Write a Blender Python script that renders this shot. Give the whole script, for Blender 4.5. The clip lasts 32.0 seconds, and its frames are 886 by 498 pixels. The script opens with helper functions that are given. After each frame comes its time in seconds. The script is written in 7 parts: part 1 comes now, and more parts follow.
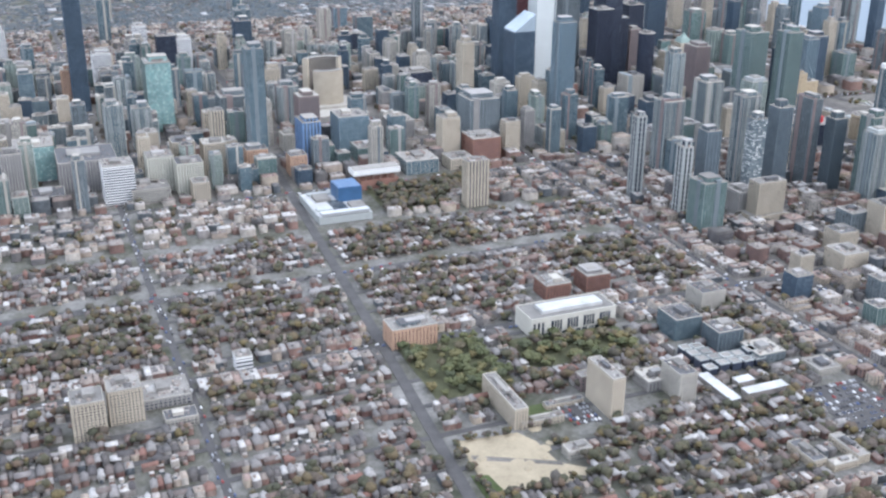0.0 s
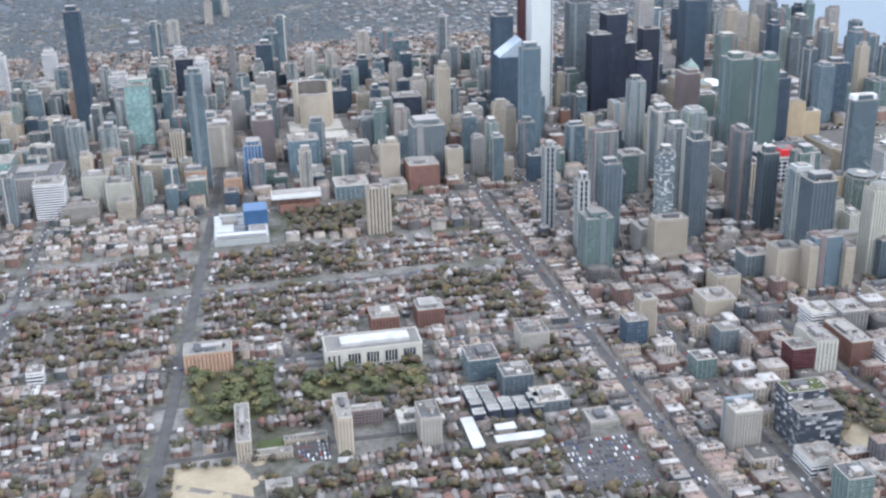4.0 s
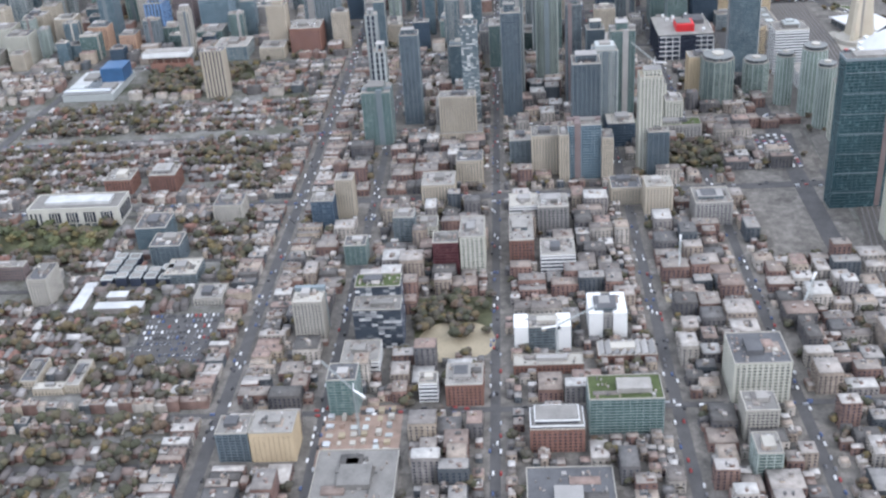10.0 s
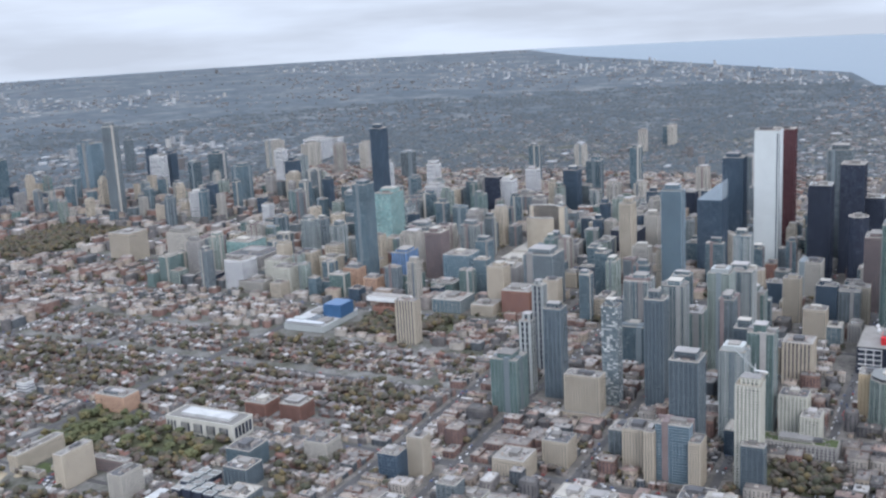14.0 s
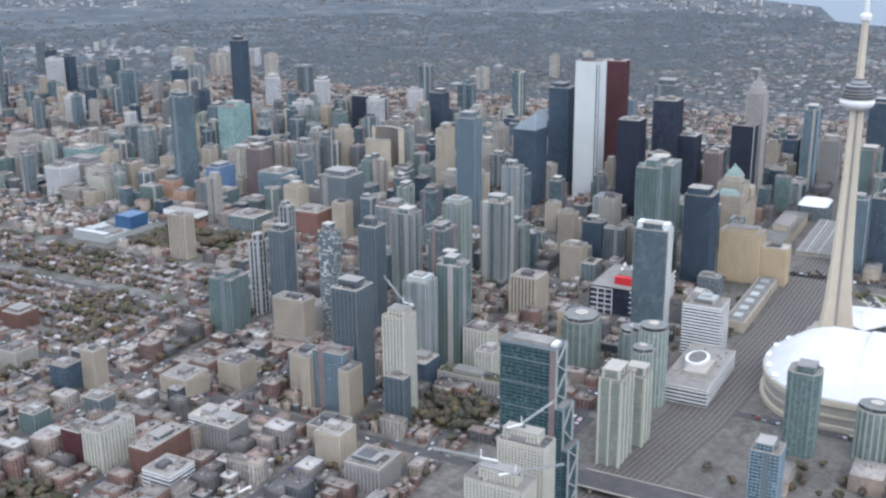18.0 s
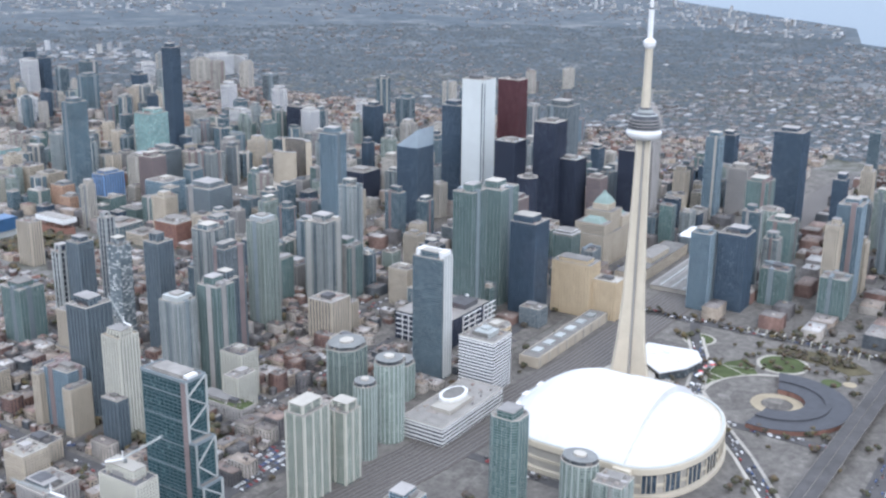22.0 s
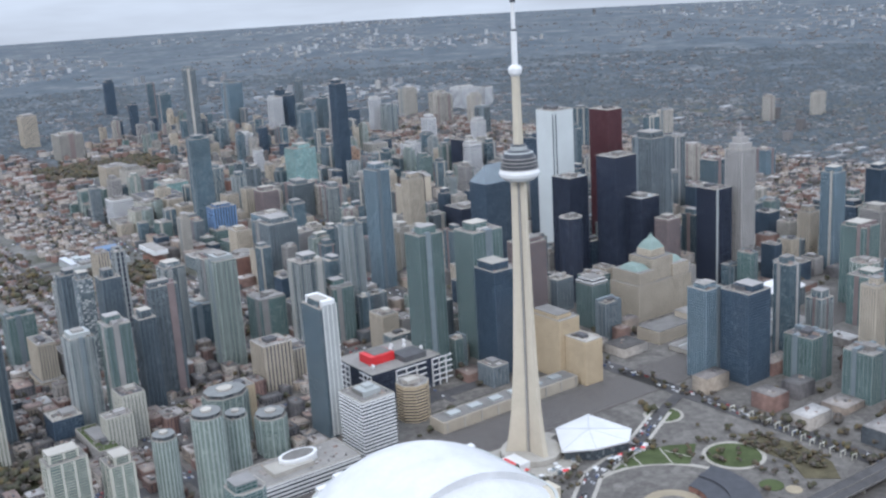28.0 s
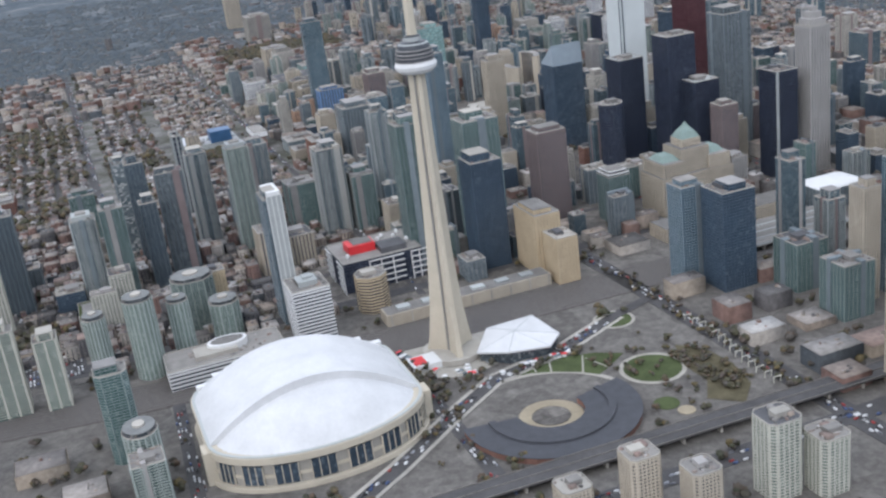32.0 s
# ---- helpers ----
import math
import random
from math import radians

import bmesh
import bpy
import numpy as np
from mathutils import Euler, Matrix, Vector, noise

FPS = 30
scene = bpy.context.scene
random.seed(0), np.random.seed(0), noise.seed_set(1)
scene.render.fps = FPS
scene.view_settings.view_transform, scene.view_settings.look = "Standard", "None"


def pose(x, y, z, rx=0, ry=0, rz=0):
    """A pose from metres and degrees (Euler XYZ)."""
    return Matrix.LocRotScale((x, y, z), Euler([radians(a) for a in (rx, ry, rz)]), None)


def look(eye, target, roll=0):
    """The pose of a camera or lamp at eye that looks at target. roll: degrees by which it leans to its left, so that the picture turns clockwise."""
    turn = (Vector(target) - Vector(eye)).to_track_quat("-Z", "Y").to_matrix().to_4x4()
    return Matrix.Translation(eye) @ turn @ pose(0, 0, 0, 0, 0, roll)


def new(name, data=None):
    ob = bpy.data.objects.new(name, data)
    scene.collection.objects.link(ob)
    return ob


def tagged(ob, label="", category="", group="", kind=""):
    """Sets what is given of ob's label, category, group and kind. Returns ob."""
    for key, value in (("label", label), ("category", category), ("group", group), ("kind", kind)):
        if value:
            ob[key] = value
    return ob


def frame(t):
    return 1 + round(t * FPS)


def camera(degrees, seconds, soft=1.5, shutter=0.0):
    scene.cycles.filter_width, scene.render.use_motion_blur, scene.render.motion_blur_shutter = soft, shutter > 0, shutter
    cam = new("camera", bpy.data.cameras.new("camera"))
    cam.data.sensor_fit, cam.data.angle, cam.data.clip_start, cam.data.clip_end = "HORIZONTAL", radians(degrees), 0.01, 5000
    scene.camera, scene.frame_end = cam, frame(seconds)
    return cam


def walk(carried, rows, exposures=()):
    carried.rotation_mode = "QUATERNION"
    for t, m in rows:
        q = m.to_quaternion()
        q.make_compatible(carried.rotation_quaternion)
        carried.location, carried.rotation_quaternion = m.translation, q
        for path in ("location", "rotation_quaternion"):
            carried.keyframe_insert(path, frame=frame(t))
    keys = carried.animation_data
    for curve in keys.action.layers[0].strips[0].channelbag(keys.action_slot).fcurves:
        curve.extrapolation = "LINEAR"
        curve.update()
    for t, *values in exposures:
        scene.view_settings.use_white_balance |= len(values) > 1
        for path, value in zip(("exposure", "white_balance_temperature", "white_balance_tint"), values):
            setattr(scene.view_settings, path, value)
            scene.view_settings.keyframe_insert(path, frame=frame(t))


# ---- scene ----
# ---- camera and walk ----
S = 0.3  # scale of the scene: 0.3 m for each metre of the city
cam = camera(44.86, 32.0, soft=2.5)
# seconds, x, y, z, heading, pitch, roll (degrees)
PATH = [
    (0, -2074.2, 1304.6, 602.3, -97.92, -21.93, 0.52),
    (0.5, -2077.8, 1243.3, 603.5, -96.57, -22.11, 0.58),
    (1, -2080.5, 1182.7, 604.7, -95.04, -22.45, -0.08),
    (1.5, -2082.7, 1121.8, 605.9, -93.64, -22.45, -0.46),
    (2, -2083.3, 1060.3, 607.1, -92.31, -22.27, -0.36),
    (2.5, -2081.3, 998.5, 608.2, -90.93, -23.07, -0.41),
    (3, -2078.2, 936.2, 609.1, -89.25, -23.38, -0.95),
    (3.5, -2075.7, 873.9, 609.5, -87.89, -21.84, -1.06),
    (5.5, -2066.6, 631.9, 605.6, -83.28, -21.89, -2.76),
    (6, -2056.1, 572.8, 603.5, -82.24, -23.13, -3.10),
    (6.5, -2044.3, 514.6, 601.2, -80.97, -24.05, -3.01),
    (7, -2030.5, 457.4, 598.9, -79.70, -24.55, -3.28),
    (7.5, -2014.3, 401.0, 596.9, -78.31, -25.56, -3.46),
    (8, -1997.5, 344.3, 595.5, -76.81, -25.95, -4.39),
    (8.5, -1979.8, 287.6, 594.7, -75.30, -26.93, -4.08),
    (9, -1961.3, 230.6, 594.6, -73.81, -27.33, -4.19),
    (9.5, -1942.2, 173.4, 594.8, -72.36, -27.09, -4.12),
    (10, -1921.9, 116.9, 595.0, -70.98, -27.93, -4.10),
    (10.5, -1900.6, 61.1, 595.0, -69.79, -27.93, -3.27),
    (11, -1877.9, 7.7, 594.7, -69.26, -23.05, -1.89),
    (11.5, -1855.0, -43.4, 593.8, -68.49, -17.55, -0.08),
    (12, -1830.7, -92.0, 592.2, -65.73, -12.78, 0.47),
    (12.5, -1804.3, -137.9, 590.2, -62.87, -15.07, -0.16),
    (13, -1775.6, -181.0, 588.3, -54.48, -16.68, 0.28),
    (13.5, -1745.3, -223.0, 586.5, -50.88, -13.78, -2.07),
    (15.5, -1598.4, -374.2, 580.3, -39.69, -12.87, -2.46),
    (16, -1561.1, -414.2, 578.9, -40.24, -12.67, -1.80),
    (16.5, -1523.9, -454.3, 577.7, -43.11, -13.72, -1.20),
    (17, -1487.6, -493.7, 576.6, -44.81, -14.44, -1.33),
    (17.5, -1451.9, -532.6, 576.0, -48.41, -15.70, -0.74),
    (18, -1416.1, -570.0, 576.1, -46.82, -17.18, -0.48),
    (18.5, -1379.1, -605.5, 576.9, -48.28, -18.99, -1.11),
    (19, -1340.9, -641.1, 578.4, -48.01, -18.94, -1.13),
    (19.5, -1301.9, -675.9, 580.0, -48.47, -20.00, 1.01),
    (20, -1262.2, -708.3, 581.5, -47.84, -17.68, 2.56),
    (20.5, -1222.3, -736.9, 582.4, -46.32, -17.86, 1.65),
    (21, -1180.8, -764.7, 582.5, -45.17, -16.77, 1.53),
    (21.5, -1138.3, -791.6, 582.2, -43.73, -16.41, 0.35),
    (22, -1093.5, -818.9, 581.4, -42.53, -16.68, 0.65),
    (22.5, -1046.7, -845.7, 580.4, -40.69, -17.25, 0.23),
    (23, -999.3, -871.8, 579.5, -39.04, -17.15, 0.96),
    (23.5, -952.8, -897.0, 578.9, -37.47, -17.14, -0.15),
    (24, -905.8, -920.7, 578.2, -35.77, -17.35, -0.83),
    (24.5, -857.1, -943.7, 577.0, -33.21, -17.69, -1.94),
    (25, -807.5, -965.6, 575.6, -30.98, -17.02, -2.56),
    (25.5, -757.2, -986.2, 573.8, -29.36, -16.12, -3.45),
    (27.5, -545.1, -1036.0, 559.9, -23.17, -13.99, -3.91),
    (28, -494.0, -1049.0, 558.1, -20.83, -14.69, -3.53),
    (28.5, -442.3, -1061.5, 556.5, -18.75, -16.49, -3.88),
    (29, -390.3, -1074.1, 554.5, -15.41, -17.77, -3.71),
    (29.5, -338.0, -1086.0, 552.2, -13.65, -18.50, -4.62),
    (30, -285.8, -1096.6, 549.7, -11.13, -18.67, -5.94),
    (30.5, -233.8, -1105.4, 547.0, -9.38, -19.03, -3.87),
    (31, -180.0, -1111.7, 544.0, -8.92, -18.45, -4.63),
    (31.5, -125.2, -1116.7, 540.8, -7.11, -19.21, -5.25),
    (32, -70.3, -1121.1, 537.7, -3.74, -20.02, -7.54),
]


def eye_pose(x, y, z, heading, pitch, roll):
    return pose(x, y, z, 0, 0, heading) @ pose(0, 0, 0, 90 + pitch) @ pose(0, 0, 0, 0, 0, roll)


walk(cam, [(t, eye_pose(x * S, y * S, z * S, *turn)) for t, x, y, z, *turn in PATH],
     [(0, 0.74, 5880, 12), (9, 0.6, 5920, 12), (10, 0.56, 5920, 12), (11, 0.74, 5880, 13), (12, 0.3, 5830, 11), (13, 0.44, 5840, 12), (15.5, 0.25, 5880, 12), (17, 0.3, 5880, 12), (19.5, 0.58, 5820, 12), (22, 0.62, 5800, 12), (25, 0.38, 5780, 11), (28, 0.28, 5800, 11), (29.5, 0.14, 5850, 11), (32, 0.1, 6020, 12)])

# ---- world and sun ----
LAKE_U = (-0.834, 0.548)  # the shore, as the way inland

SUN_EL, SUN_AZ = 38.0, 215.0
world = bpy.data.worlds.new("world")
scene.world = world
world.use_nodes = True
wn, wl = world.node_tree.nodes, world.node_tree.links
wn.clear()


def wnode(kind, **values):
    n = wn.new(kind)
    for key, value in values.items():
        if key == "op":
            n.operation = value
        else:
            n.inputs[key].default_value = value
    return n


def wmath(op, a, b=None):
    n = wn.new("ShaderNodeMath")
    n.operation = op
    for i, v in enumerate((a, b)):
        if v is None:
            continue
        if isinstance(v, (int, float)):
            n.inputs[i].default_value = v
        else:
            wl.new(v, n.inputs[i])
    return n.outputs[0]


def wmix(fac, a, b):
    n = wn.new("ShaderNodeMix")
    n.data_type = "RGBA"
    if isinstance(fac, (int, float)):
        n.inputs[0].default_value = fac
    else:
        wl.new(fac, n.inputs[0])
    for i, v in ((6, a), (7, b)):
        if isinstance(v, tuple):
            n.inputs[i].default_value = (*v, 1)
        else:
            wl.new(v, n.inputs[i])
    return n.outputs[2]


def wramp(fac, stops):
    n = wn.new("ShaderNodeValToRGB")
    e = n.color_ramp.elements
    while len(e) < len(stops):
        e.new(0.5)
    for i, (p, c) in enumerate(stops):
        e[i].position, e[i].color = p, (*c, 1)
    wl.new(fac, n.inputs[0])
    return n.outputs[0]


coord = wn.new("ShaderNodeTexCoord")
sep = wn.new("ShaderNodeSeparateXYZ")
wl.new(coord.outputs["Generated"], sep.inputs[0])
dx, dy, dz = sep.outputs
sky = wn.new("ShaderNodeTexSky")
sky.sky_type, sky.sun_disc = "NISHITA", False
sky.sun_elevation, sky.sun_rotation = radians(SUN_EL), radians(SUN_AZ)
sky.air_density, sky.dust_density = 1.2, 2.5
# a veil of cloud over the sky
cl = wn.new("ShaderNodeCombineXYZ")
wl.new(wmath("MULTIPLY", dx, 2.2), cl.inputs[0])
wl.new(wmath("MULTIPLY", dy, 2.2), cl.inputs[1])
wl.new(wmath("MULTIPLY", dz, 16.0), cl.inputs[2])
cn = wnode("ShaderNodeTexNoise", Scale=1.0, Detail=5.0, Roughness=0.55)
wl.new(cl.outputs[0], cn.inputs["Vector"])
cloud = wramp(cn.outputs[0], [(0.35, (9.6, 10.1, 10.8)), (0.5, (8.8, 9.2, 9.8)), (0.66, (6.2, 6.5, 7.1))])
veil = wmix(0.82, sky.outputs[0], cloud)
low = wramp(dz, [(0.0, (1, 1, 1)), (0.1, (0.7, 0.7, 0.7)), (0.35, (0, 0, 0))])
skycol = wmix(low, veil, wmix(wramp(cn.outputs[0], [(0.4, (0, 0, 0)), (0.58, (1, 1, 1))]), (3.6, 3.85, 4.15), (2.75, 2.9, 3.1)))
# the far plain beyond the city, seen under the horizon
dn = wmath("MAXIMUM", wmath("MULTIPLY", dz, -1.0), 0.004)
far = wn.new("ShaderNodeCombineXYZ")
wl.new(wmath("DIVIDE", dx, dn), far.inputs[0])
wl.new(wmath("DIVIDE", dy, dn), far.inputs[1])
n1 = wnode("ShaderNodeTexNoise", Scale=0.45, Detail=8.0, Roughness=0.7)
n2 = wnode("ShaderNodeTexVoronoi", Scale=5.0)
wl.new(far.outputs[0], n1.inputs["Vector"])
wl.new(far.outputs[0], n2.inputs["Vector"])
land = wramp(n1.outputs[0], [(0.38, (0.55, 0.8, 1.05)), (0.52, (0.95, 1.2, 1.5)), (0.62, (1.8, 2.0, 2.25)), (0.75, (2.8, 2.9, 3.1))])
spark = wramp(n2.outputs["Distance"], [(0.1, (4.6, 4.7, 4.9)), (0.2, (0, 0, 0))])
spots = wmix(wramp(n1.outputs[0], [(0.5, (0, 0, 0)), (0.66, (0.8, 0.8, 0.8))]), land, wmix(0.5, land, spark))
# haze painted into the backdrop's land and lake, densest along the horizon
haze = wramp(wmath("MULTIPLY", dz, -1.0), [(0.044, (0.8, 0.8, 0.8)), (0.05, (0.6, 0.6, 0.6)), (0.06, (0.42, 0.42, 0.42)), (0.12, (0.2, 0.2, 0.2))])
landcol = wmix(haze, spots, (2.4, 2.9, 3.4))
# open lake towards the south and east
side = wmath("ADD", wmath("MULTIPLY", dx, -LAKE_U[0]), wmath("MULTIPLY", dy, -LAKE_U[1]))
wav = wmath("ADD", wmath("DIVIDE", side, dn), wmath("SUBTRACT", wmath("MULTIPLY", n1.outputs[0], 1.0), 4.6))
lakef = wramp(wmath("ADD", wmath("MULTIPLY", wav, 0.05), 0.5), [(0.5, (0, 0, 0)), (0.53, (1, 1, 1))])
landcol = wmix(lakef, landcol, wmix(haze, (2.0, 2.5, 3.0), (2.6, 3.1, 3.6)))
edge = wramp(wmath("ADD", wmath("MULTIPLY", dz, 90.0), 4.6), [(0.4, (0, 0, 0)), (0.6, (1, 1, 1))])
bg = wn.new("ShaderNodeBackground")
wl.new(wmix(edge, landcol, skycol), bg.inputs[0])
bg.inputs[1].default_value = 0.175
wo = wn.new("ShaderNodeOutputWorld")
wl.new(bg.outputs[0], wo.inputs[0])

sun = new("sun", bpy.data.lights.new("sun", "SUN"))
sun.data.energy, sun.data.angle, sun.data.color = 0.72, radians(20), (1.0, 0.94, 0.86)
az, el = radians(SUN_AZ), radians(SUN_EL)
SUN_FROM = Vector((math.sin(az) * math.cos(el), math.cos(az) * math.cos(el), math.sin(el)))
sun.matrix_world = look(SUN_FROM * 3000, (0, 0, 0))

# ---- materials ----


class Nodes:
    """A short way to write a node material."""

    def __init__(self, name):
        self.mat = bpy.data.materials.new(name)
        self.mat.use_nodes = True
        self.t = self.mat.node_tree
        self.bsdf = self.t.nodes["Principled BSDF"]

    def add(self, kind, **values):
        n = self.t.nodes.new(kind)
        for key, value in values.items():
            n.inputs[key].default_value = value
        return n

    def join(self, a, b):
        self.t.links.new(a, b)

    def coords(self, which="Object"):
        return self.metres(self.add("ShaderNodeTexCoord").outputs[which])

    def world_pos(self):
        return self.metres(self.add("ShaderNodeNewGeometry").outputs["Position"])

    def metres(self, vec):
        n = self.add("ShaderNodeVectorMath")
        n.operation = "SCALE"
        n.inputs["Scale"].default_value = 1 / S
        self.join(vec, n.inputs[0])
        return n.outputs[0]

    def noise(self, vec, scale, detail=4.0, rough=0.6):
        n = self.add("ShaderNodeTexNoise", Scale=scale, Detail=detail, Roughness=rough)
        self.join(vec, n.inputs["Vector"])
        return n.outputs[0]

    def ramp(self, fac, stops, const=False):
        n = self.add("ShaderNodeValToRGB")
        n.color_ramp.interpolation = "CONSTANT" if const else "LINEAR"
        e = n.color_ramp.elements
        while len(e) < len(stops):
            e.new(0.5)
        for i, (p, c) in enumerate(stops):
            e[i].position, e[i].color = p, (*c, 1)
        self.join(fac, n.inputs[0])
        return n.outputs[0]

    def mix(self, fac, a, b, blend="MIX"):
        n = self.add("ShaderNodeMix")
        n.data_type, n.blend_type = "RGBA", blend
        if isinstance(fac, (int, float)):
            n.inputs[0].default_value = fac
        else:
            self.join(fac, n.inputs[0])
        for i, v in ((6, a), (7, b)):
            if isinstance(v, tuple):
                n.inputs[i].default_value = (*v, 1)
            else:
                self.join(v, n.inputs[i])
        return n.outputs[2]

    def math(self, op, a, b=None):
        n = self.add("ShaderNodeMath")
        n.operation = op
        for i, v in enumerate((a, b)):
            if v is None:
                continue
            if isinstance(v, (int, float)):
                n.inputs[i].default_value = v
            else:
                self.join(v, n.inputs[i])
        return n.outputs[0]

    def rand(self, island=False):
        if island:
            return self.add("ShaderNodeNewGeometry").outputs["Random Per Island"]
        return self.add("ShaderNodeObjectInfo").outputs["Random"]

    def done(self, color, rough=0.8, metal=0.0, bump=None, depth=0.1, spec=None):
        for key, v in (("Base Color", color), ("Roughness", rough), ("Metallic", metal)):
            if isinstance(v, tuple):
                self.bsdf.inputs[key].default_value = (*v, 1)
            elif isinstance(v, (int, float)):
                self.bsdf.inputs[key].default_value = v
            else:
                self.join(v, self.bsdf.inputs[key])
        if spec is not None:
            self.bsdf.inputs["Specular IOR Level"].default_value = spec
        if bump is not None:
            b = self.add("ShaderNodeBump", Distance=depth * S)
            self.join(bump, b.inputs["Height"])
            self.join(b.outputs[0], self.bsdf.inputs["Normal"])
        return self.mat


def plain(name, c, rough=0.8, metal=0.0, vary=0.25, scale=0.08, rand=0.0, island=False):
    """Paint, stone or metal with stains at two sizes; rand: how far one piece differs from the next."""
    n = Nodes(name)
    p = n.world_pos()
    a = n.noise(p, scale, 5.0)
    b = n.noise(p, scale * 9, 3.0)
    f = n.math("ADD", n.math("MULTIPLY", a, 0.7), n.math("MULTIPLY", b, 0.3))
    lo, hi = tuple(v * (1 - vary) for v in c), tuple(min(v * (1 + vary), 0.95) for v in c)
    col = n.ramp(f, [(0.3, lo), (0.7, hi)])
    if rand:
        r = n.rand(island)
        g = n.ramp(r, [(0, (1 - rand,) * 3), (1, (1 + rand * 0.3, 1 + rand * 0.25, 1 + rand * 0.2))])
        col = n.mix(1.0, col, g, "MULTIPLY")
    return n.done(col, rough, metal, b, 0.15, spec=0.12 if rough > 0.75 else None)


def palette(name, colours, rough=0.85, island=True, vary=0.3, scale=0.15):
    """One of several colours for each piece, with grain over it."""
    n = Nodes(name)
    p = n.world_pos()
    stops = [(i / len(colours), c) for i, c in enumerate(colours)]
    col = n.ramp(n.rand(island), stops, const=True)
    a = n.noise(p, scale, 5.0)
    g = n.ramp(a, [(0.3, (1 - vary,) * 3), (0.7, (1 + vary * 0.5,) * 3)])
    return n.done(n.mix(1.0, col, g, "MULTIPLY"), rough, 0.0, n.noise(p, scale * 8, 2.0), 0.1, spec=0.15 if rough > 0.75 else None)


def glazing(name, colours, rough=0.2, lit=0.25, cell=(3.0, 3.0, 3.3), metal=0.0):
    """Curtain-wall glass: each pane a little different, some with pale blinds."""
    n = Nodes(name)
    p = n.coords("Object")
    off = n.add("ShaderNodeVectorMath")
    off.operation = "DIVIDE"
    n.join(p, off.inputs[0])
    off.inputs[1].default_value = cell
    fl = n.add("ShaderNodeVectorMath")
    fl.operation = "FLOOR"
    n.join(off.outputs[0], fl.inputs[0])
    w = n.add("ShaderNodeTexWhiteNoise")
    n.join(fl.outputs[0], w.inputs[0])
    col = n.ramp(w.outputs[0], [(0.0, colours[0]), (1 - lit, colours[1]), (1.0, colours[2])])
    big = n.noise(n.world_pos(), 0.02, 3.0)
    col = n.mix(1.0, col, n.ramp(big, [(0.3, (0.75,) * 3), (0.7, (1.15,) * 3)]), "MULTIPLY")
    col = n.mix(1.0, col, n.ramp(n.rand(), [(0, (0.62, 0.64, 0.66)), (0.5, (0.95,) * 3), (1, (1.25, 1.22, 1.2))]), "MULTIPLY")
    return n.done(col, rough, metal, n.noise(p, 0.12, 2.0), 0.06, spec=0.5)

asphalt = plain("asphalt", (0.085, 0.082, 0.082), 0.9, vary=0.3, scale=0.05)
concrete = plain("concrete", (0.4, 0.38, 0.34), 0.85, vary=0.14, scale=0.06, rand=0.25)
tower_concrete = plain("tower_concrete", (0.5, 0.45, 0.36), 0.85, vary=0.1, scale=0.04)
white_paint = plain("white_paint", (0.66, 0.66, 0.65), 0.6, vary=0.08, scale=0.05)
white_roof = plain("white_roof", (0.57, 0.57, 0.57), 0.6, vary=0.12, scale=0.03)
marble_white = plain("marble_white", (0.54, 0.57, 0.565), 0.6, vary=0.06, scale=0.03)
slate = plain("slate", (0.05, 0.052, 0.06), 0.75, vary=0.22, scale=0.1)
mauve = plain("mauve_stone", (0.2, 0.16, 0.155), 0.8, vary=0.15, scale=0.05)
cream = plain("cream_concrete", (0.46, 0.45, 0.385), 0.7, vary=0.12, scale=0.06)
hall_white = plain("hall_white", (0.45, 0.435, 0.385), 0.75, vary=0.14, scale=0.05)
gallery_roof = plain("gallery_roof", (0.41, 0.412, 0.405), 0.7, vary=0.3, scale=0.05)
disc_roof = plain("disc_roof", (0.2, 0.205, 0.2), 0.9, vary=0.2, scale=0.08)
facet = plain("pale_glass_facet", (0.3, 0.355, 0.4), 0.25, vary=0.12, scale=0.05)
sage = plain("sage_band", (0.33, 0.375, 0.35), 0.6, vary=0.12, rand=0.25)
steel = plain("steel", (0.5, 0.51, 0.52), 0.45, 0.6, vary=0.12)
dark_metal = plain("dark_metal", (0.06, 0.065, 0.075), 0.4, 0.3, vary=0.2)
beige = plain("beige_stone", (0.44, 0.39, 0.315), 0.85, vary=0.14, scale=0.05, rand=0.2)
tan = plain("tan_stone", (0.46, 0.37, 0.25), 0.85, vary=0.12, scale=0.05)
grey_stone = plain("grey_stone", (0.32, 0.31, 0.3), 0.85, vary=0.15, scale=0.05, rand=0.3)
brick_red = plain("brick_red", (0.22, 0.125, 0.1), 0.9, vary=0.22, scale=0.08, rand=0.3)
brick_orange = plain("brick_orange", (0.42, 0.28, 0.2), 0.9, vary=0.18, scale=0.08)
red_paint = plain("red_paint", (0.62, 0.03, 0.035), 0.5, vary=0.12)
copper = plain("copper_roof", (0.2, 0.265, 0.24), 0.7, vary=0.18, scale=0.1)
gravel_roof = plain("gravel_roof", (0.25, 0.24, 0.226), 0.95, vary=0.28, scale=0.06, rand=0.35)
dark_roof = plain("dark_roof", (0.105, 0.105, 0.11), 0.8, vary=0.25, scale=0.06)
grass_mat = plain("grass", (0.068, 0.085, 0.038), 0.95, vary=0.35, scale=0.04)
soil = plain("soil", (0.31, 0.265, 0.19), 0.95, vary=0.25, scale=0.03)
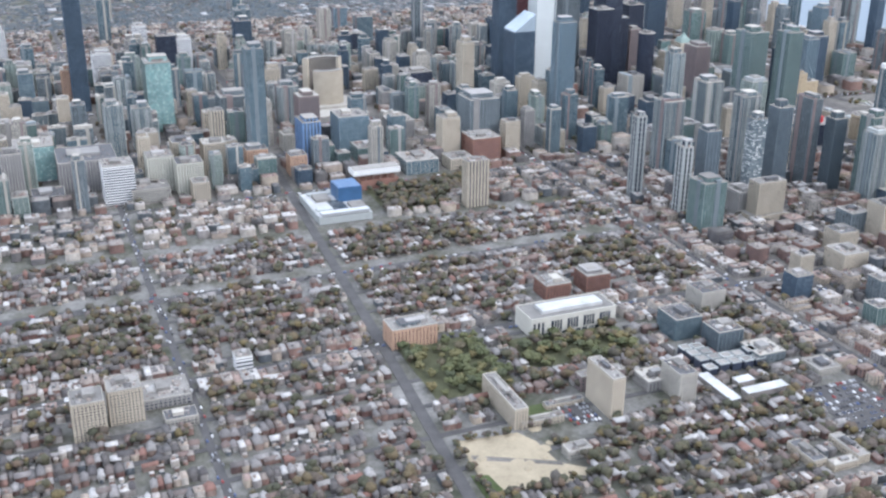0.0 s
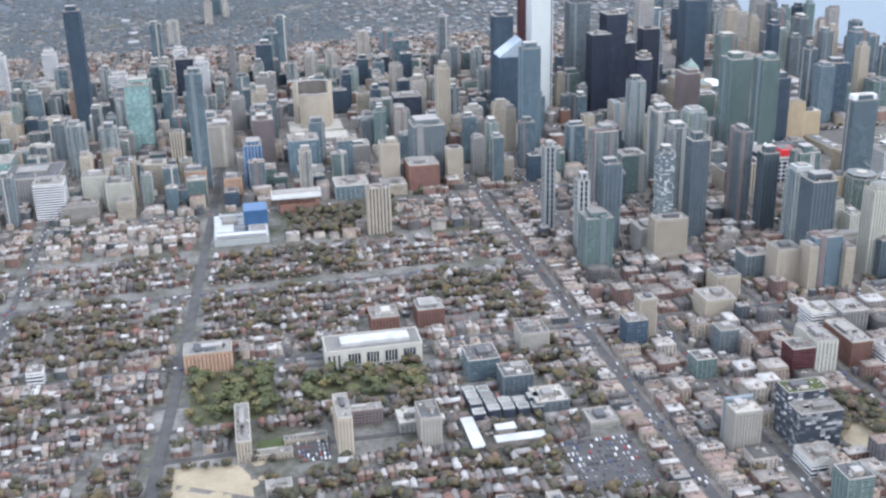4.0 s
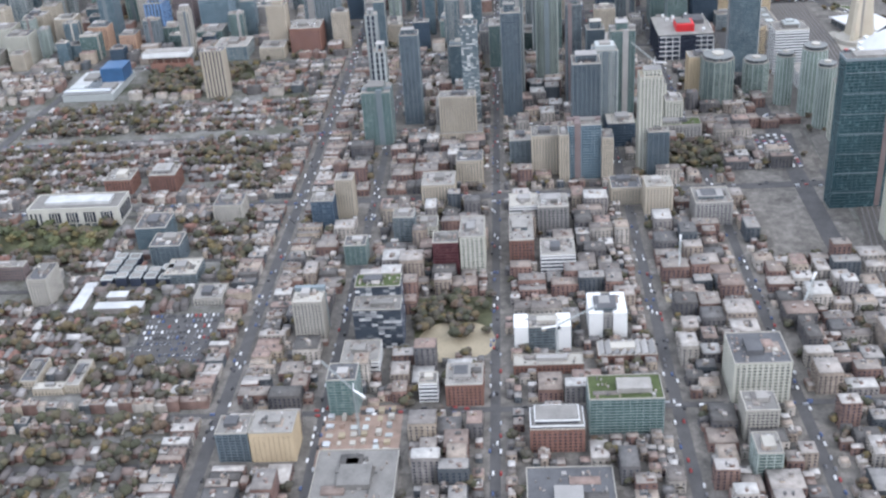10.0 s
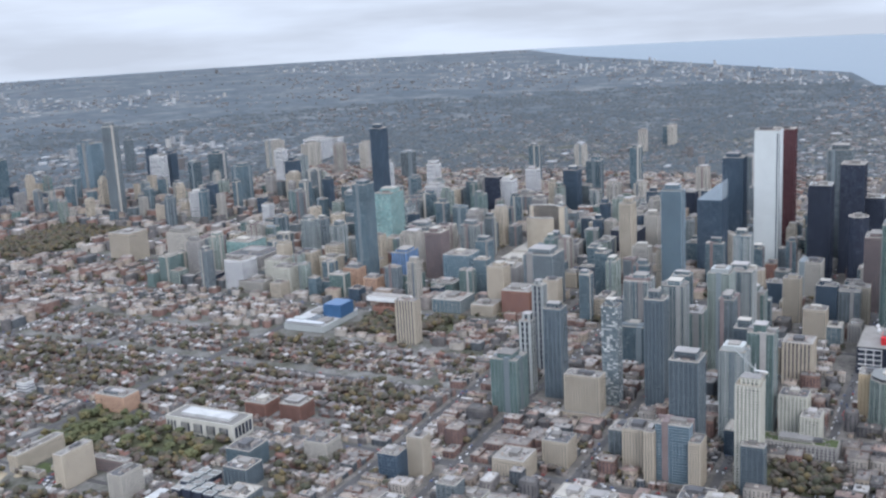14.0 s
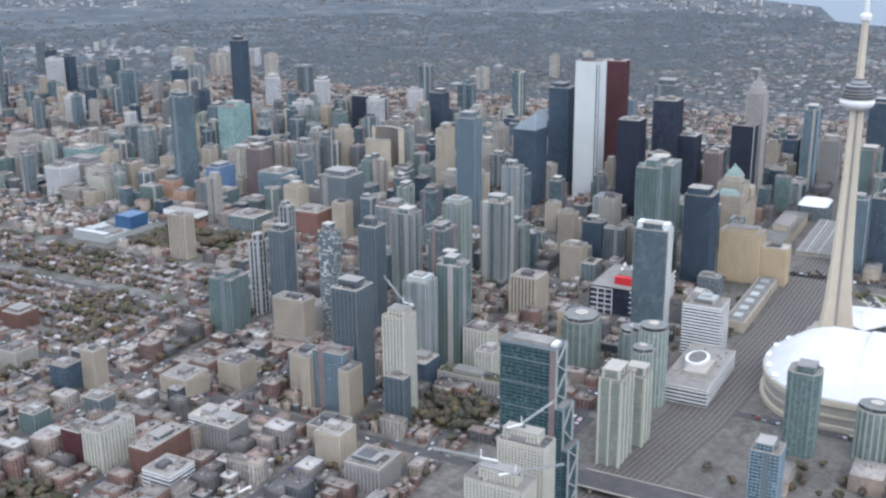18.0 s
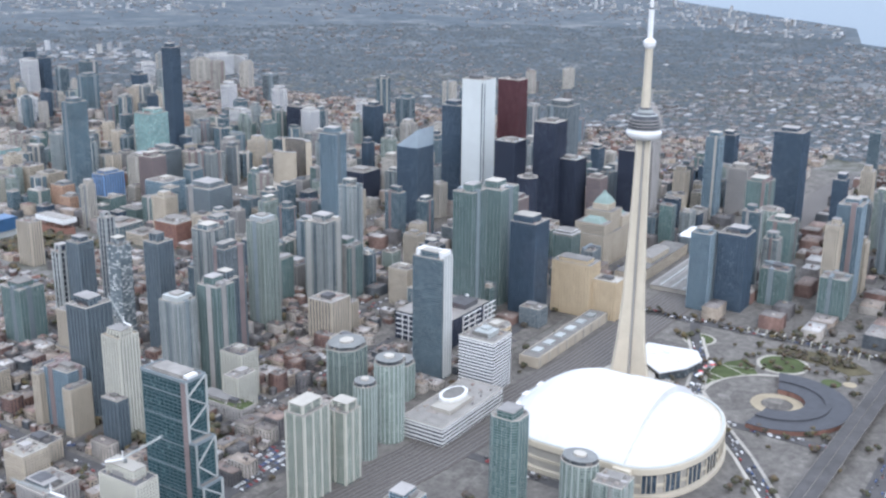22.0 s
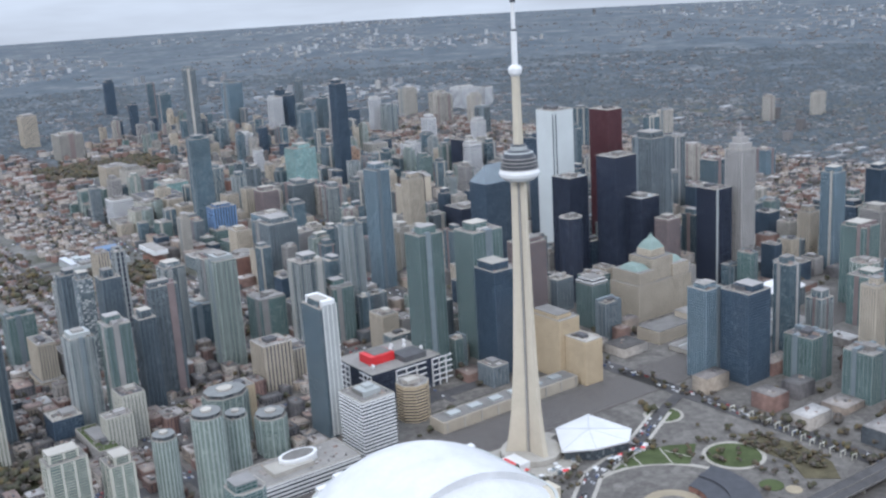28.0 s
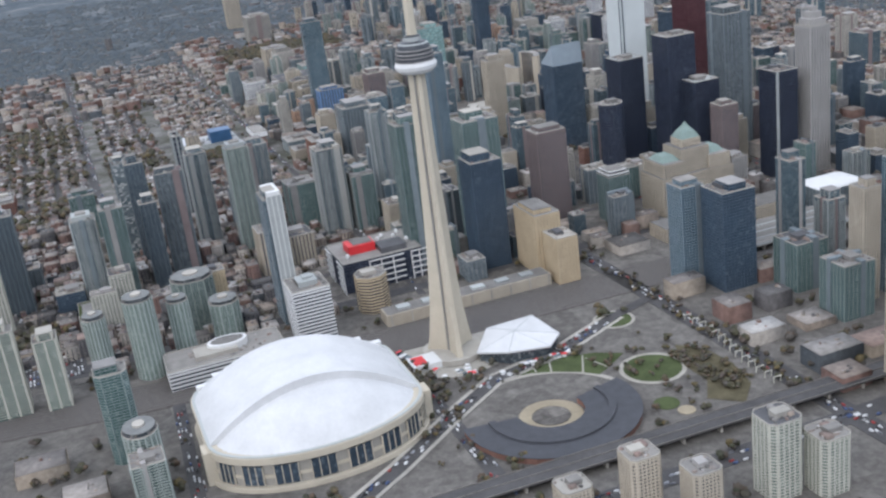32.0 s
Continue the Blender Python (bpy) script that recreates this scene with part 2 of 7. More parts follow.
def lots(name, stops):
    """City ground: square lots and yards of different paving, with stains over them."""
    n = Nodes(name)
    p = n.world_pos()
    m = n.add("ShaderNodeMapping")
    m.inputs["Rotation"].default_value = (0, 0, radians(-14.5))
    n.join(p, m.inputs["Vector"])
    v = n.add("ShaderNodeTexVoronoi", Scale=0.03)
    v.distance = "CHEBYCHEV"
    n.join(m.outputs[0], v.inputs["Vector"])
    sep = n.add("ShaderNodeSeparateColor")
    n.join(v.outputs["Color"], sep.inputs[0])
    f = n.math("ADD", n.math("MULTIPLY", sep.outputs[0], 0.14), n.math("MULTIPLY", n.noise(p, 0.09, 6.0, 0.75), 0.85))
    return n.done(n.ramp(f, stops), 0.92, 0.0, n.noise(p, 0.6, 3.0), 0.1, spec=0.12)


paving = lots("paving", [(0.25, (0.06, 0.057, 0.053)), (0.4, (0.098, 0.091, 0.083)), (0.5, (0.135, 0.124, 0.112)), (0.62, (0.19, 0.174, 0.158)), (0.8, (0.29, 0.268, 0.245))])
pale_path = plain("pale_path", (0.34, 0.32, 0.28), 0.9, vary=0.15, scale=0.1)
park_lawn = plain("park_lawn", (0.082, 0.084, 0.05), 0.95, vary=0.45, scale=0.05)
park_bed = plain("park_bed", (0.1, 0.088, 0.055), 0.95, vary=0.45, scale=0.06)
harbour_paving = lots("harbour_paving", [(0.25, (0.072, 0.068, 0.062)), (0.4, (0.108, 0.1, 0.092)), (0.52, (0.145, 0.135, 0.123)), (0.65, (0.19, 0.177, 0.162)), (0.85, (0.28, 0.262, 0.24))])
bark = plain("bark", (0.12, 0.09, 0.065), 0.95, vary=0.3, scale=1.0)
house_wall = palette("house_wall", [(0.155, 0.093, 0.082), (0.21, 0.142, 0.122), (0.3, 0.28, 0.265), (0.12, 0.082, 0.075), (0.38, 0.36, 0.34), (0.235, 0.175, 0.148), (0.175, 0.117, 0.102), (0.15, 0.142, 0.14)])
wall_one = palette("house_wall_single", [(0.165, 0.096, 0.082), (0.215, 0.148, 0.125), (0.3, 0.27, 0.248), (0.13, 0.083, 0.074), (0.38, 0.35, 0.32), (0.24, 0.178, 0.147)], island=False)
ROOFS = [(0.126, 0.114, 0.110), (0.194, 0.177, 0.171), (0.153, 0.129, 0.119), (0.252, 0.236, 0.227), (0.095, 0.088, 0.088), (0.176, 0.132, 0.117), (0.306, 0.293, 0.281), (0.162, 0.126, 0.114), (0.135, 0.128, 0.126), (0.216, 0.203, 0.195), (0.203, 0.117, 0.096), (0.162, 0.151, 0.147), (0.108, 0.099, 0.095), (0.414, 0.401, 0.387)]
house_roof = palette("house_roof", ROOFS)
roof_one = palette("house_roof_single", ROOFS, island=False)
shop_wall = palette("shop_wall", [(0.19, 0.125, 0.108), (0.33, 0.275, 0.23), (0.4, 0.365, 0.325), (0.225, 0.152, 0.13), (0.13, 0.122, 0.12), (0.47, 0.43, 0.385), (0.27, 0.248, 0.235), (0.255, 0.165, 0.14), (0.4, 0.34, 0.275), (0.16, 0.152, 0.152), (0.1, 0.11, 0.12)])
shop_roof = palette("shop_roof", [(0.261, 0.232, 0.209), (0.342, 0.310, 0.284), (0.180, 0.160, 0.146), (0.414, 0.383, 0.356), (0.225, 0.178, 0.155), (0.117, 0.110, 0.105), (0.333, 0.279, 0.234), (0.450, 0.432, 0.410), (0.261, 0.219, 0.191), (0.225, 0.205, 0.191), (0.279, 0.211, 0.183), (0.144, 0.138, 0.135), (0.279, 0.263, 0.248)])
car_paint = palette("car_paint", [(0.6, 0.6, 0.6), (0.03, 0.03, 0.035), (0.3, 0.31, 0.33), (0.7, 0.7, 0.7), (0.25, 0.03, 0.03), (0.05, 0.08, 0.18), (0.12, 0.12, 0.13)], rough=0.35, vary=0.1)
LEAVES = [(0.074, 0.074, 0.05), (0.09, 0.086, 0.058), (0.066, 0.068, 0.048), (0.105, 0.094, 0.062), (0.08, 0.08, 0.052), (0.125, 0.1, 0.062), (0.078, 0.072, 0.056), (0.105, 0.087, 0.07), (0.112, 0.093, 0.08), (0.12, 0.088, 0.064), (0.095, 0.086, 0.076), (0.132, 0.106, 0.056), (0.085, 0.078, 0.064)]
leaf = palette("leaf", LEAVES, rough=0.95, vary=0.4, scale=0.4)
# far woods: the haze of distance is put into these bluish greys
hazed_wood = palette("hazed_wood", [(0.082, 0.098, 0.11), (0.094, 0.108, 0.117), (0.076, 0.093, 0.106), (0.104, 0.111, 0.111), (0.088, 0.103, 0.114), (0.1, 0.103, 0.104)], rough=0.95, vary=0.25, scale=0.1)
# far roofs and walls: low-contrast greys with the haze in their colour
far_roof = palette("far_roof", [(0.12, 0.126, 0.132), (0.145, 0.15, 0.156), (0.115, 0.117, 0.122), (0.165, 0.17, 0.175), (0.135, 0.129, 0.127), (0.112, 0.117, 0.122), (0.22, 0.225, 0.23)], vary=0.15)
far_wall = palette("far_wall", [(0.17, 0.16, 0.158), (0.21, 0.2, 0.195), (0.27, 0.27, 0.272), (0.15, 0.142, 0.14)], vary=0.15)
works_roof = palette("works_roof", [(0.18, 0.184, 0.185), (0.24, 0.244, 0.245), (0.14, 0.14, 0.145), (0.36, 0.364, 0.365), (0.18, 0.162, 0.152), (0.115, 0.115, 0.12), (0.15, 0.135, 0.128)], vary=0.15)
pale_hall = palette("pale_hall", [(0.36, 0.368, 0.376), (0.29, 0.294, 0.298), (0.46, 0.468, 0.476), (0.26, 0.25, 0.242), (0.4, 0.39, 0.37), (0.22, 0.226, 0.232)], vary=0.12)
leaf_one = palette("tree_leaf", [(0.1, 0.108, 0.056), (0.12, 0.124, 0.062), (0.088, 0.098, 0.052), (0.14, 0.13, 0.066), (0.106, 0.112, 0.058), (0.165, 0.14, 0.07), (0.12, 0.105, 0.07), (0.082, 0.092, 0.056)], rough=0.95, vary=0.45, scale=0.4, island=False)

G_BLUE = glazing("blue_glass", [(0.035, 0.068, 0.09), (0.07, 0.115, 0.14), (0.19, 0.23, 0.25)], lit=0.16)
G_GREEN = glazing("green_glass", [(0.035, 0.08, 0.08), (0.07, 0.127, 0.12), (0.18, 0.235, 0.22)], lit=0.16)
G_DARK = glazing("dark_glass", [(0.018, 0.024, 0.04), (0.032, 0.042, 0.064), (0.09, 0.1, 0.13)], lit=0.12)
G_GREY = glazing("grey_glass", [(0.05, 0.06, 0.07), (0.085, 0.1, 0.11), (0.2, 0.21, 0.21)])
G_PGREEN = glazing("pale_green_glass", [(0.075, 0.115, 0.105), (0.115, 0.16, 0.146), (0.24, 0.285, 0.262)], lit=0.2)
G_TEAL = glazing("teal_glass", [(0.16, 0.3, 0.3), (0.26, 0.42, 0.41), (0.42, 0.56, 0.54)], lit=0.3)
G_BRONZE = glazing("bronze_glass", [(0.045, 0.02, 0.024), (0.07, 0.032, 0.036), (0.13, 0.07, 0.07)])
G_NAVY = glazing("navy_glass", [(0.036, 0.053, 0.074), (0.052, 0.075, 0.1), (0.11, 0.14, 0.165)], lit=0.15)
G_DTEAL = glazing("dark_teal_glass", [(0.02, 0.05, 0.058), (0.035, 0.075, 0.085), (0.12, 0.18, 0.19)], lit=0.15)
G_CHECK = glazing("checker_panels", [(0.035, 0.045, 0.06), (0.06, 0.075, 0.09), (0.75, 0.75, 0.74)], rough=0.4, lit=0.42, cell=(6.0, 6.0, 3.3))
G_CHECKB = glazing("pale_balcony_panels", [(0.06, 0.085, 0.1), (0.12, 0.15, 0.165), (0.55, 0.56, 0.55)], rough=0.4, lit=0.5, cell=(4.5, 4.5, 3.0))
pale_band = plain("pale_band", (0.38, 0.405, 0.4), 0.6, vary=0.1, rand=0.35)
grey_band = plain("grey_band", (0.17, 0.205, 0.225), 0.6, vary=0.12, rand=0.35)
dark_band = plain("dark_band", (0.034, 0.042, 0.066), 0.5, vary=0.15)
green_band = plain("green_band", (0.2, 0.25, 0.245), 0.55, vary=0.12, rand=0.3)
blue_band = plain("blue_band", (0.25, 0.32, 0.37), 0.5, vary=0.12)
teal_band = plain("teal_band", (0.06, 0.1, 0.115), 0.5, vary=0.12)
bronze_band = plain("bronze_band", (0.085, 0.03, 0.036), 0.5, vary=0.12)
navy_band = plain("navy_band", (0.06, 0.09, 0.13), 0.45, vary=0.12)
rust = plain("rust", (0.25, 0.185, 0.15), 0.9, vary=0.3)
bright_blue = plain("bright_blue", (0.14, 0.24, 0.42), 0.5, vary=0.12)
titan_blue = plain("titanium_blue", (0.05, 0.12, 0.24), 0.4, 0.3, vary=0.15)

# glass, band, floor height, band share, pier spacing (0: none), pier width
STYLE = {
    "glass": (G_BLUE, grey_band, 3.1, 0.28, 0, 0),
    "balcony": (G_BLUE, pale_band, 3.0, 0.2, 9, 0.7),
    "green": (G_GREEN, green_band, 3.1, 0.3, 6, 0.5),
    "greenbal": (G_PGREEN, sage, 3.0, 0.26, 8, 0.8),
    "grey": (G_GREY, grey_band, 3.2, 0.38, 7, 0.9),
    "dark": (G_DARK, dark_band, 3.9, 0.3, 3, 0.35),
    "navy": (G_NAVY, navy_band, 3.8, 0.25, 4.5, 0.35),
    "bronze": (G_BRONZE, bronze_band, 3.9, 0.35, 3, 0.5),
    "marble": (marble_white, marble_white, 4.0, 0.5, 0, 0),
    "white": (G_DARK, white_paint, 4.4, 0.5, 0, 0),
    "whitegrid": (G_GREY, cream, 3.4, 0.42, 5, 1.8),
    "concrete": (G_DARK, concrete, 3.1, 0.5, 4, 1.4),
    "beige": (G_DARK, beige, 3.2, 0.5, 4, 1.6),
    "tan": (G_DARK, tan, 3.2, 0.7, 5, 3.2),
    "brick": (G_DARK, brick_red, 3.5, 0.5, 4.5, 2.0),
    "orange": (G_DARK, brick_orange, 3.3, 0.5, 5, 2.2),
    "stone": (G_DARK, grey_stone, 3.4, 0.5, 5, 1.8),
    "tanband": (G_DARK, tan, 4.2, 0.55, 0, 0),
    "mauve": (G_NAVY, mauve, 3.6, 0.5, 4, 1.2),
    "teal": (G_TEAL, green_band, 3.8, 0.2, 4, 0.25),
    "blue": (G_BLUE, blue_band, 3.6, 0.22, 4, 0.3),
    "ribbed": (G_DARK, beige, 3.6, 0.12, 6, 3.4),
    "checker": (G_CHECK, dark_band, 3.3, 0.12, 0, 0),
    "bluefin": (G_GREY, bright_blue, 3.6, 0.1, 7, 2.6),
    "darkteal": (G_DTEAL, teal_band, 3.9, 0.2, 6, 0.3),
    "slate": (G_NAVY, grey_band, 3.0, 0.3, 6, 0.6),
    "panel": (G_DARK, pale_band, 9.0, 0.12, 10, 3.4),
    "checkbal": (G_CHECKB, grey_band, 3.0, 0.2, 0, 0),
    "rib": (G_PGREEN, cream, 3.0, 0.24, 13, 2.2),
    "palebal": (G_PGREEN, cream, 3.0, 0.42, 5, 1.4),
    "raw": (dark_metal, cream, 3.0, 0.5, 3.4, 1.6),
}

# ---- mesh helpers ----
# All sizes below are written in the city's own metres; S lays them into the scene, so that the flight keeps to a walkable pace.
GRID = radians(14.5)
CU, SU = math.cos(GRID), math.sin(GRID)


def to_xy(u, v):
    """From the street grid's axes to the world's."""
    return u * CU - v * SU, u * SU + v * CU


class Shape:
    """Vertices and faces in plain lists."""

    def __init__(self):
        self.v, self.f = [], []

    def box(self, x0, x1, y0, y1, z0, z1, bottom=False):
        n = len(self.v)
        self.v += [(x0, y0, z0), (x1, y0, z0), (x1, y1, z0), (x0, y1, z0), (x0, y0, z1), (x1, y0, z1), (x1, y1, z1), (x0, y1, z1)]
        self.f += [(n, n + 1, n + 5, n + 4), (n + 1, n + 2, n + 6, n + 5), (n + 2, n + 3, n + 7, n + 6), (n + 3, n, n + 4, n + 7), (n + 4, n + 5, n + 6, n + 7)]
        if bottom:
            self.f.append((n + 3, n + 2, n + 1, n))
        return self

    def prism(self, pts, z0, z1, cap=True, base=False):
        """A column over an outline that runs counter-clockwise."""
        n, k = len(self.v), len(pts)
        self.v += [(x, y, z0) for x, y in pts] + [(x, y, z1) for x, y in pts]
        self.f += [(n + i, n + (i + 1) % k, n + k + (i + 1) % k, n + k + i) for i in range(k)]
        if cap:
            self.f.append(tuple(n + k + i for i in range(k)))
        if base:
            self.f.append(tuple(n + k - 1 - i for i in range(k)))
        return self

    def loft(self, rings, cap=True, base=False):
        """Rings of equally many points, joined one to the next."""
        n, k = len(self.v), len(rings[0])
        for r in rings:
            self.v += list(r)
        for j in range(len(rings) - 1):
            a = n + j * k
            self.f += [(a + i, a + (i + 1) % k, a + k + (i + 1) % k, a + k + i) for i in range(k)]
        if cap:
            a = n + (len(rings) - 1) * k
            self.f.append(tuple(a + i for i in range(k)))
        if base:
            self.f.append(tuple(n + k - 1 - i for i in range(k)))
        return self

    def beam(self, a, b, r):
        """A square bar from a to b."""
        a, b = Vector(a), Vector(b)
        d = (b - a).normalized()
        s = d.cross(Vector((0, 0, 1)) if abs(d.z) < 0.9 else Vector((1, 0, 0))).normalized() * r
        t = d.cross(s).normalized() * r
        q = [s + t, t - s, -s - t, s - t]
        return self.loft([[tuple(a + o) for o in q], [tuple(b + o) for o in q]], True, True)

    def mesh(self, name):
        m = bpy.data.meshes.new(name)
        m.from_pydata([(x * S, y * S, z * S) for x, y, z in self.v], [], self.f)
        m.update()
        return m


def circle(r, k, cx=0.0, cy=0.0, turn=0.0, ry=None):
    ry = r if ry is None else ry
    return [(cx + r * math.cos(turn + 2 * math.pi * i / k), cy + ry * math.sin(turn + 2 * math.pi * i / k)) for i in range(k)]


def rect(w, d, cx=0.0, cy=0.0):
    return [(cx - w / 2, cy - d / 2), (cx + w / 2, cy - d / 2), (cx + w / 2, cy + d / 2), (cx - w / 2, cy + d / 2)]


def grown(pts, by):
    """An outline pushed outwards."""
    out, k = [], len(pts)
    for i in range(k):
        a, b, c = Vector(pts[i - 1]), Vector(pts[i]), Vector(pts[(i + 1) % k])
        n1, n2 = Vector((b.y - a.y, a.x - b.x)).normalized(), Vector((c.y - b.y, b.x - c.x)).normalized()
        m = n1 + n2
        p = b + m * (by / max(m.dot(n1), 0.3))
        out.append((p.x, p.y))
    return out


def part(name, shape, material, parent, label="", at=None):
    m = shape if isinstance(shape, bpy.types.Mesh) else shape.mesh(name)
    if not m.materials:
        m.materials.append(material)
    ob = new(name, m)
    ob.parent = parent
    if at is not None:
        ob.matrix_basis = at
    return tagged(ob, label)


def thing(name, x, y, z=0.0, turn=14.5, label="", category="", group="", kind=""):
    ob = new(name)
    ob.empty_display_size = 1.0
    ob.matrix_basis = pose(x * S, y * S, z * S, 0, 0, turn)
    return tagged(ob, label, category, group, kind)


def solid(name, shape, material, m=None, label="", category="", group="", kind=""):
    """A thing of one mesh."""
    ob = part(name, shape, material, None)
    if m is not None:
        ob.matrix_basis = m
    return tagged(ob, label, category, group, kind)


def facade(parent, pts, z0, z1, style, names=("glass_wall", "facade_grid")):
    """Glass between floor bands and piers, over one outline from z0 to z1."""
    glass, band, fh, share, gap, pw = STYLE[style]
    part(names[0], Shape().prism(pts, z0, z1), glass, parent)
    s, out = Shape(), grown(pts, 0.35)
    n = max(int(round((z1 - z0) / fh)), 1)
    step = (z1 - z0) / n
    for k in range(n + 1):
        a = z0 + k * step - (share * step if k == n else share * step / 2)
        s.prism(out, max(a, z0), min(a + share * step, z1 + 0.05), True, True)
    if gap:
        q = s
        for i, a in enumerate(pts):
            b = pts[(i + 1) % len(pts)]
            a2, b2 = Vector(a), Vector(b)
            run = (b2 - a2).length
            if run < 3:
                continue
            d = (b2 - a2) / run
            o = Vector((d.y, -d.x)) * 0.5
            k = max(int(round(run / gap)), 1)
            for j in range(k + 1):
                c = a2 + d * (pw / 2 + (run - pw) * j / k)
                e, g = c - d * pw / 2, c + d * pw / 2
                q.prism([tuple(e + o), tuple(g + o), tuple(g), tuple(e)], z0, z1)
    tagged(part(names[1], s, band, parent), kind="stuff")


def roof_of(parent, pts, z, material, plant=True, seed=0):
    """Roof deck, parapet and machine rooms."""
    rnd = random.Random(seed)
    part("roof", Shape().prism(grown(pts, -0.5), z - 0.5, z + 0.3), material, parent)
    s, o, i = Shape(), grown(pts, 0.3), grown(pts, -0.4)
    k = len(pts)
    s.loft([[(x, y, z - 0.3) for x, y in o], [(x, y, z + 1.2) for x, y in o], [(x, y, z + 1.2) for x, y in i], [(x, y, z + 0.3) for x, y in i]], False)
    part("parapet", s, concrete, parent)
    if plant:
        xs, ys = [p[0] for p in pts], [p[1] for p in pts]
        cx, cy, w, d = (min(xs) + max(xs)) / 2, (min(ys) + max(ys)) / 2, max(xs) - min(xs), max(ys) - min(ys)
        hh = min(5.5, 2.5 + 0.08 * min(w, d))
        a, b = w * rnd.uniform(0.28, 0.5), d * rnd.uniform(0.28, 0.5)
        ox, oy = cx + w * rnd.uniform(-0.12, 0.12), cy + d * rnd.uniform(-0.12, 0.12)
        part("machine_room", Shape().box(ox - a / 2, ox + a / 2, oy - b / 2, oy + b / 2, z + 0.3, z + hh), rnd.choice([grey_stone, gravel_roof, dark_roof, concrete, gravel_roof]), parent)
        for _ in range(rnd.randint(1, 3) if w > 24 else 1):
            u = Shape()
            px, py = cx + w * rnd.uniform(-0.38, 0.38), cy + d * rnd.uniform(-0.38, 0.38)
            e, g = rnd.uniform(1.0, 2.4), rnd.uniform(1.0, 2.4)
            u.box(px - e, px + e, py - g, py + g, z + 0.3, z + rnd.uniform(1.4, 2.6))
            part("roof_unit", u, rnd.choice([grey_stone, gravel_roof, concrete]), parent)


GEAR = []  # small machines on the roofs: u, v, height, size
TAKEN = []  # outlines already built on: u, v, half sizes


def block(name, u, v, w, d, h, style, label, category="tower", podium=0.0, cap=None, corner=0.0, turn=14.5, roof=None, group="", cut=None, round_k=0):
    """A building over a rectangle (or a rounded outline) with floors, roof and machine rooms. u, v: its centre on the grid."""
    x, y = to_xy(u, v)
    t = thing(name, x, y, 0, turn, label, category, group)
    TAKEN.append((u, v, w / 2 + 4, d / 2 + 4))
    if round_k:
        pts = circle(w / 2, round_k, ry=d / 2)
    elif corner:
        c = corner
        pts = [(-w / 2 + c, -d / 2), (w / 2 - c, -d / 2), (w / 2, -d / 2 + c), (w / 2, d / 2 - c), (w / 2 - c, d / 2), (-w / 2 + c, d / 2), (-w / 2, d / 2 - c), (-w / 2, -d / 2 + c)]
    else:
        pts = rect(w, d)
    z0 = 0.0
    if podium:
        pp = rect(w * 1.35, d * 1.35)
        facade(t, pp, 0, podium, "stone" if style not in STYLE else style, ("podium_wall", "podium_grid"))
        part("podium_roof", Shape().prism(grown(pp, -0.4), podium - 0.4, podium + 0.25), gravel_roof, t)
        z0 = podium + 0.25
    facade(t, pts, z0, h, style)
    roof_of(t, pts, h, roof or random.Random(int(u * 3 + v * 5)).choice([gravel_roof, gravel_roof, gravel_roof, dark_roof, gravel_roof if w > 40 else concrete]), cap is None, int(abs(u * 7 + v * 13)))
    rnd = random.Random(int(abs(u * 11 + v * 3 + h)))
    for _ in range(rnd.randint(2, 5) if w > 14 else 1):
        GEAR.append((u + w * rnd.uniform(-0.28, 0.28), v + d * rnd.uniform(-0.28, 0.28), h + 0.25, w * rnd.uniform(0.12, 0.36), d * rnd.uniform(0.12, 0.36), rnd.choice([0.4, 0.5, 1.2, 2.8])))
    for _ in range(min(int(w * d / 70), 26)):
        GEAR.append((u + w * rnd.uniform(-0.43, 0.43), v + d * rnd.uniform(-0.43, 0.43), h + 0.25, rnd.uniform(0.8, 2.6) * (2.4 if rnd.random() < 0.15 else 1), rnd.uniform(0.8, 2.6), rnd.uniform(0.7, 2.4)))
    if cap:
        cap(t, pts, h)
    elif h > 75 and not round_k and style not in ("dark", "marble", "ribbed", "bronze"):
        # upper storeys set back, and blank end walls
        a, b, top = w * rnd.uniform(0.45, 0.75), d * rnd.uniform(0.45, 0.75), h + rnd.uniform(5, 11)
        p = rect(a, b, w * rnd.uniform(-0.1, 0.1), d * rnd.uniform(-0.1, 0.1))
        facade(t, p, h + 0.35, top, style, ("upper_storey", "upper_grid"))
        part("upper_roof", Shape().prism(grown(p, 0.6), top, top + 1.0, True, True), rnd.choice([grey_stone, gravel_roof, concrete]), t)
    elif style in ("brick", "orange", "stone") and h > 14:
        p = rect(w * rnd.uniform(0.35, 0.7), d * rnd.uniform(0.35, 0.7), w * rnd.uniform(-0.1, 0.1), d * 0.06)
        facade(t, p, h + 0.35, h + 4.2, rnd.choice(["white", "grey", "stone"]), ("upper_storey", "upper_grid"))
        part("upper_roof", Shape().prism(grown(p, 0.8), h + 4.2, h + 4.9, True, True), rnd.choice([gravel_roof, dark_roof, grey_stone]), t)
    if h > 45 and not round_k and not corner and style in ("balcony", "greenbal", "glass", "grey", "concrete", "green", "blue"):
        e = rnd.choice([grey_band, concrete, grey_band, grey_stone, mauve])
        lo, k = rnd.uniform(-0.5, 0.25), rnd.uniform(0.14, 0.26)
        if rnd.random() < 0.75:
            part("end_wall", Shape().box(lo * w, (lo + k) * w, -d / 2 - 0.8, d / 2 + 0.8, z0, h + rnd.uniform(0, 5)), e, t)
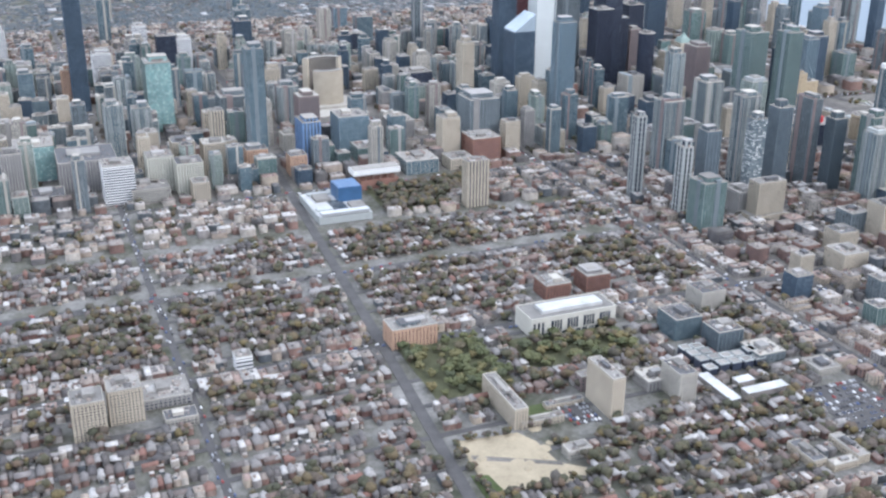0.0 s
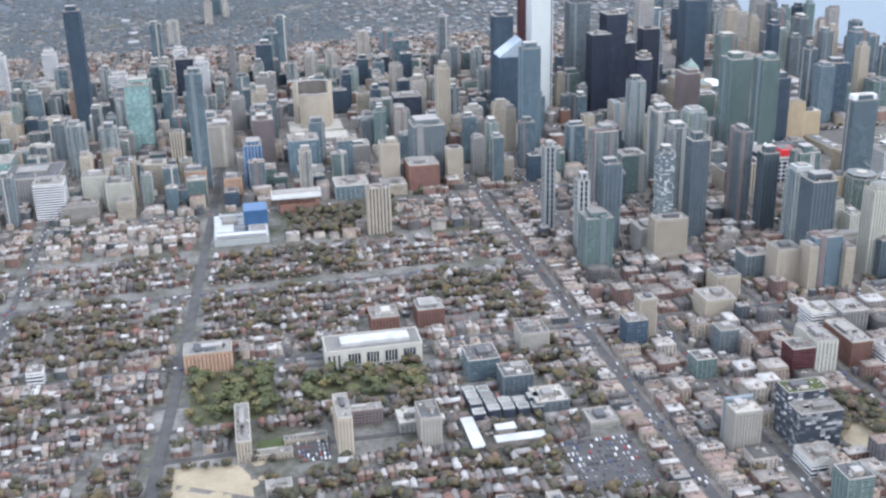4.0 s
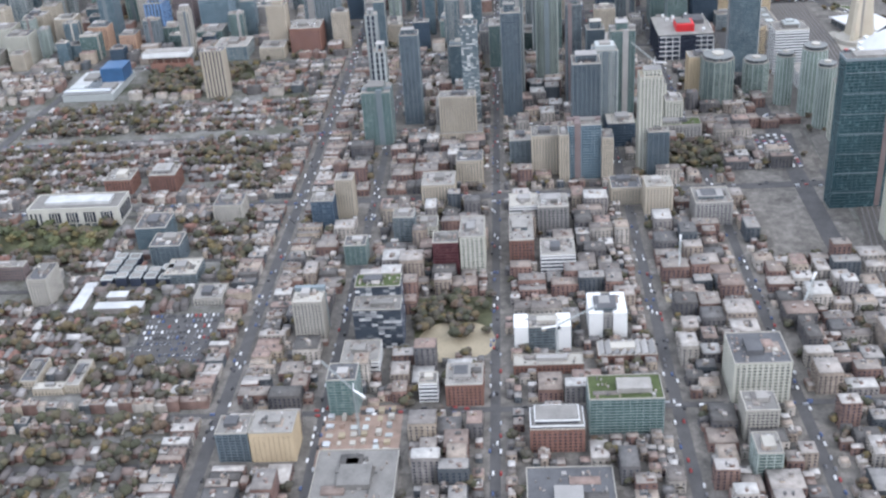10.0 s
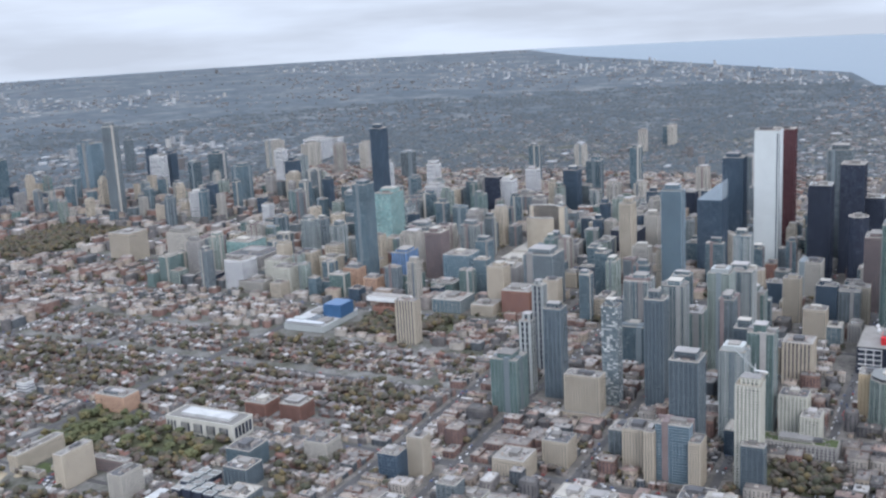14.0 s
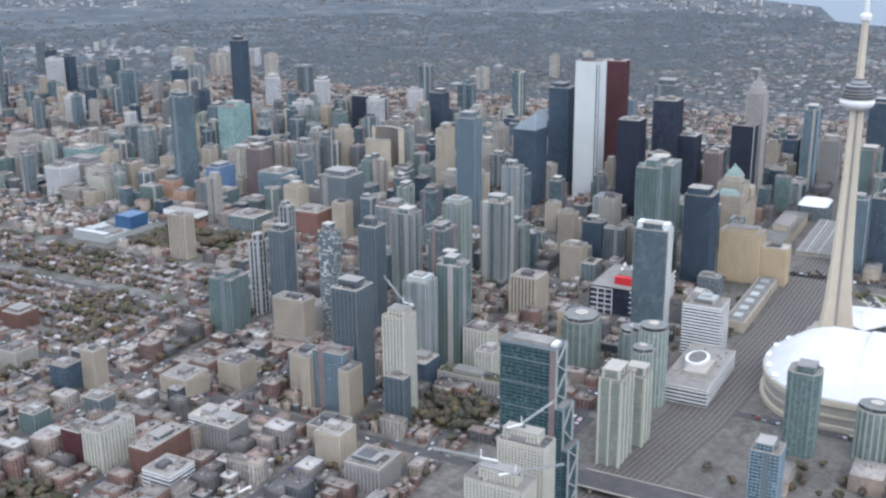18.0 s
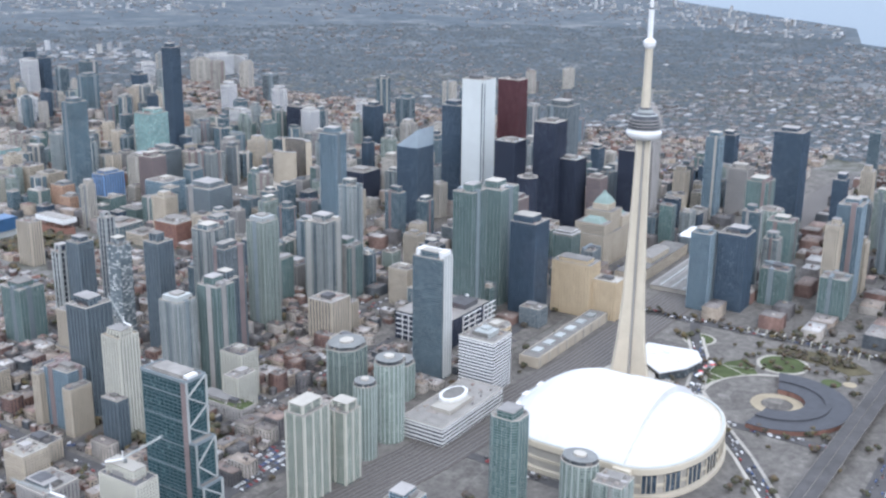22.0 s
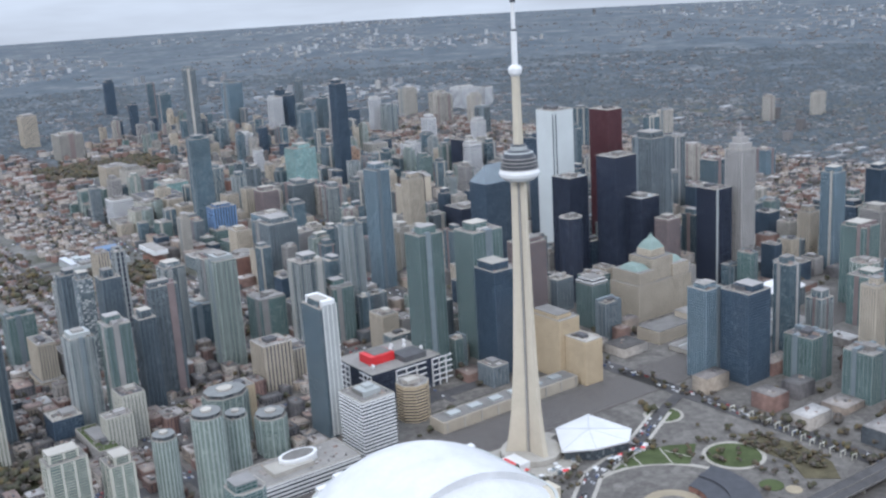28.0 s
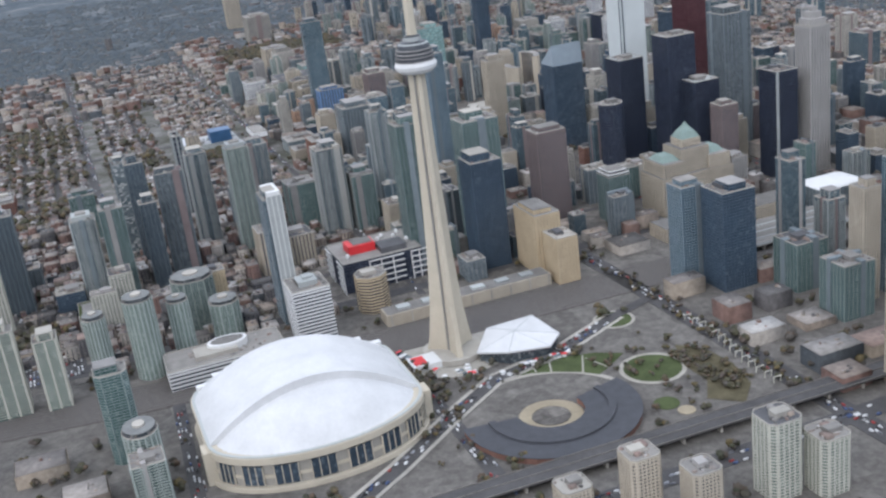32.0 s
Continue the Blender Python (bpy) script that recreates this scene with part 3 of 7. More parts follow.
        if rnd.random() < 0.75:
            part("end_wall", Shape().box(-w / 2 - 0.8, w / 2 + 0.8, lo * d, (lo + k) * d, z0, h + rnd.uniform(0, 5)), e, t)
    if style in ("balcony", "greenbal") and h > 40 and not round_k and not corner:
        s, n = Shape(), int(h // 3)
        for sx, sy, a, b in ((0.27, -0.5, 0.3, 0), (-0.27, -0.5, 0.3, 0), (-0.5, 0.27, 0, 0.3), (-0.5, -0.27, 0, 0.3), (0.27, 0.5, 0.3, 0), (0.5, -0.2, 0, 0.3)):
            for i in range(2, n):
                cx, cy = sx * w, sy * d
                hw, hd = (a * w / 2, 1.6) if a else (1.6, b * d / 2)
                s.box(cx - hw, cx + hw, cy - hd, cy + hd, i * 3.0, i * 3.0 + 1.1, True)
        tagged(part("balcony_grid", s, STYLE[style][1], t), kind="stuff")
    return t


def white_cap(t, pts, h):
    """A pale screen round the machine room."""
    p = [(x * 0.8, y * 0.8) for x, y in pts]
    part("roof_screen", Shape().prism(p, h + 0.3, h + 6.5), pale_band, t)
    part("machine_room", Shape().prism([(x * 0.45, y * 0.45) for x, y in pts], h + 6.5, h + 9), gravel_roof, t)


def disc_cap(t, pts, h):
    """A thin roof plate over a set-back top floor."""
    part("top_floor", Shape().prism([(x * 0.82, y * 0.82) for x, y in pts], h + 0.3, h + 4.5), G_GREY, t)
    part("roof_plate", Shape().prism([(x * 0.93, y * 0.93) for x, y in pts], h + 4.5, h + 5.2, True, True), disc_roof, t)
    part("machine_room", Shape().prism([(x * 0.35, y * 0.35) for x, y in pts], h + 5.4, h + 7.6), concrete, t)


def terrace_cap(t, pts, h):
    for a, b in ((0.97, 0.4), (0.8, 4.6)):
        p = [(x * a, y * a) for x, y in pts]
        part("glass_floor", Shape().prism(p, h + b, h + b + 3.2), G_DARK, t)
        part("white_band", Shape().prism(grown(p, 0.8), h + b + 2.6, h + b + 4.1, True, True), white_paint, t)
        part("terrace", Shape().prism(grown(p, 0.1), h + b + 4.1, h + b + 4.35), gravel_roof, t)


# ---- ground, lake and roads ----
def ground_material():
    n = Nodes("city_ground")
    p = n.world_pos()
    a, b, c = n.noise(p, 0.012, 7.0, 0.72), n.noise(p, 0.15, 4.0), n.noise(p, 0.0007, 5.0)
    col = n.ramp(a, [(0.34, (0.055, 0.062, 0.042)), (0.45, (0.105, 0.102, 0.085)), (0.56, (0.17, 0.165, 0.155)), (0.7, (0.26, 0.25, 0.235))])
    col = n.mix(1.0, col, n.ramp(b, [(0.3, (0.75,) * 3), (0.7, (1.15,) * 3)]), "MULTIPLY")
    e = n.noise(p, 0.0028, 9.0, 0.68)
    # woods and pale built patches far out, tinted blue to imitate haze
    hazy_land = n.ramp(e, [(0.36, (0.07, 0.088, 0.105)), (0.5, (0.094, 0.11, 0.124)), (0.575, (0.122, 0.134, 0.143)), (0.65, (0.17, 0.178, 0.183)), (0.75, (0.28, 0.285, 0.285))])
    hazy_land = n.mix(1.0, hazy_land, n.ramp(a, [(0.35, (0.7,) * 3), (0.7, (1.3,) * 3)]), "MULTIPLY")
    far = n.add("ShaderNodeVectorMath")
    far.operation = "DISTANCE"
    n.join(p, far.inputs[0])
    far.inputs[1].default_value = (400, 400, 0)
    # distance from downtown brings in the haze-tinted colours
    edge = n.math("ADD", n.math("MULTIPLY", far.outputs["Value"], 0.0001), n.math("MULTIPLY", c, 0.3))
    col = n.mix(n.ramp(edge, [(0.36, (0.0,) * 3), (0.42, (1.0,) * 3)]), col, hazy_land)
    return n.done(col, 0.95, 0.0, b, 0.2, spec=0.12)


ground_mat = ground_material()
g = Shape()
RINGS = [0, 600, 1200, 2000, 3000, 4200, 5600, 7200, 9300, 12800]
cx, cy = to_xy(-1299, -232)
for r in RINGS:
    g.v += [(cx + r * math.cos(a * math.pi / 48), cy + r * math.sin(a * math.pi / 48), -0.4) for a in range(96)]
for j in range(len(RINGS) - 1):
    g.f += [(j * 96 + i, j * 96 + 96 + i, j * 96 + 96 + (i + 1) % 96, j * 96 + (i + 1) % 96) for i in range(96)]
solid("ground", g, ground_mat, None, "flat city ground of worn grass, soil and paving, haze-blue far out", "ground", "", "structure")

n = Nodes("lake_water")
wv = n.noise(n.world_pos(), 0.03, 4.0)
n.done(n.ramp(wv, [(0.3, (0.12, 0.16, 0.195)), (0.7, (0.14, 0.185, 0.225))]), 0.45, 0.0, wv, 0.6, spec=0.3)
rim_pts = [(12780 * math.cos(a * math.pi / 48) - 1299, 12780 * math.sin(a * math.pi / 48) - 232) for a in range(-16, 7)]
lake = [(2400, -4000)] + rim_pts[1:] + [(10200, 5150), (8820, 4090), (7700, 2930), (6551, 1745), (5900, 1050), (4929, 801), (4396, 69), (3666, -414), (3000, -700)]
solid("water", Shape().prism([to_xy(*p) for p in lake], -0.3, 0.1), n.mat, None, "wide calm blue-grey lake behind the city", "lake", "", "structure")
harbour = [(-2500, -1400), (2300, -1300), (2250, -700), (1700, -480), (700, -560), (-700, -520), (-2500, -700)]
solid("water", Shape().prism([to_xy(*p) for p in harbour], -0.3, 0.1), n.mat, None, "still grey harbour basin beside the shore", "lake", "", "structure")

ROADS = []


def road(u0, v0, u1, v1, width, name="road", mat=None, z=0.0):
    """A straight street on the grid with its pavements."""
    d = Vector((u1 - u0, v1 - v0))
    run = d.length
    d /= run
    o = Vector((-d.y, d.x)) * (width / 2)
    q = [(u0 - o.x, v0 - o.y), (u1 - o.x, v1 - o.y), (u1 + o.x, v1 + o.y), (u0 + o.x, v0 + o.y)]
    q = q if (q[1][0] - q[0][0]) * (q[3][1] - q[0][1]) - (q[1][1] - q[0][1]) * (q[3][0] - q[0][0]) > 0 else q[::-1]
    solid(name, Shape().prism([to_xy(*p) for p in q], z - 0.4, z), mat or asphalt, None, "long straight city street of worn grey asphalt", "road", "", "structure")
    ROADS.append((u0, v0, u1, v1, width))


solid("pavement", Shape().prism([to_xy(*p) for p in [(-1500, 240), (-560, 190), (1700, 150), (1700, 1900), (60, 1900), (60, 905), (-1500, 905)]], -0.4, -0.05), paving, None, "grey city paving between the downtown buildings", "pavement", "", "structure")
solid("pavement", Shape().prism([to_xy(*p) for p in [(-700, -470), (1500, -470), (1500, 150), (-700, 190)]], -0.4, -0.08), harbour_paving, None, "grey paving of the harbour side", "pavement", "", "structure")
EW = [(455, 18), (345, 17), (620, 15), (779, 16), (878, 19), (1640, 15), (1880, 24), (2150, 15), (2600, 18), (2900, 22), (3500, 20)]
NS = [(-1191, 15), (-1030, 12), (-570, 25), (-330, 16), (30, 15), (255, 44), (450, 15), (690, 22), (900, 24), (1130, 18), (1400, 18), (1750, 20), (2100, 20)]
for k, (v, w) in enumerate(EW):
    road(-2200, v, 4200, v, w * 0.62, z=0.02 + 0.012 * k)
for k, (u, w) in enumerate(NS):
    road(u, 190 if u < 1500 else -300, u, 4600, w * 0.62, z=0.2 + 0.012 * k)
road(-2200, 1447 + 90, -560, 1400, 13, z=0.4)
road(-560, 1400, 900, 1300, 14, z=0.41)
road(900, 1300, 4000, 1290, 20, z=0.4)
road(-1500, 250, 1200, 195, 22, z=0.42)
road(-560, -450, -545, 200, 34, z=0.43)



# ---- towers and larger buildings, placed on the street grid ----
SLAB_TOWER = block("office_tower", -141, 226, 23, 46, 168, "glass", "tall blue-grey glass office tower with flat roof", "tower")
STRIPED_BLOCK = block("office_building", -128, 150, 46, 52, 71, "white", "white with dark window stripes office building with flat roof", "building")
block("hotel_tower", -38, 186, 39, 39, 49, "tanband", "tan stone with dark window bands hotel tower with flat roof", "tower", corner=11)
block("office_tower", 176, 312, 54, 44, 189, "green", "tall green glass with grey-green bands office tower with flat roof", "tower")
block("office_tower", 149, 238, 44, 44, 151, "navy", "tall dark blue glass office tower with flat roof", "tower")
block("hotel_tower", 72, 300, 40, 34, 205, "green", "tall green glass with grey-green bands hotel tower with flat roof", "tower")
block("hotel_tower", 263, 716, 30, 38, 217, "blue", "tall light blue glass hotel tower with flat roof", "tower")
WHITE_TOWER = block("office_tower", 588, 600, 46, 50, 292, "marble", "tall white stone-clad office tower with flat roof", "tower")
block("office_tower", 514, 482, 44, 44, 192, "dark", "tall black steel and glass office tower with flat roof", "tower", roof=pale_band)
block("office_tower", 574, 428, 50, 46, 226, "dark", "tall black steel and glass office tower with flat roof", "tower")
block("office_tower", 595, 391, 44, 44, 155, "dark", "tall black steel and glass office tower with flat roof", "tower", roof=pale_band)
block("office_tower", 708, 470, 52, 48, 236, "grey", "tall grey glass with grey bands office tower with flat roof", "tower")
block("office_tower", 709, 590, 36, 50, 279, "bronze", "tall dark red-brown stone and glass office tower with flat roof", "tower")
BROWN_TOWER = block("office_tower", 675, 297, 38, 44, 169, "dark", "tall black steel and glass office tower with flat roof", "tower")
SPIRE_TOWER = block("office_tower", 733, 289, 36, 36, 228, "stone", "tall grey stone office tower with flat roof", "tower")
block("condo_tower", 209, 1373, 42, 30, 220, "glass", "tall blue-grey glass condominium tower with flat roof", "tower")
block("condo_tower", 737, 1640, 34, 34, 272, "navy", "tall dark blue glass condominium tower with flat roof", "tower")
block("condo_tower", 708, 2568, 34, 34, 276, "grey", "tall grey glass with grey bands condominium tower with flat roof", "tower")
block("office_tower", 533, 1502, 62, 50, 141, "teal", "tall pale teal glass office tower with flat roof", "tower")
block("condo_tower", -79, 680, 40, 40, 132, "balcony", "tall blue glass with pale balcony bands condominium tower with flat roof", "tower")
block("office_building", -117, 421, 43, 43, 65, "ribbed", "beige ribbed concrete office building with flat roof", "building")
block("office_tower", 436, 861, 36, 26, 155, "beige", "tall beige concrete office tower with flat roof", "tower")
block("condo_tower", 170, 947, 61, 61, 104, "grey", "grey glass with grey bands condominium tower with flat roof", "tower")
block("condo_tower", 103, 551, 28, 28, 173, "balcony", "tall grey glass tower with wavy pale balcony bands", "tower")
block("condo_tower", 234, 849, 24, 24, 94, "glass", "slim blue-grey glass condominium tower with flat roof", "tower")
block("office_tower", 981, 1417, 44, 44, 108, "dark", "black steel and glass office tower with flat roof", "tower")
block("condo_tower", 919, 1576, 41, 41, 89, "white", "white with dark window stripes condominium tower with flat roof", "tower")
block("condo_tower", 1217, 1906, 35, 35, 98, "white", "slim white with dark window stripes condominium tower with flat roof", "tower")
block("condo_tower", 873, 201, 29, 29, 176, "blue", "tall light blue glass condominium tower with flat roof", "tower")
block("condo_tower", 742, 61, 42, 42, 128, "green", "tall green glass with grey-green bands condominium tower with flat roof", "tower")
block("office_tower", 1054, 229, 31, 31, 150, "navy", "tall dark blue glass office tower with flat roof", "tower")
block("condo_tower", 701, 24, 44, 44, 84, "greenbal", "green glass with pale balcony bands condominium tower with flat roof", "tower", round_k=16)
block("office_building", 667, 874, 32, 32, 82, "concrete", "slim pale concrete office building with flat roof", "building")
block("office_tower", 604, 914, 62, 62, 62, "dark", "black steel and glass office tower with flat roof", "tower")
block("office_building", 766, 482, 28, 28, 67, "mauve", "mauve-brown stone office building with flat roof", "building")
block("office_building", 454, 367, 40, 40, 50, "green", "green glass with grey-green bands office building with flat roof", "building")
block("condo_building", 102, 1635, 50, 50, 66, "white", "white with dark window stripes condominium building with flat roof", "building")
block("office_building", 448, 1370, 55, 55, 80, "grey", "grey glass with grey bands office building with flat roof", "building")
block("office_building", 501, 1332, 40, 40, 71, "concrete", "pale concrete office building with flat roof", "building")
block("office_building", 341, 1422, 25, 25, 78, "ribbed", "slim beige ribbed concrete office building with flat roof", "building")
block("office_building", 351, 1338, 44, 44, 85, "concrete", "pale concrete office building with flat roof", "building")
block("condo_tower", 345, 1611, 32, 32, 105, "balcony", "slim blue glass with pale balcony bands condominium tower with flat roof", "tower")
block("condo_tower", 891, 3930, 38, 38, 149, "navy", "tall dark blue glass condominium tower with flat roof", "tower")
block("condo_tower", 931, 3526, 29, 29, 157, "glass", "tall blue-grey glass condominium tower with flat roof", "tower")
block("condo_tower", 896, 3300, 44, 44, 131, "glass", "tall blue-grey glass condominium tower with flat roof", "tower")
block("condo_tower", 1071, 3029, 60, 60, 171, "blue", "tall light blue glass condominium tower with flat roof", "tower")
block("condo_tower", 1116, 2760, 43, 43, 123, "white", "tall white with dark window stripes condominium tower with flat roof", "tower")
block("condo_tower", 1175, 2758, 34, 34, 125, "navy", "tall dark blue glass condominium tower with flat roof", "tower")
block("condo_tower", 1478, 3236, 27, 27, 126, "grey", "tall grey glass with grey bands condominium tower with flat roof", "tower")
block("condo_tower", 1342, 2328, 44, 44, 95, "balcony", "blue glass with pale balcony bands condominium tower with flat roof", "tower")
block("apartment_tower", 1641, 2646, 53, 53, 105, "concrete", "pale concrete apartment tower with flat roof", "tower")
block("apartment_tower", 1698, 2519, 55, 55, 88, "concrete", "pale concrete apartment tower with flat roof", "tower")
block("apartment_tower", 1905, 2625, 82, 82, 80, "white", "white with dark window stripes apartment tower with flat roof", "tower")
block("apartment_tower", 1993, 2594, 42, 42, 74, "white", "white with dark window stripes apartment tower with flat roof", "tower")
block("condo_tower", 1506, 1511, 32, 32, 120, "glass", "slim blue-grey glass condominium tower with flat roof", "tower")
block("apartment_tower", 2216, 1363, 28, 28, 80, "concrete", "slim pale concrete apartment tower with flat roof", "tower")
block("condo_tower", 2457, 1336, 31, 31, 67, "glass", "blue-grey glass condominium tower with flat roof", "tower")
block("condo_tower", 1490, 1976, 38, 38, 94, "grey", "grey glass with grey bands condominium tower with flat roof", "tower")
block("apartment_tower", 1068, 2164, 34, 34, 83, "beige", "beige concrete apartment tower with flat roof", "tower")
block("office_building", 917, 1757, 54, 54, 74, "concrete", "pale concrete office building with flat roof", "building")
block("condo_tower", 855, 1972, 26, 26, 97, "glass", "slim blue-grey glass condominium tower with flat roof", "tower")
block("office_building", 774, 1658, 34, 34, 86, "orange", "slim orange brick office building with flat roof", "building")
block("office_building", 255, 2102, 66, 66, 71, "beige", "beige concrete office building with flat roof", "building")
block("apartment_tower", 346, 2809, 82, 82, 87, "concrete", "pale concrete apartment tower with flat roof", "tower")
block("apartment_tower", 340, 3255, 56, 56, 115, "beige", "beige concrete apartment tower with flat roof", "tower")
block("condo_tower", 690, 3094, 26, 26, 126, "navy", "tall dark blue glass condominium tower with flat roof", "tower")
block("condo_tower", 632, 1946, 23, 23, 75, "white", "slim white with dark window stripes condominium tower with flat roof", "tower")
block("office_tower", 1067, 731, 24, 24, 163, "grey", "tall grey glass with grey bands office tower with flat roof", "tower")
block("condo_tower", 1288, 814, 45, 45, 70, "glass", "blue-grey glass condominium tower with flat roof", "tower")
block("office_tower", 1494, 822, 37, 37, 63, "blue", "light blue glass office tower with flat roof", "tower")
block("office_tower", 1097, 899, 39, 39, 61, "dark", "black steel and glass office tower with flat roof", "tower")
block("condo_tower", 1329, 919, 33, 33, 88, "concrete", "slim pale concrete condominium tower with flat roof", "tower")
block("condo_tower", -356, -138, 31, 31, 51, "greenbal", "green glass with pale balcony bands condominium tower with flat roof", "tower")
block("condo_tower", 21, -385, 28, 28, 62, "beige", "beige concrete condominium tower with flat roof", "tower", corner=4)
block("condo_tower", 55, -423, 27, 27, 57, "beige", "beige concrete condominium tower with flat roof", "tower", corner=4)
block("condo_tower", -38, -378, 27, 27, 47, "beige", "beige concrete condominium tower with flat roof", "tower", corner=4)
block("condo_tower", 137, -411, 32, 32, 72, "palebal", "pale condominium tower with glazed balconies and sloping roof", "tower", corner=5)
block("condo_tower", 174, -428, 30, 30, 53, "palebal", "stepped pale condominium tower with glazed balconies", "tower", corner=5)
block("hotel_tower", 199, 180, 36, 66, 84, "tan", "plain tan concrete hotel slab with rounded top", "tower")
block("hotel_building", 205, 126, 30, 40, 62, "tan", "lower tan concrete hotel wing", "building")
block("condo_building", -112, 675, 39, 39, 65, "glass", "blue-grey glass condominium building with flat roof", "building")
block("office_building", -28, 608, 45, 45, 71, "green", "green glass with grey-green bands office building with flat roof", "building")
block("office_building", 45, 626, 46, 46, 41, "stone", "grey stone office building with flat roof", "building")
block("office_building", 67, 563, 57, 57, 30, "green", "low green glass with grey-green bands office building with flat roof", "building")
block("office_building", 375, 478, 42, 42, 67, "concrete", "pale concrete office building with flat roof", "building")
block("office_tower", 604, 338, 30, 30, 122, "mauve", "tall mauve-brown stone office tower with flat roof", "tower")
block("condo_tower", 9, 534, 41, 41, 136, "balcony", "tall blue glass with pale balcony bands condominium tower with flat roof", "tower")
block("hotel_tower", -316, 686, 44, 44, 39, "stone", "grey stone hotel tower with flat roof", "tower")
block("apartment_tower", -132, 1086, 24, 38, 79, "ribbed", "cream apartment slab with upright ribs", "tower")
block("office_building", -759, 550, 38, 38, 23, "white", "low white with dark window stripes office building with flat roof", "building")
block("office_building", -663, 551, 36, 36, 34, "stone", "grey stone office building with flat roof", "building")
block("office_building", -636, 833, 27, 27, 38, "navy", "dark blue glass office building with flat roof", "building")
block("office_building", -611, 808, 22, 22, 53, "beige", "beige concrete office building with flat roof", "building")
block("office_building", -680, 729, 25, 25, 33, "grey", "grey glass with grey bands office building with flat roof", "building")
block("office_building", -732, 782, 25, 25, 25, "green", "low green glass with grey-green bands office building with flat roof", "building")
block("office_building", -516, 654, 34, 34, 34, "beige", "beige concrete office building with flat roof", "building")
block("office_building", -460, 583, 35, 35, 37, "grey", "grey glass with grey bands office building with flat roof", "building")
block("office_building", -405, 445, 38, 38, 34, "navy", "dark blue glass office building with flat roof", "building")
block("office_building", -632, 422, 32, 32, 40, "beige", "beige concrete office building with flat roof", "building")
block("condo_building", -665, 1040, 42, 38, 28, "glass", "stepped blue-grey glass apartment block", "building")
block("office_building", -606, 959, 36, 36, 25, "concrete", "low pale concrete office building with flat roof", "building")
block("office_building", -503, 1135, 37, 37, 21, "brick", "low red brick office building with flat roof", "building")
block("office_building", -502, 1073, 36, 36, 25, "brick", "low red brick office building with flat roof", "building")
block("office_tower", 271, 1177, 59, 59, 66, "blue", "light blue glass office tower with flat roof", "tower")
block("office_tower", 306, 1252, 40, 40, 102, "mauve", "slim mauve-brown stone office tower with flat roof", "tower")
block("office_tower", 477, 1249, 42, 42, 82, "balcony", "blue glass with pale balcony bands office tower with flat roof", "tower")
block("apartment_tower", 243, 1915, 54, 54, 83, "concrete", "pale concrete apartment tower with flat roof", "tower")
block("office_building", 267, 1844, 44, 44, 67, "grey", "grey glass with grey bands office building with flat roof", "building")
block("office_building", 285, 1758, 67, 67, 62, "teal", "pale teal glass office building with flat roof", "building")
block("apartment_tower", 142, 1561, 44, 44, 61, "whitegrid", "white concrete grid apartment tower with flat roof", "tower")
block("apartment_building", 189, 1513, 38, 38, 69, "beige", "beige concrete apartment building with flat roof", "building")
block("apartment_building", 196, 1458, 39, 39, 59, "beige", "beige concrete apartment building with flat roof", "building")
block("apartment_building", 175, 1386, 38, 38, 46, "orange", "orange brick apartment building with flat roof", "building")
block("office_building", 193, 1258, 41, 41, 34, "green", "green glass with grey-green bands office building with flat roof", "building")
block("condo_building", 86, 1107, 62, 62, 25, "balcony", "low blue glass with pale balcony bands condominium building with flat roof", "building")
block("apartment_building", 75, 1030, 45, 45, 21, "beige", "low beige concrete apartment building with flat roof", "building")
block("office_building", 104, 970, 56, 56, 47, "brick", "red brick office building with flat roof", "building")
block("office_building", 283, 1071, 50, 50, 43, "stone", "grey stone office building with flat roof", "building")
block("hospital_tower", 755, 2288, 44, 40, 78, "white", "white with dark window stripes hospital tower with flat roof", "tower")
block("office_building", 653, 2330, 41, 41, 57, "beige", "beige concrete office building with flat roof", "building")
block("condo_tower", 1154, 2635, 31, 31, 99, "glass", "slim blue-grey glass condominium tower with flat roof", "tower")
block("condo_tower", 1189, 2855, 29, 29, 141, "navy", "tall dark blue glass condominium tower with flat roof", "tower")
block("condo_tower", 1240, 2602, 46, 46, 118, "glass", "slim blue-grey glass condominium tower with flat roof", "tower")
block("condo_tower", 1005, 2317, 46, 46, 116, "glass", "slim blue-grey glass condominium tower with flat roof", "tower")
block("condo_tower", 1322, 2387, 33, 33, 120, "white", "slim white with dark window stripes condominium tower with flat roof", "tower")
block("condo_tower", 1107, 2190, 36, 36, 119, "navy", "slim dark blue glass condominium tower with flat roof", "tower")
block("condo_tower", 1007, 2044, 34, 34, 106, "grey", "slim grey glass with grey bands condominium tower with flat roof", "tower")
block("apartment_tower", 1579, 2311, 52, 24, 105, "concrete", "pale concrete apartment tower with flat roof", "tower")
block("apartment_tower", 1673, 2258, 50, 24, 97, "concrete", "pale concrete apartment tower with flat roof", "tower")
block("apartment_tower", 1328, 1793, 35, 35, 82, "white", "white with dark window stripes apartment tower with flat roof", "tower")
block("condo_tower", 1310, 1439, 35, 35, 77, "white", "white with dark window stripes condominium tower with flat roof", "tower")
block("condo_tower", 983, 1376, 36, 36, 100, "white", "slim white with dark window stripes condominium tower with flat roof", "tower")
block("office_tower", 1052, 1214, 40, 40, 120, "navy", "tall dark blue glass office tower with flat roof", "tower")
block("condo_tower", 1168, 1189, 39, 39, 128, "glass", "tall blue-grey glass condominium tower with flat roof", "tower")
block("condo_tower", 1428, 1147, 31, 31, 130, "glass", "tall blue-grey glass condominium tower with flat roof", "tower")
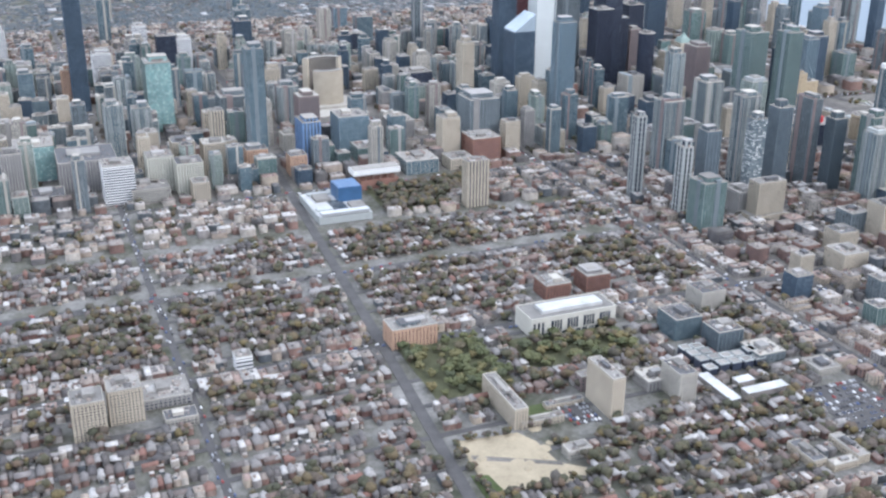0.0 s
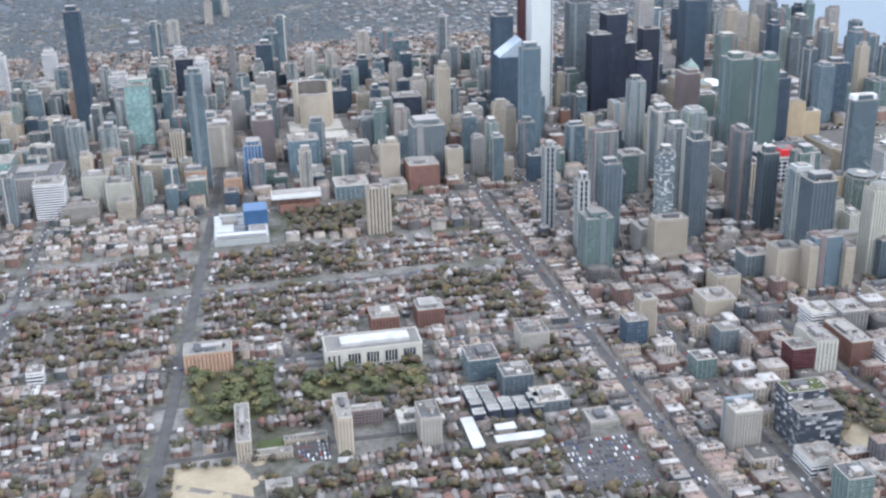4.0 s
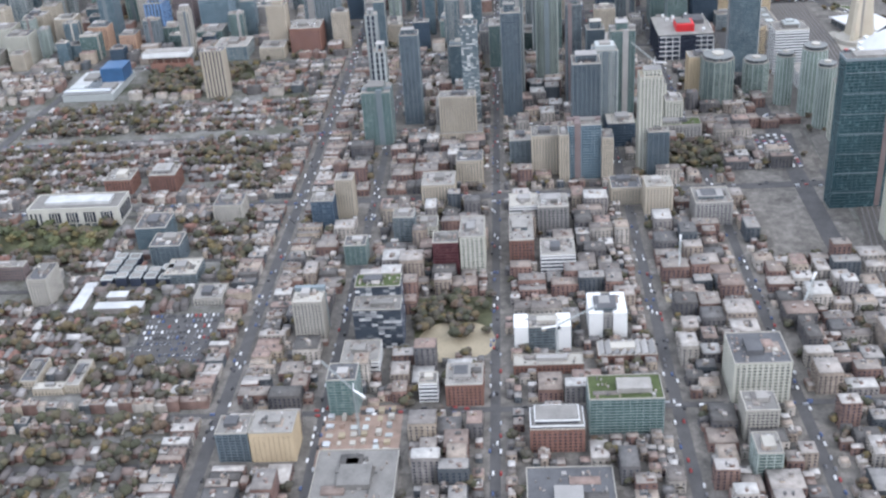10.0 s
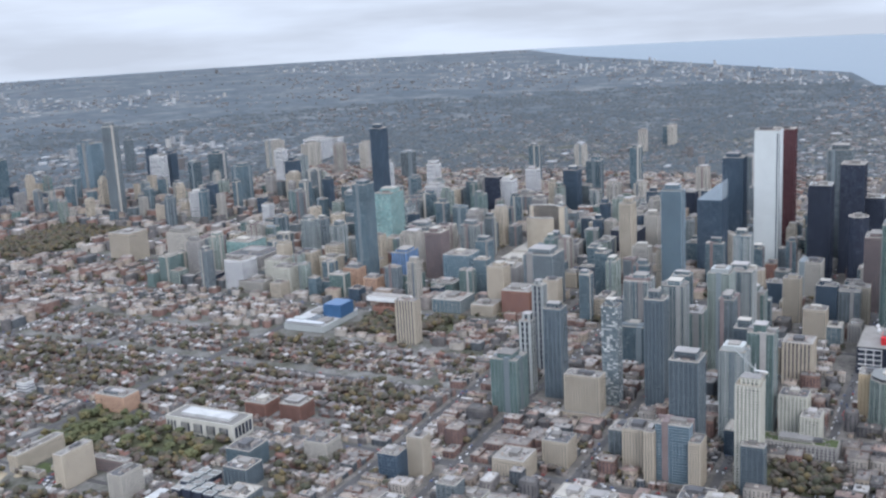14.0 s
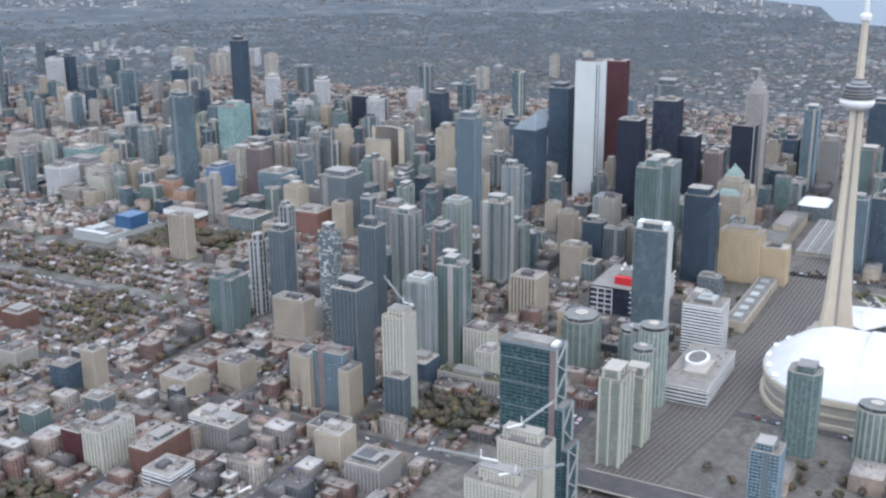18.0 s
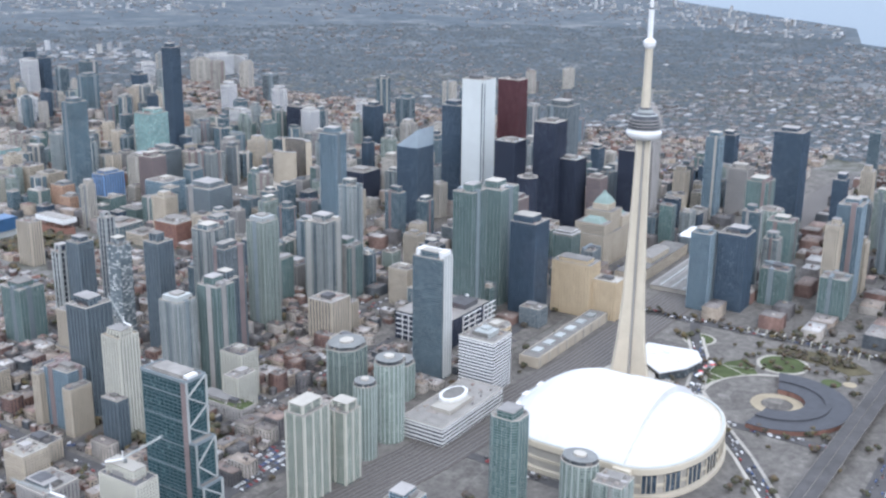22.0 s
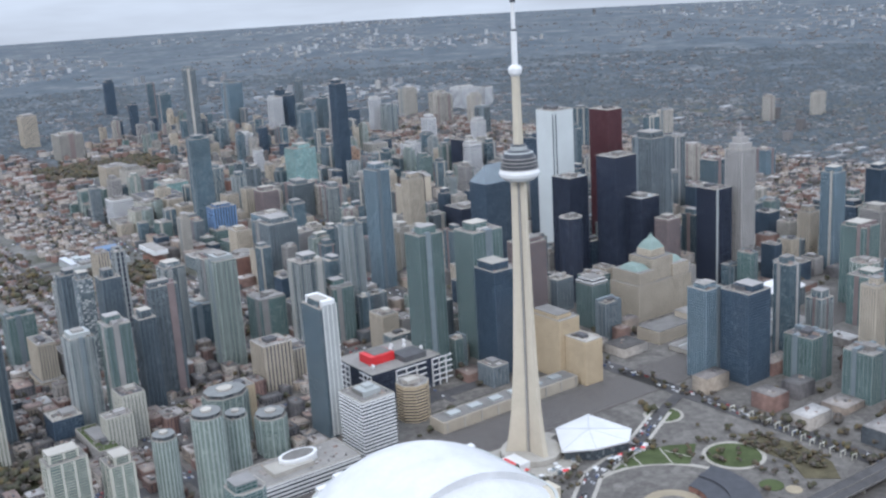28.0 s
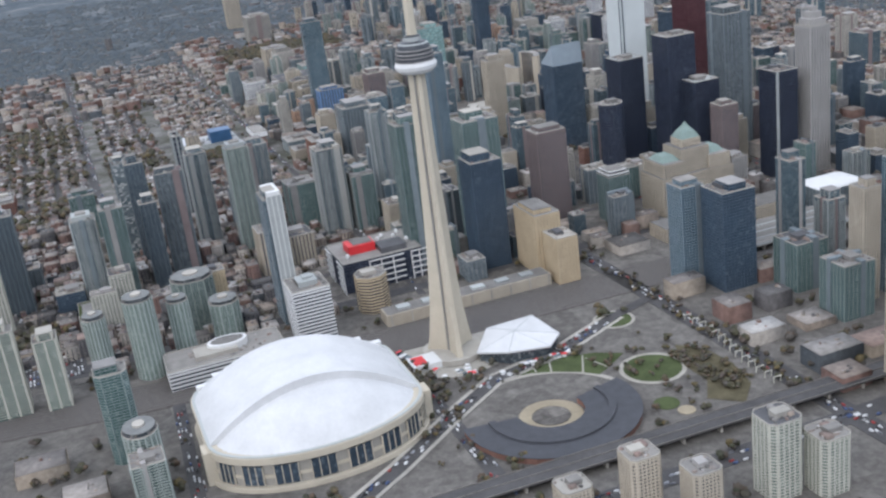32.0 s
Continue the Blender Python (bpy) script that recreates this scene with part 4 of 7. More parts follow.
block("apartment_tower", 1840, 1475, 35, 35, 75, "concrete", "pale concrete apartment tower with flat roof", "tower")
block("apartment_tower", 2396, 1300, 52, 24, 76, "concrete", "pale concrete apartment slab far across the city", "tower")
block("office_tower", 628, 679, 40, 44, 227, "navy", "tall dark blue glass office tower with flat roof", "tower")
block("office_building", -80, 437, 46, 46, 44, "ribbed", "beige ribbed concrete office building with flat roof", "building")
block("condo_tower", 427, -71, 44, 44, 60, "green", "green glass with grey-green bands condominium tower with flat roof", "tower")
block("condo_tower", 331, 23, 32, 32, 126, "blue", "tall light blue glass condominium tower with flat roof", "tower")
block("condo_tower", 363, -19, 45, 45, 125, "navy", "tall dark blue glass condominium tower with flat roof", "tower")
block("condo_tower", 665, -8, 46, 46, 77, "green", "green glass with grey-green bands condominium tower with flat roof", "tower")
block("office_tower", 944, 65, 57, 57, 192, "navy", "tall dark blue glass office tower with flat roof", "tower")
block("office_tower", 961, 169, 43, 43, 99, "stone", "grey stone office tower with flat roof", "tower")
block("condo_tower", 503, -159, 37, 37, 163, "blue", "tall light blue glass condominium tower with flat roof", "tower")
block("condo_tower", 415, -166, 41, 41, 65, "green", "green glass with grey-green bands condominium tower with flat roof", "tower")
block("office_building", 54, 521, 35, 35, 87, "green", "green glass with grey-green bands office building with flat roof", "building")
block("condo_building", -494, 553, 36, 36, 56, "beige", "beige concrete condominium building with flat roof", "building")
block("condo_tower", -717, 155, 24, 46, 129, "raw", "unfinished cream concrete tower with open window holes", "tower")
block("condo_tower", -786, 148, 26, 54, 126, "raw", "unfinished cream concrete tower with bare top floors", "tower")
block("condo_tower", -563, -27, 27, 27, 94, "blue", "slim light blue glass condominium tower with flat roof", "tower")
block("office_building", -649, 586, 34, 34, 30, "white", "white with dark window stripes office building with flat roof", "building")
block("office_building", -593, 457, 37, 37, 23, "beige", "low beige concrete office building with flat roof", "building")
block("office_building", -669, 706, 31, 31, 15, "whitegrid", "low white concrete grid office building with flat roof", "building")
block("office_building", -653, 361, 43, 43, 29, "stone", "low grey stone office building with flat roof", "building")
block("office_building", -572, 693, 42, 42, 28, "beige", "low beige concrete office building with flat roof", "building")
block("office_building", 129, 1746, 52, 52, 18, "dark", "low black steel and glass office building with flat roof", "building")
block("office_building", 212, 1676, 97, 97, 54, "stone", "grey stone office building with flat roof", "building")
block("office_building", 99, 1586, 62, 62, 23, "concrete", "low pale concrete office building with flat roof", "building")
block("apartment_tower", 109, 1517, 44, 44, 55, "whitegrid", "white concrete grid apartment tower with flat roof", "tower")
block("office_building", 185, 1171, 49, 49, 26, "green", "low green glass with grey-green bands office building with flat roof", "building")
block("office_building", 139, 1319, 31, 31, 37, "orange", "orange brick office building with flat roof", "building")
block("office_building", -621, 1713, 35, 35, 40, "beige", "beige concrete office building with flat roof", "building")
block("apartment_building", -644, 1752, 33, 33, 44, "beige", "beige concrete apartment building with flat roof", "building")
block("office_building", -560, 1572, 19, 19, 19, "white", "low white with dark window stripes office building with flat roof", "building")
block("office_building", -768, 1144, 31, 31, 12, "stone", "low grey stone office building with flat roof", "building")
block("condo_building", -714, 1010, 34, 36, 26, "slate", "dark framed glass apartment block with pale parapets", "building")
block("office_building", -1005, 381, 50, 50, 43, "whitegrid", "white concrete grid office building with flat roof", "building")
block("office_building", -1130, 738, 70, 70, 8, "stone", "low grey stone office building with flat roof", "building")
block("office_building", -949, 752, 37, 37, 15, "white", "low white with dark window stripes office building with flat roof", "building")
block("condo_building", -1020, 759, 27, 27, 39, "green", "green glass with grey-green bands condominium building with flat roof", "building")
block("condo_building", -1159, 558, 71, 71, 8, "whitegrid", "low white concrete grid condominium building with flat roof", "building")
block("office_building", -1070, 392, 28, 28, 32, "concrete", "pale concrete office building with flat roof", "building")
block("office_building", -1007, 682, 17, 17, 21, "white", "low white with dark window stripes office building with flat roof", "building")
block("office_building", -1006, 648, 34, 34, 23, "brick", "low red brick office building with flat roof", "building")
block("office_building", -810, 938, 32, 32, 8, "concrete", "low pale concrete office building with flat roof", "building")
block("condo_building", -757, 982, 38, 38, 12, "grey", "low grey glass with grey bands condominium building with flat roof", "building")

part("corner_slit", Shape().box(-20.6, -18.6, -25.9, -25, 4, 286, True), G_NAVY, WHITE_TOWER, "dark upright window slit")
part("corner_slit", Shape().box(-23.9, -23, -22.4, -20.4, 4, 286, True), G_NAVY, WHITE_TOWER, "dark upright window slit")
part("edge_strip", Shape().box(-19.8, -15.5, -22.8, -21.6, 3, 169, True), pale_band, BROWN_TOWER, "pale upright strip at the corner")

# towers and blocks along the flight, one by one
block("office_tower", 440, 402, 38, 38, 144, "dark", "round-cornered black glass office tower", "tower", round_k=20)
block("office_tower", 304, 356, 48, 36, 138, "mauve", "brown stone office tower with flat roof", "tower")
block("office_building", 373, 284, 34, 36, 70, "green", "stepped dark green glass office building", "building", cap=terrace_cap)
block("office_building", -362, 790, 41, 41, 80, "green", "square teal glass office building with flat roof", "building")
block("condo_tower", -292, 744, 27, 27, 138, "slate", "slim dark grey condominium tower with balcony bands", "tower")
block("condo_tower", -292, 789, 20, 18, 115, "panel", "slim tower with white and black upright panels", "tower")
block("condo_tower", -187, 811, 18, 18, 141, "panel", "tall tower of stacked white and black panels", "tower")
block("hotel_building", -362, 674, 26, 52, 66, "beige", "broad beige concrete hotel with flat roof", "building", podium=12)
block("condo_tower", -184, 592, 31, 34, 157, "balcony", "tall blue-grey glass tower with white top and edge", "tower")
block("condo_tower", -295, 655, 22, 24, 150, "checkbal", "tall slim tower with pale scattered balconies", "tower")
GREEN_TOWER = block("condo_tower", -476, 498, 38, 36, 146, "slate", "tall dark green-grey glass condominium tower", "tower")
block("condo_tower", -500, 417, 29, 29, 131, "whitegrid", "pale concrete tower with bare brown top floor", "tower", roof=soil)
block("condo_building", -522, 408, 16, 27, 62, "slate", "dark glass lower wing beside a pale tower", "building")
block("condo_building", -515, 503, 26, 42, 75, "blue", "glass block in a pale beige frame", "building")
block("condo_building", -522, 474, 30, 14, 60, "beige", "beige gridded wing of a framed glass block", "building")
block("condo_building", -522, 530, 30, 12, 66, "beige", "beige gridded wing of a framed glass block", "building")
block("condo_tower", -367, 464, 32, 33, 126, "balcony", "tall pale glass tower with white roof band", "tower", cap=white_cap)
block("condo_tower", -327, 436, 32, 34, 141, "green", "tall dark green glass condominium tower", "tower")
block("condo_tower", -277, 594, 28, 28, 160, "slate", "tall dark grey glass condominium tower", "tower")
block("condo_tower", -128, 536, 33, 33, 166, "greenbal", "tall pale green glass tower with balconies", "tower", cap=white_cap)
block("condo_tower", -236, 500, 40, 22, 158, "grey", "tall flat grey glass tower with balcony rows", "tower")
block("condo_tower", -275, 470, 24, 26, 128, "slate", "dark grey glass tower with balcony rows", "tower")
block("condo_tower", -485, 152, 40, 26, 103, "rib", "green glass tower with pale upright ribs", "tower")
block("condo_tower", -434, 147, 26, 30, 85, "rib", "green glass tower with pale upright ribs", "tower")
block("condo_tower", -378, 158, 26, 26, 89, "greenbal", "round green glass tower with flat disc roof", "tower", round_k=20, cap=disc_cap)
block("condo_tower", -326, 162, 35, 35, 98, "greenbal", "broad round green glass tower with disc roof", "tower", round_k=20, cap=disc_cap)
block("condo_building", -280, 191, 26, 26, 74, "greenbal", "rounded green glass condominium building", "building", round_k=16, cap=disc_cap)
block("condo_building", -223, 220, 36, 36, 48, "greenbal", "octagonal pale green glass condominium building", "building", corner=10, cap=disc_cap)
block("condo_building", -251, 284, 54, 46, 66, "greenbal", "broad octagonal pale green condominium building", "building", corner=14, cap=disc_cap)
block("office_building", -335, 392, 30, 36, 62, "whitegrid", "stepped white concrete grid apartment building", "building")
block("office_building", -362, 366, 34, 24, 46, "whitegrid", "lower white concrete grid wing", "building")
block("office_building", -386, 376, 26, 92, 18, "stone", "long low grey building with green roof", "building", roof=grass_mat)
block("condo_tower", -371, -25, 32, 34, 99, "green", "green glass tower with chamfered corners", "tower", corner=6)
block("condo_building", -356, -100, 34, 40, 62, "greenbal", "rounded glass building with white roof terraces", "building", round_k=18, cap=disc_cap)
block("office_building", -221, 309, 30, 30, 62, "tan", "tan stone building with small windows", "building")
block("condo_building", -882, 738, 26, 46, 56, "checker", "dark apartment block with scattered white panels", "building", roof=grass_mat)
block("condo_building", -909, 737, 27, 48, 45, "checker", "lower dark apartment block with scattered white panels", "building")
block("office_building", -748, 645, 52, 27, 46, "whitegrid", "white framed slab with tall dark window bays", "building")
block("office_building", -762, 675, 27, 28, 41, "bronze", "dark red-brown office building with upright ribs", "building")
block("office_building", -728, 590, 66, 27, 33, "brick", "long red brick office slab with flat roof", "building")
SLAB_A = block("office_building", -921, 573, 24, 56, 26, "grey", "grey glass slab between white end walls", "building")
SLAB_B = block("office_building", -893, 507, 40, 36, 27, "stone", "grey block between white end walls", "building")
block("office_building", -1080, 566, 26, 46, 24, "brick", "red brick building under white penthouse floors", "building", cap=terrace_cap)
block("office_building", -1052, 505, 36, 64, 37, "green", "dark green glass office building with planted roof", "building", roof=grass_mat)
block("office_building", -1082, 813, 32, 38, 31, "tan", "plain tan concrete block with flat roof", "building")
block("office_building", -1084, 848, 26, 28, 30, "slate", "dark grey office block with flat roof", "building")
block("office_building", -890, 810, 30, 30, 46, "concrete", "pale concrete office building with brick base", "building")
block("shop_building", -966, 569, 18, 66, 10, "brick", "long low red brick works with flat roof", "building")
SHED = block("works_shed", -947, 492, 24, 56, 8, "brick", "low brick works under a ridged roof", "building")
for slab, w, d, h, spots in ((SLAB_A, 24, 56, 26, (-21, 21)), (SLAB_B, 40, 36, 27, (-12, 12))):
    for yy in spots:
        part("end_wall", Shape().box(-w / 2 - 1.2, w / 2, yy - 7, yy + 7, 0, h + 1.5, True), white_paint, slab, "plain white wall panel")
for i in range(8):
    part("roof_ridge", Shape().loft([[(-12, -27 + i * 7, 8.5), (12, -27 + i * 7, 8.5), (12, -21 + i * 7, 8.5), (-12, -21 + i * 7, 8.5)], [(-12, -26.6 + i * 7, 11.5), (12, -26.6 + i * 7, 11.5), (12, -25.8 + i * 7, 11.5), (-12, -25.8 + i * 7, 11.5)]]), grey_stone, SHED)
part("cap_screen", Shape().box(-9, 9, -9, 9, 146.4, 156), white_paint, GREEN_TOWER, "white box over dark plant room")
part("cap_plant", Shape().box(-11, 11, -11, 11, 146.4, 151), dark_metal, GREEN_TOWER)

# ---- landmarks ----
def lathe(profile, k=32, cx=0.0, cy=0.0):
    """A turned shape from radius and height pairs."""
    return Shape().loft([[(cx + r * math.cos(2 * math.pi * i / k), cy + r * math.sin(2 * math.pi * i / k), z) for i in range(k)] for r, z in profile], True, True)


def observation_tower():
    t = thing("observation_tower", 0, 0, 0, 14.5, "very tall tapering pale concrete tower with round pod and white mast", "tower")
    prof = [(0, 31, 7.5), (25, 25.5, 6.6), (60, 20.5, 5.8), (120, 16, 5.0), (200, 12.6, 4.4), (270, 10.6, 4.0), (332, 9.6, 3.8)]
    for a in (25.5, 145.5, 265.5):
        c, s = math.cos(radians(a)), math.sin(radians(a))
        rings = []
        for z, r, w in prof:
            q = [(2, -w * 0.8), (r, -w * 0.45), (r, w * 0.45), (2, w * 0.8)]
            rings.append([(x * c - y * s, x * s + y * c, z) for x, y in q])
        part("concrete_leg", Shape().loft(rings, True, False), tower_concrete, t)
    part("core", Shape().loft([[(x, y, z) for x, y in circle(w * 1.25, 6, turn=radians(25.5))] for z, r, w in prof]), concrete, t)
    part("elevator_shaft", Shape().beam((-6.6, -4.0, 0), (-4.2, -2.6, 330), 1.0), grey_stone, t, "grey lift shaft")
    part("radome", lathe([(9, 327), (17, 329), (21.5, 333), (22.5, 337), (21, 340.5), (18, 341)]), white_paint, t, "white rounded ring under the pod")
    pod = part("pod", lathe([(18, 341), (20.2, 341.6), (20.4, 345), (19.6, 345.4), (19.6, 349), (19, 349.4), (19, 353), (17.5, 354), (16.5, 358), (12, 361), (8.5, 362), (8.5, 367), (5, 368)]), dark_metal, t, "dark glazed round pod of several decks")
    for r, z in ((20.9, 341.6), (20.4, 345.6), (20.0, 349.4), (19.4, 353.2)):
        part("deck_ring", lathe([(r - 2, z - 0.6), (r, z - 0.6), (r, z + 0.6), (r - 2, z + 0.6)]), grey_stone, pod)
    part("pod_roof", lathe([(17.4, 354.2), (15.6, 359), (9.5, 361.6), (9.0, 365.8), (5, 366.5)]), pale_band, t, "stepped silver roof of the pod")
    part("upper_shaft", Shape().loft([[(x, y, z) for x, y in circle(r, 6)] for z, r in ((362, 6.0), (400, 5.2), (445, 4.6))]), tower_concrete, t)
    part("sky_deck", lathe([(4.6, 441), (7.2, 444), (7.6, 449), (6, 452), (3.4, 453)], 20), white_paint, t)
    part("mast", lathe([(3.3, 452), (3.3, 488), (2.3, 489), (2.3, 519), (1.5, 520), (1.3, 538), (0.7, 540), (0.4, 553)], 12), white_paint, t, "white stepped antenna mast")
    for z in (489, 520):
        part("mast_band", lathe([(3.0, z - 2), (3.0, z + 1.5)], 12), dark_metal, t)
    part("base_building", Shape().prism(circle(36, 18), 0, 7), concrete, t)
    part("entrance_hall", Shape().box(-58, -24, -26, 2, 0, 8), white_paint, t)
    part("entrance_roof", Shape().box(-54, -40, -22, -2, 8, 9), red_paint, t, "red roof panel over the entrance")
    TAKEN.append((0, 0, 40, 40))


def stadium():
    cu, cv = -190, -68
    x, y = to_xy(cu, cv)
    t = thing("domed_stadium", x, y, 0, 14.5, "large stadium with closed white arched roof and pale concrete walls", "stadium")
    half, front, back = 108, -52, 44
    out = [(half * math.cos(a), front + 66 * math.sin(a)) for a in [math.pi + math.pi * i / 28 for i in range(29)]]
    out += [(half * math.cos(a), back + 74 * math.sin(a)) for a in [math.pi * i / 28 for i in range(29)]]
    part("wall", Shape().prism(out, 0, 33, False), concrete, t)
    for z0, z1, g, nm in ((0, 5, 5, "plinth"), (14, 17, 1.5, "string_course"), (29, 36, 3, "cornice")):
        part(nm, Shape().prism(grown(out, g), z0, z1, True, True), tower_concrete, t)
    for i in range(3, 27, 3):
        (ax, ay), (bx, by) = out[i], out[i + 2]
        d = Vector((bx - ax, by - ay)).normalized()
        o = Vector((d.y, -d.x))
        p, q = Vector((ax, ay)), Vector((bx, by))
        part("window_bay", Shape().prism([tuple(p + o * 2.2), tuple(q + o * 2.2), tuple(q - o), tuple(p - o)][::1], 7, 27, True, True), G_NAVY, t)
        for e in (0.0, 0.33, 0.66, 1.0):
            c = p.lerp(q, e)
            part("mullion", Shape().prism([tuple(c + o * 2.9 - d * 0.4), tuple(c + o * 2.9 + d * 0.4), tuple(c + o + d * 0.4), tuple(c + o - d * 0.4)], 7, 27), tower_concrete, t)

    def shell(name, z_of, us, vs, label=""):
        sh = Shape()
        for py in vs:
            sh.v += [(px, py, z_of(px, py)) for px in us]
        k = len(us)
        for j in range(len(vs) - 1):
            sh.f += [(j * k + i, j * k + i + 1, j * k + k + i + 1, j * k + k + i) for i in range(k - 1) if max(sh.v[q][2] for q in (j * k + i, j * k + i + 1, j * k + k + i + 1, j * k + k + i)) > 35.6]
        m = sh.mesh(name)
        m.polygons.foreach_set("use_smooth", [True] * len(m.polygons))
        part(name, m, white_roof, t, label)
    us = [-108 + 216 * i / 64 for i in range(65)]
    arch = lambda px, top: 36 + top * max(1 - abs(px / 108) ** 2.0, 0)
    # middle vault in two panels, the second a little lower
    shell("roof_vault", lambda px, py: arch(px, 44), us, [front - 2 + i * 6 for i in range(10)], "high white arched roof panel")
    shell("rear_vault", lambda px, py: arch(px, 41.5), us, [front + 52 + i * 6 for i in range(9)], "second white arched roof panel")
    shell("rear_shell", lambda px, py: max(35.5, 36 + 40 * (1 - (px / 107) ** 2 - (max(py - back, 0) / 73) ** 2)), us, [back + i * 73 / 24 for i in range(25)], "white quarter dome at the back")
    shell("front_shell", lambda px, py: max(35.5, 36 + 36 * (1 - (px / 100) ** 2 - (min(py - front, 0) / 62) ** 2)), us, [front - 62 + i * 62 / 24 for i in range(25)], "smooth white lower front dome")
    for yy, top, nm in ((front - 2, 44, "arch_rib"), (front + 52, 42.4, "arch_rib")):
        m = Shape()
        for i in range(40):
            a, b = -108 + 5.4 * i, -108 + 5.4 * (i + 1)
            za, zb = arch(a, top), arch(b, top)
            m.loft([[(a, yy - 0.8, za - 8), (b, yy - 0.8, zb - 8), (b, yy + 1.5, zb - 8), (a, yy + 1.5, za - 8)], [(a, yy - 0.8, za + 0.25), (b, yy - 0.8, zb + 0.25), (b, yy + 1.5, zb + 0.25), (a, yy + 1.5, za + 0.25)]])
        part(nm, m, white_roof, t, "white edge rib of the roof panel")
    part("rim_gutter", Shape().loft([[(px, py, z) for px, py in grown(out, g)] for g, z in ((1.5, 36), (1.5, 37.2), (-1.5, 37.2), (-1.5, 36))], False), pale_band, t)
    for i in range(32, 54, 3):
        px, py = out[i]
        part("roof_house", Shape().box(px * 0.97 - 6, px * 0.97 + 6, py * 0.97 - 4, py * 0.97 + 4, 36, 41), white_paint, t)
    for sx in (-1, 1):
        part("corner_tower", Shape().box(sx * 107 - 9, sx * 107 + 9, front - 14, front + 6, 0, 35), tower_concrete, t)
    TAKEN.append((cu, cv, 122, 122))


def roundhouse():
    cu, cv = 30, -193
    x, y = to_xy(cu, cv)
    t = thing("roundhouse", x, y, 0, 14.5, "low ring-shaped brick railway roundhouse with dark slate roof", "building")
    a0, a1, k = radians(172), radians(375), 32
    angs = [a0 + (a1 - a0) * i / k for i in range(k + 1)]
    for i in range(k):
        p = [(r * math.cos(a), r * math.sin(a)) for r, a in ((35, angs[i]), (90, angs[i]), (90, angs[i + 1]), (35, angs[i + 1]))]
        part("bay", Shape().prism(p, 0, 6.5), brick_red, t)
        q = [[(r * math.cos(a), r * math.sin(a), z) for r, a in ((34, angs[i]), (91, angs[i]), (91, angs[i + 1]), (34, angs[i + 1]))] for z in (6.5, 7.1)]
        part("roof_bay", Shape().loft(q, True, True), slate, t)
        q = [(r * math.cos(a), r * math.sin(a)) for r, a in ((58, angs[i]), (65, angs[i]), (65, angs[i + 1]), (58, angs[i + 1]))]
        part("clerestory", Shape().prism(q, 7.1, 9.2), slate, t)
    solid("turntable", lathe([(19, 0.1), (19, 0.5)], 32), paving, pose(x * S, y * S, 0.02), "round railway turntable of pale paving", "turntable")


def disc(name, u, v, r, z, mat, label, cat, a0=0.0, a1=6.2832, inner=0.0, k=40):
    x, y = to_xy(u, v)
    if inner:
        s = Shape()
        for i in range(k):
            p, q = a0 + (a1 - a0) * i / k, a0 + (a1 - a0) * (i + 1) / k
            s.prism([(inner * math.cos(p), inner * math.sin(p)), (r * math.cos(p), r * math.sin(p)), (r * math.cos(q), r * math.sin(q)), (inner * math.cos(q), inner * math.sin(q))], 0, z)
    else:
        s = Shape().prism(circle(r, k), 0, z)
    return solid(name, s, mat, pose(x * S, y * S, 0, 0, 0, 14.5), label, cat, "", "structure")


def sheet(name, pts, z, mat, label, cat):
    return solid(name, Shape().prism([to_xy(*p) for p in pts], -0.4, z), mat, None, label, cat, "", "structure")


observation_tower()
stadium()
roundhouse()
disc("path", 166, -161, 36, 0.42, pale_path, "pale path round the lawn", "path")
disc("lawn", 166, -161, 31, 0.5, grass_mat, "round green lawn in the park", "lawn")
disc("path", 193, -29, 25, 0.42, pale_path, "pale path round the small lawn", "path")
disc("lawn", 193, -29, 21, 0.5, grass_mat, "small round park lawn", "lawn")
disc("lawn", 138, -234, 13, 0.5, grass_mat, "small planted park bed", "lawn")
disc("lawn", 147, -256, 9, 0.5, soil, "small brown planted park bed", "lawn")
disc("path", 30, -193, 98, 0.38, pale_path, "curved pale park path", "path", radians(10), radians(172), 92)
disc("lawn", 30, -193, 33, 0.3, soil, "worn brown ring round the turntable", "lawn", 0.0, 6.2832, 20)
sheet("lawn", [(8, -100), (30, -95), (52, -98), (76, -110), (98, -126), (112, -142), (136, -128), (158, -112), (132, -93), (101, -84), (60, -82), (20, -86)], 0.5, grass_mat, "wedge-shaped lawn between curved park paths", "lawn")
sheet("lawn", [(196, -176), (214, -128), (236, -150), (240, -200), (230, -245), (203, -274), (176, -248), (198, -215)], 0.46, park_bed, "olive and brown planted bed in the park", "lawn")
for a, b, c, d in ((40, -97, 34, -84), (72, -108, 80, -86), (100, -128, 118, -92), (128, -132, 118, -100), (58, -99, 60, -84)):
    e = Vector((d - b, a - c)).normalized() * 0.9
    sheet("path", [(a - e.x, b - e.y), (a + e.x, b + e.y), (c + e.x, d + e.y), (c - e.x, d - e.y)][::-1], 0.62, pale_path, "narrow pale path across the lawn beds", "path")
for i in range(14):
    f = i / 13
    x, y = to_xy(262 - 9 * f + 4 * math.sin(f * 6), -80 - 178 * f)
    t = thing("pergola_frame", x, y, 0.3, 14.5, "pale concrete frame beside the street", "pergola", "street pergola")
    for sx in (-4, 4):
        part("post", Shape().box(sx - 0.5, sx + 0.5, -0.5, 0.5, 0, 6), cream, t)
    part("beam", Shape().box(-5, 5, -0.5, 0.5, 6, 7, True), cream, t)

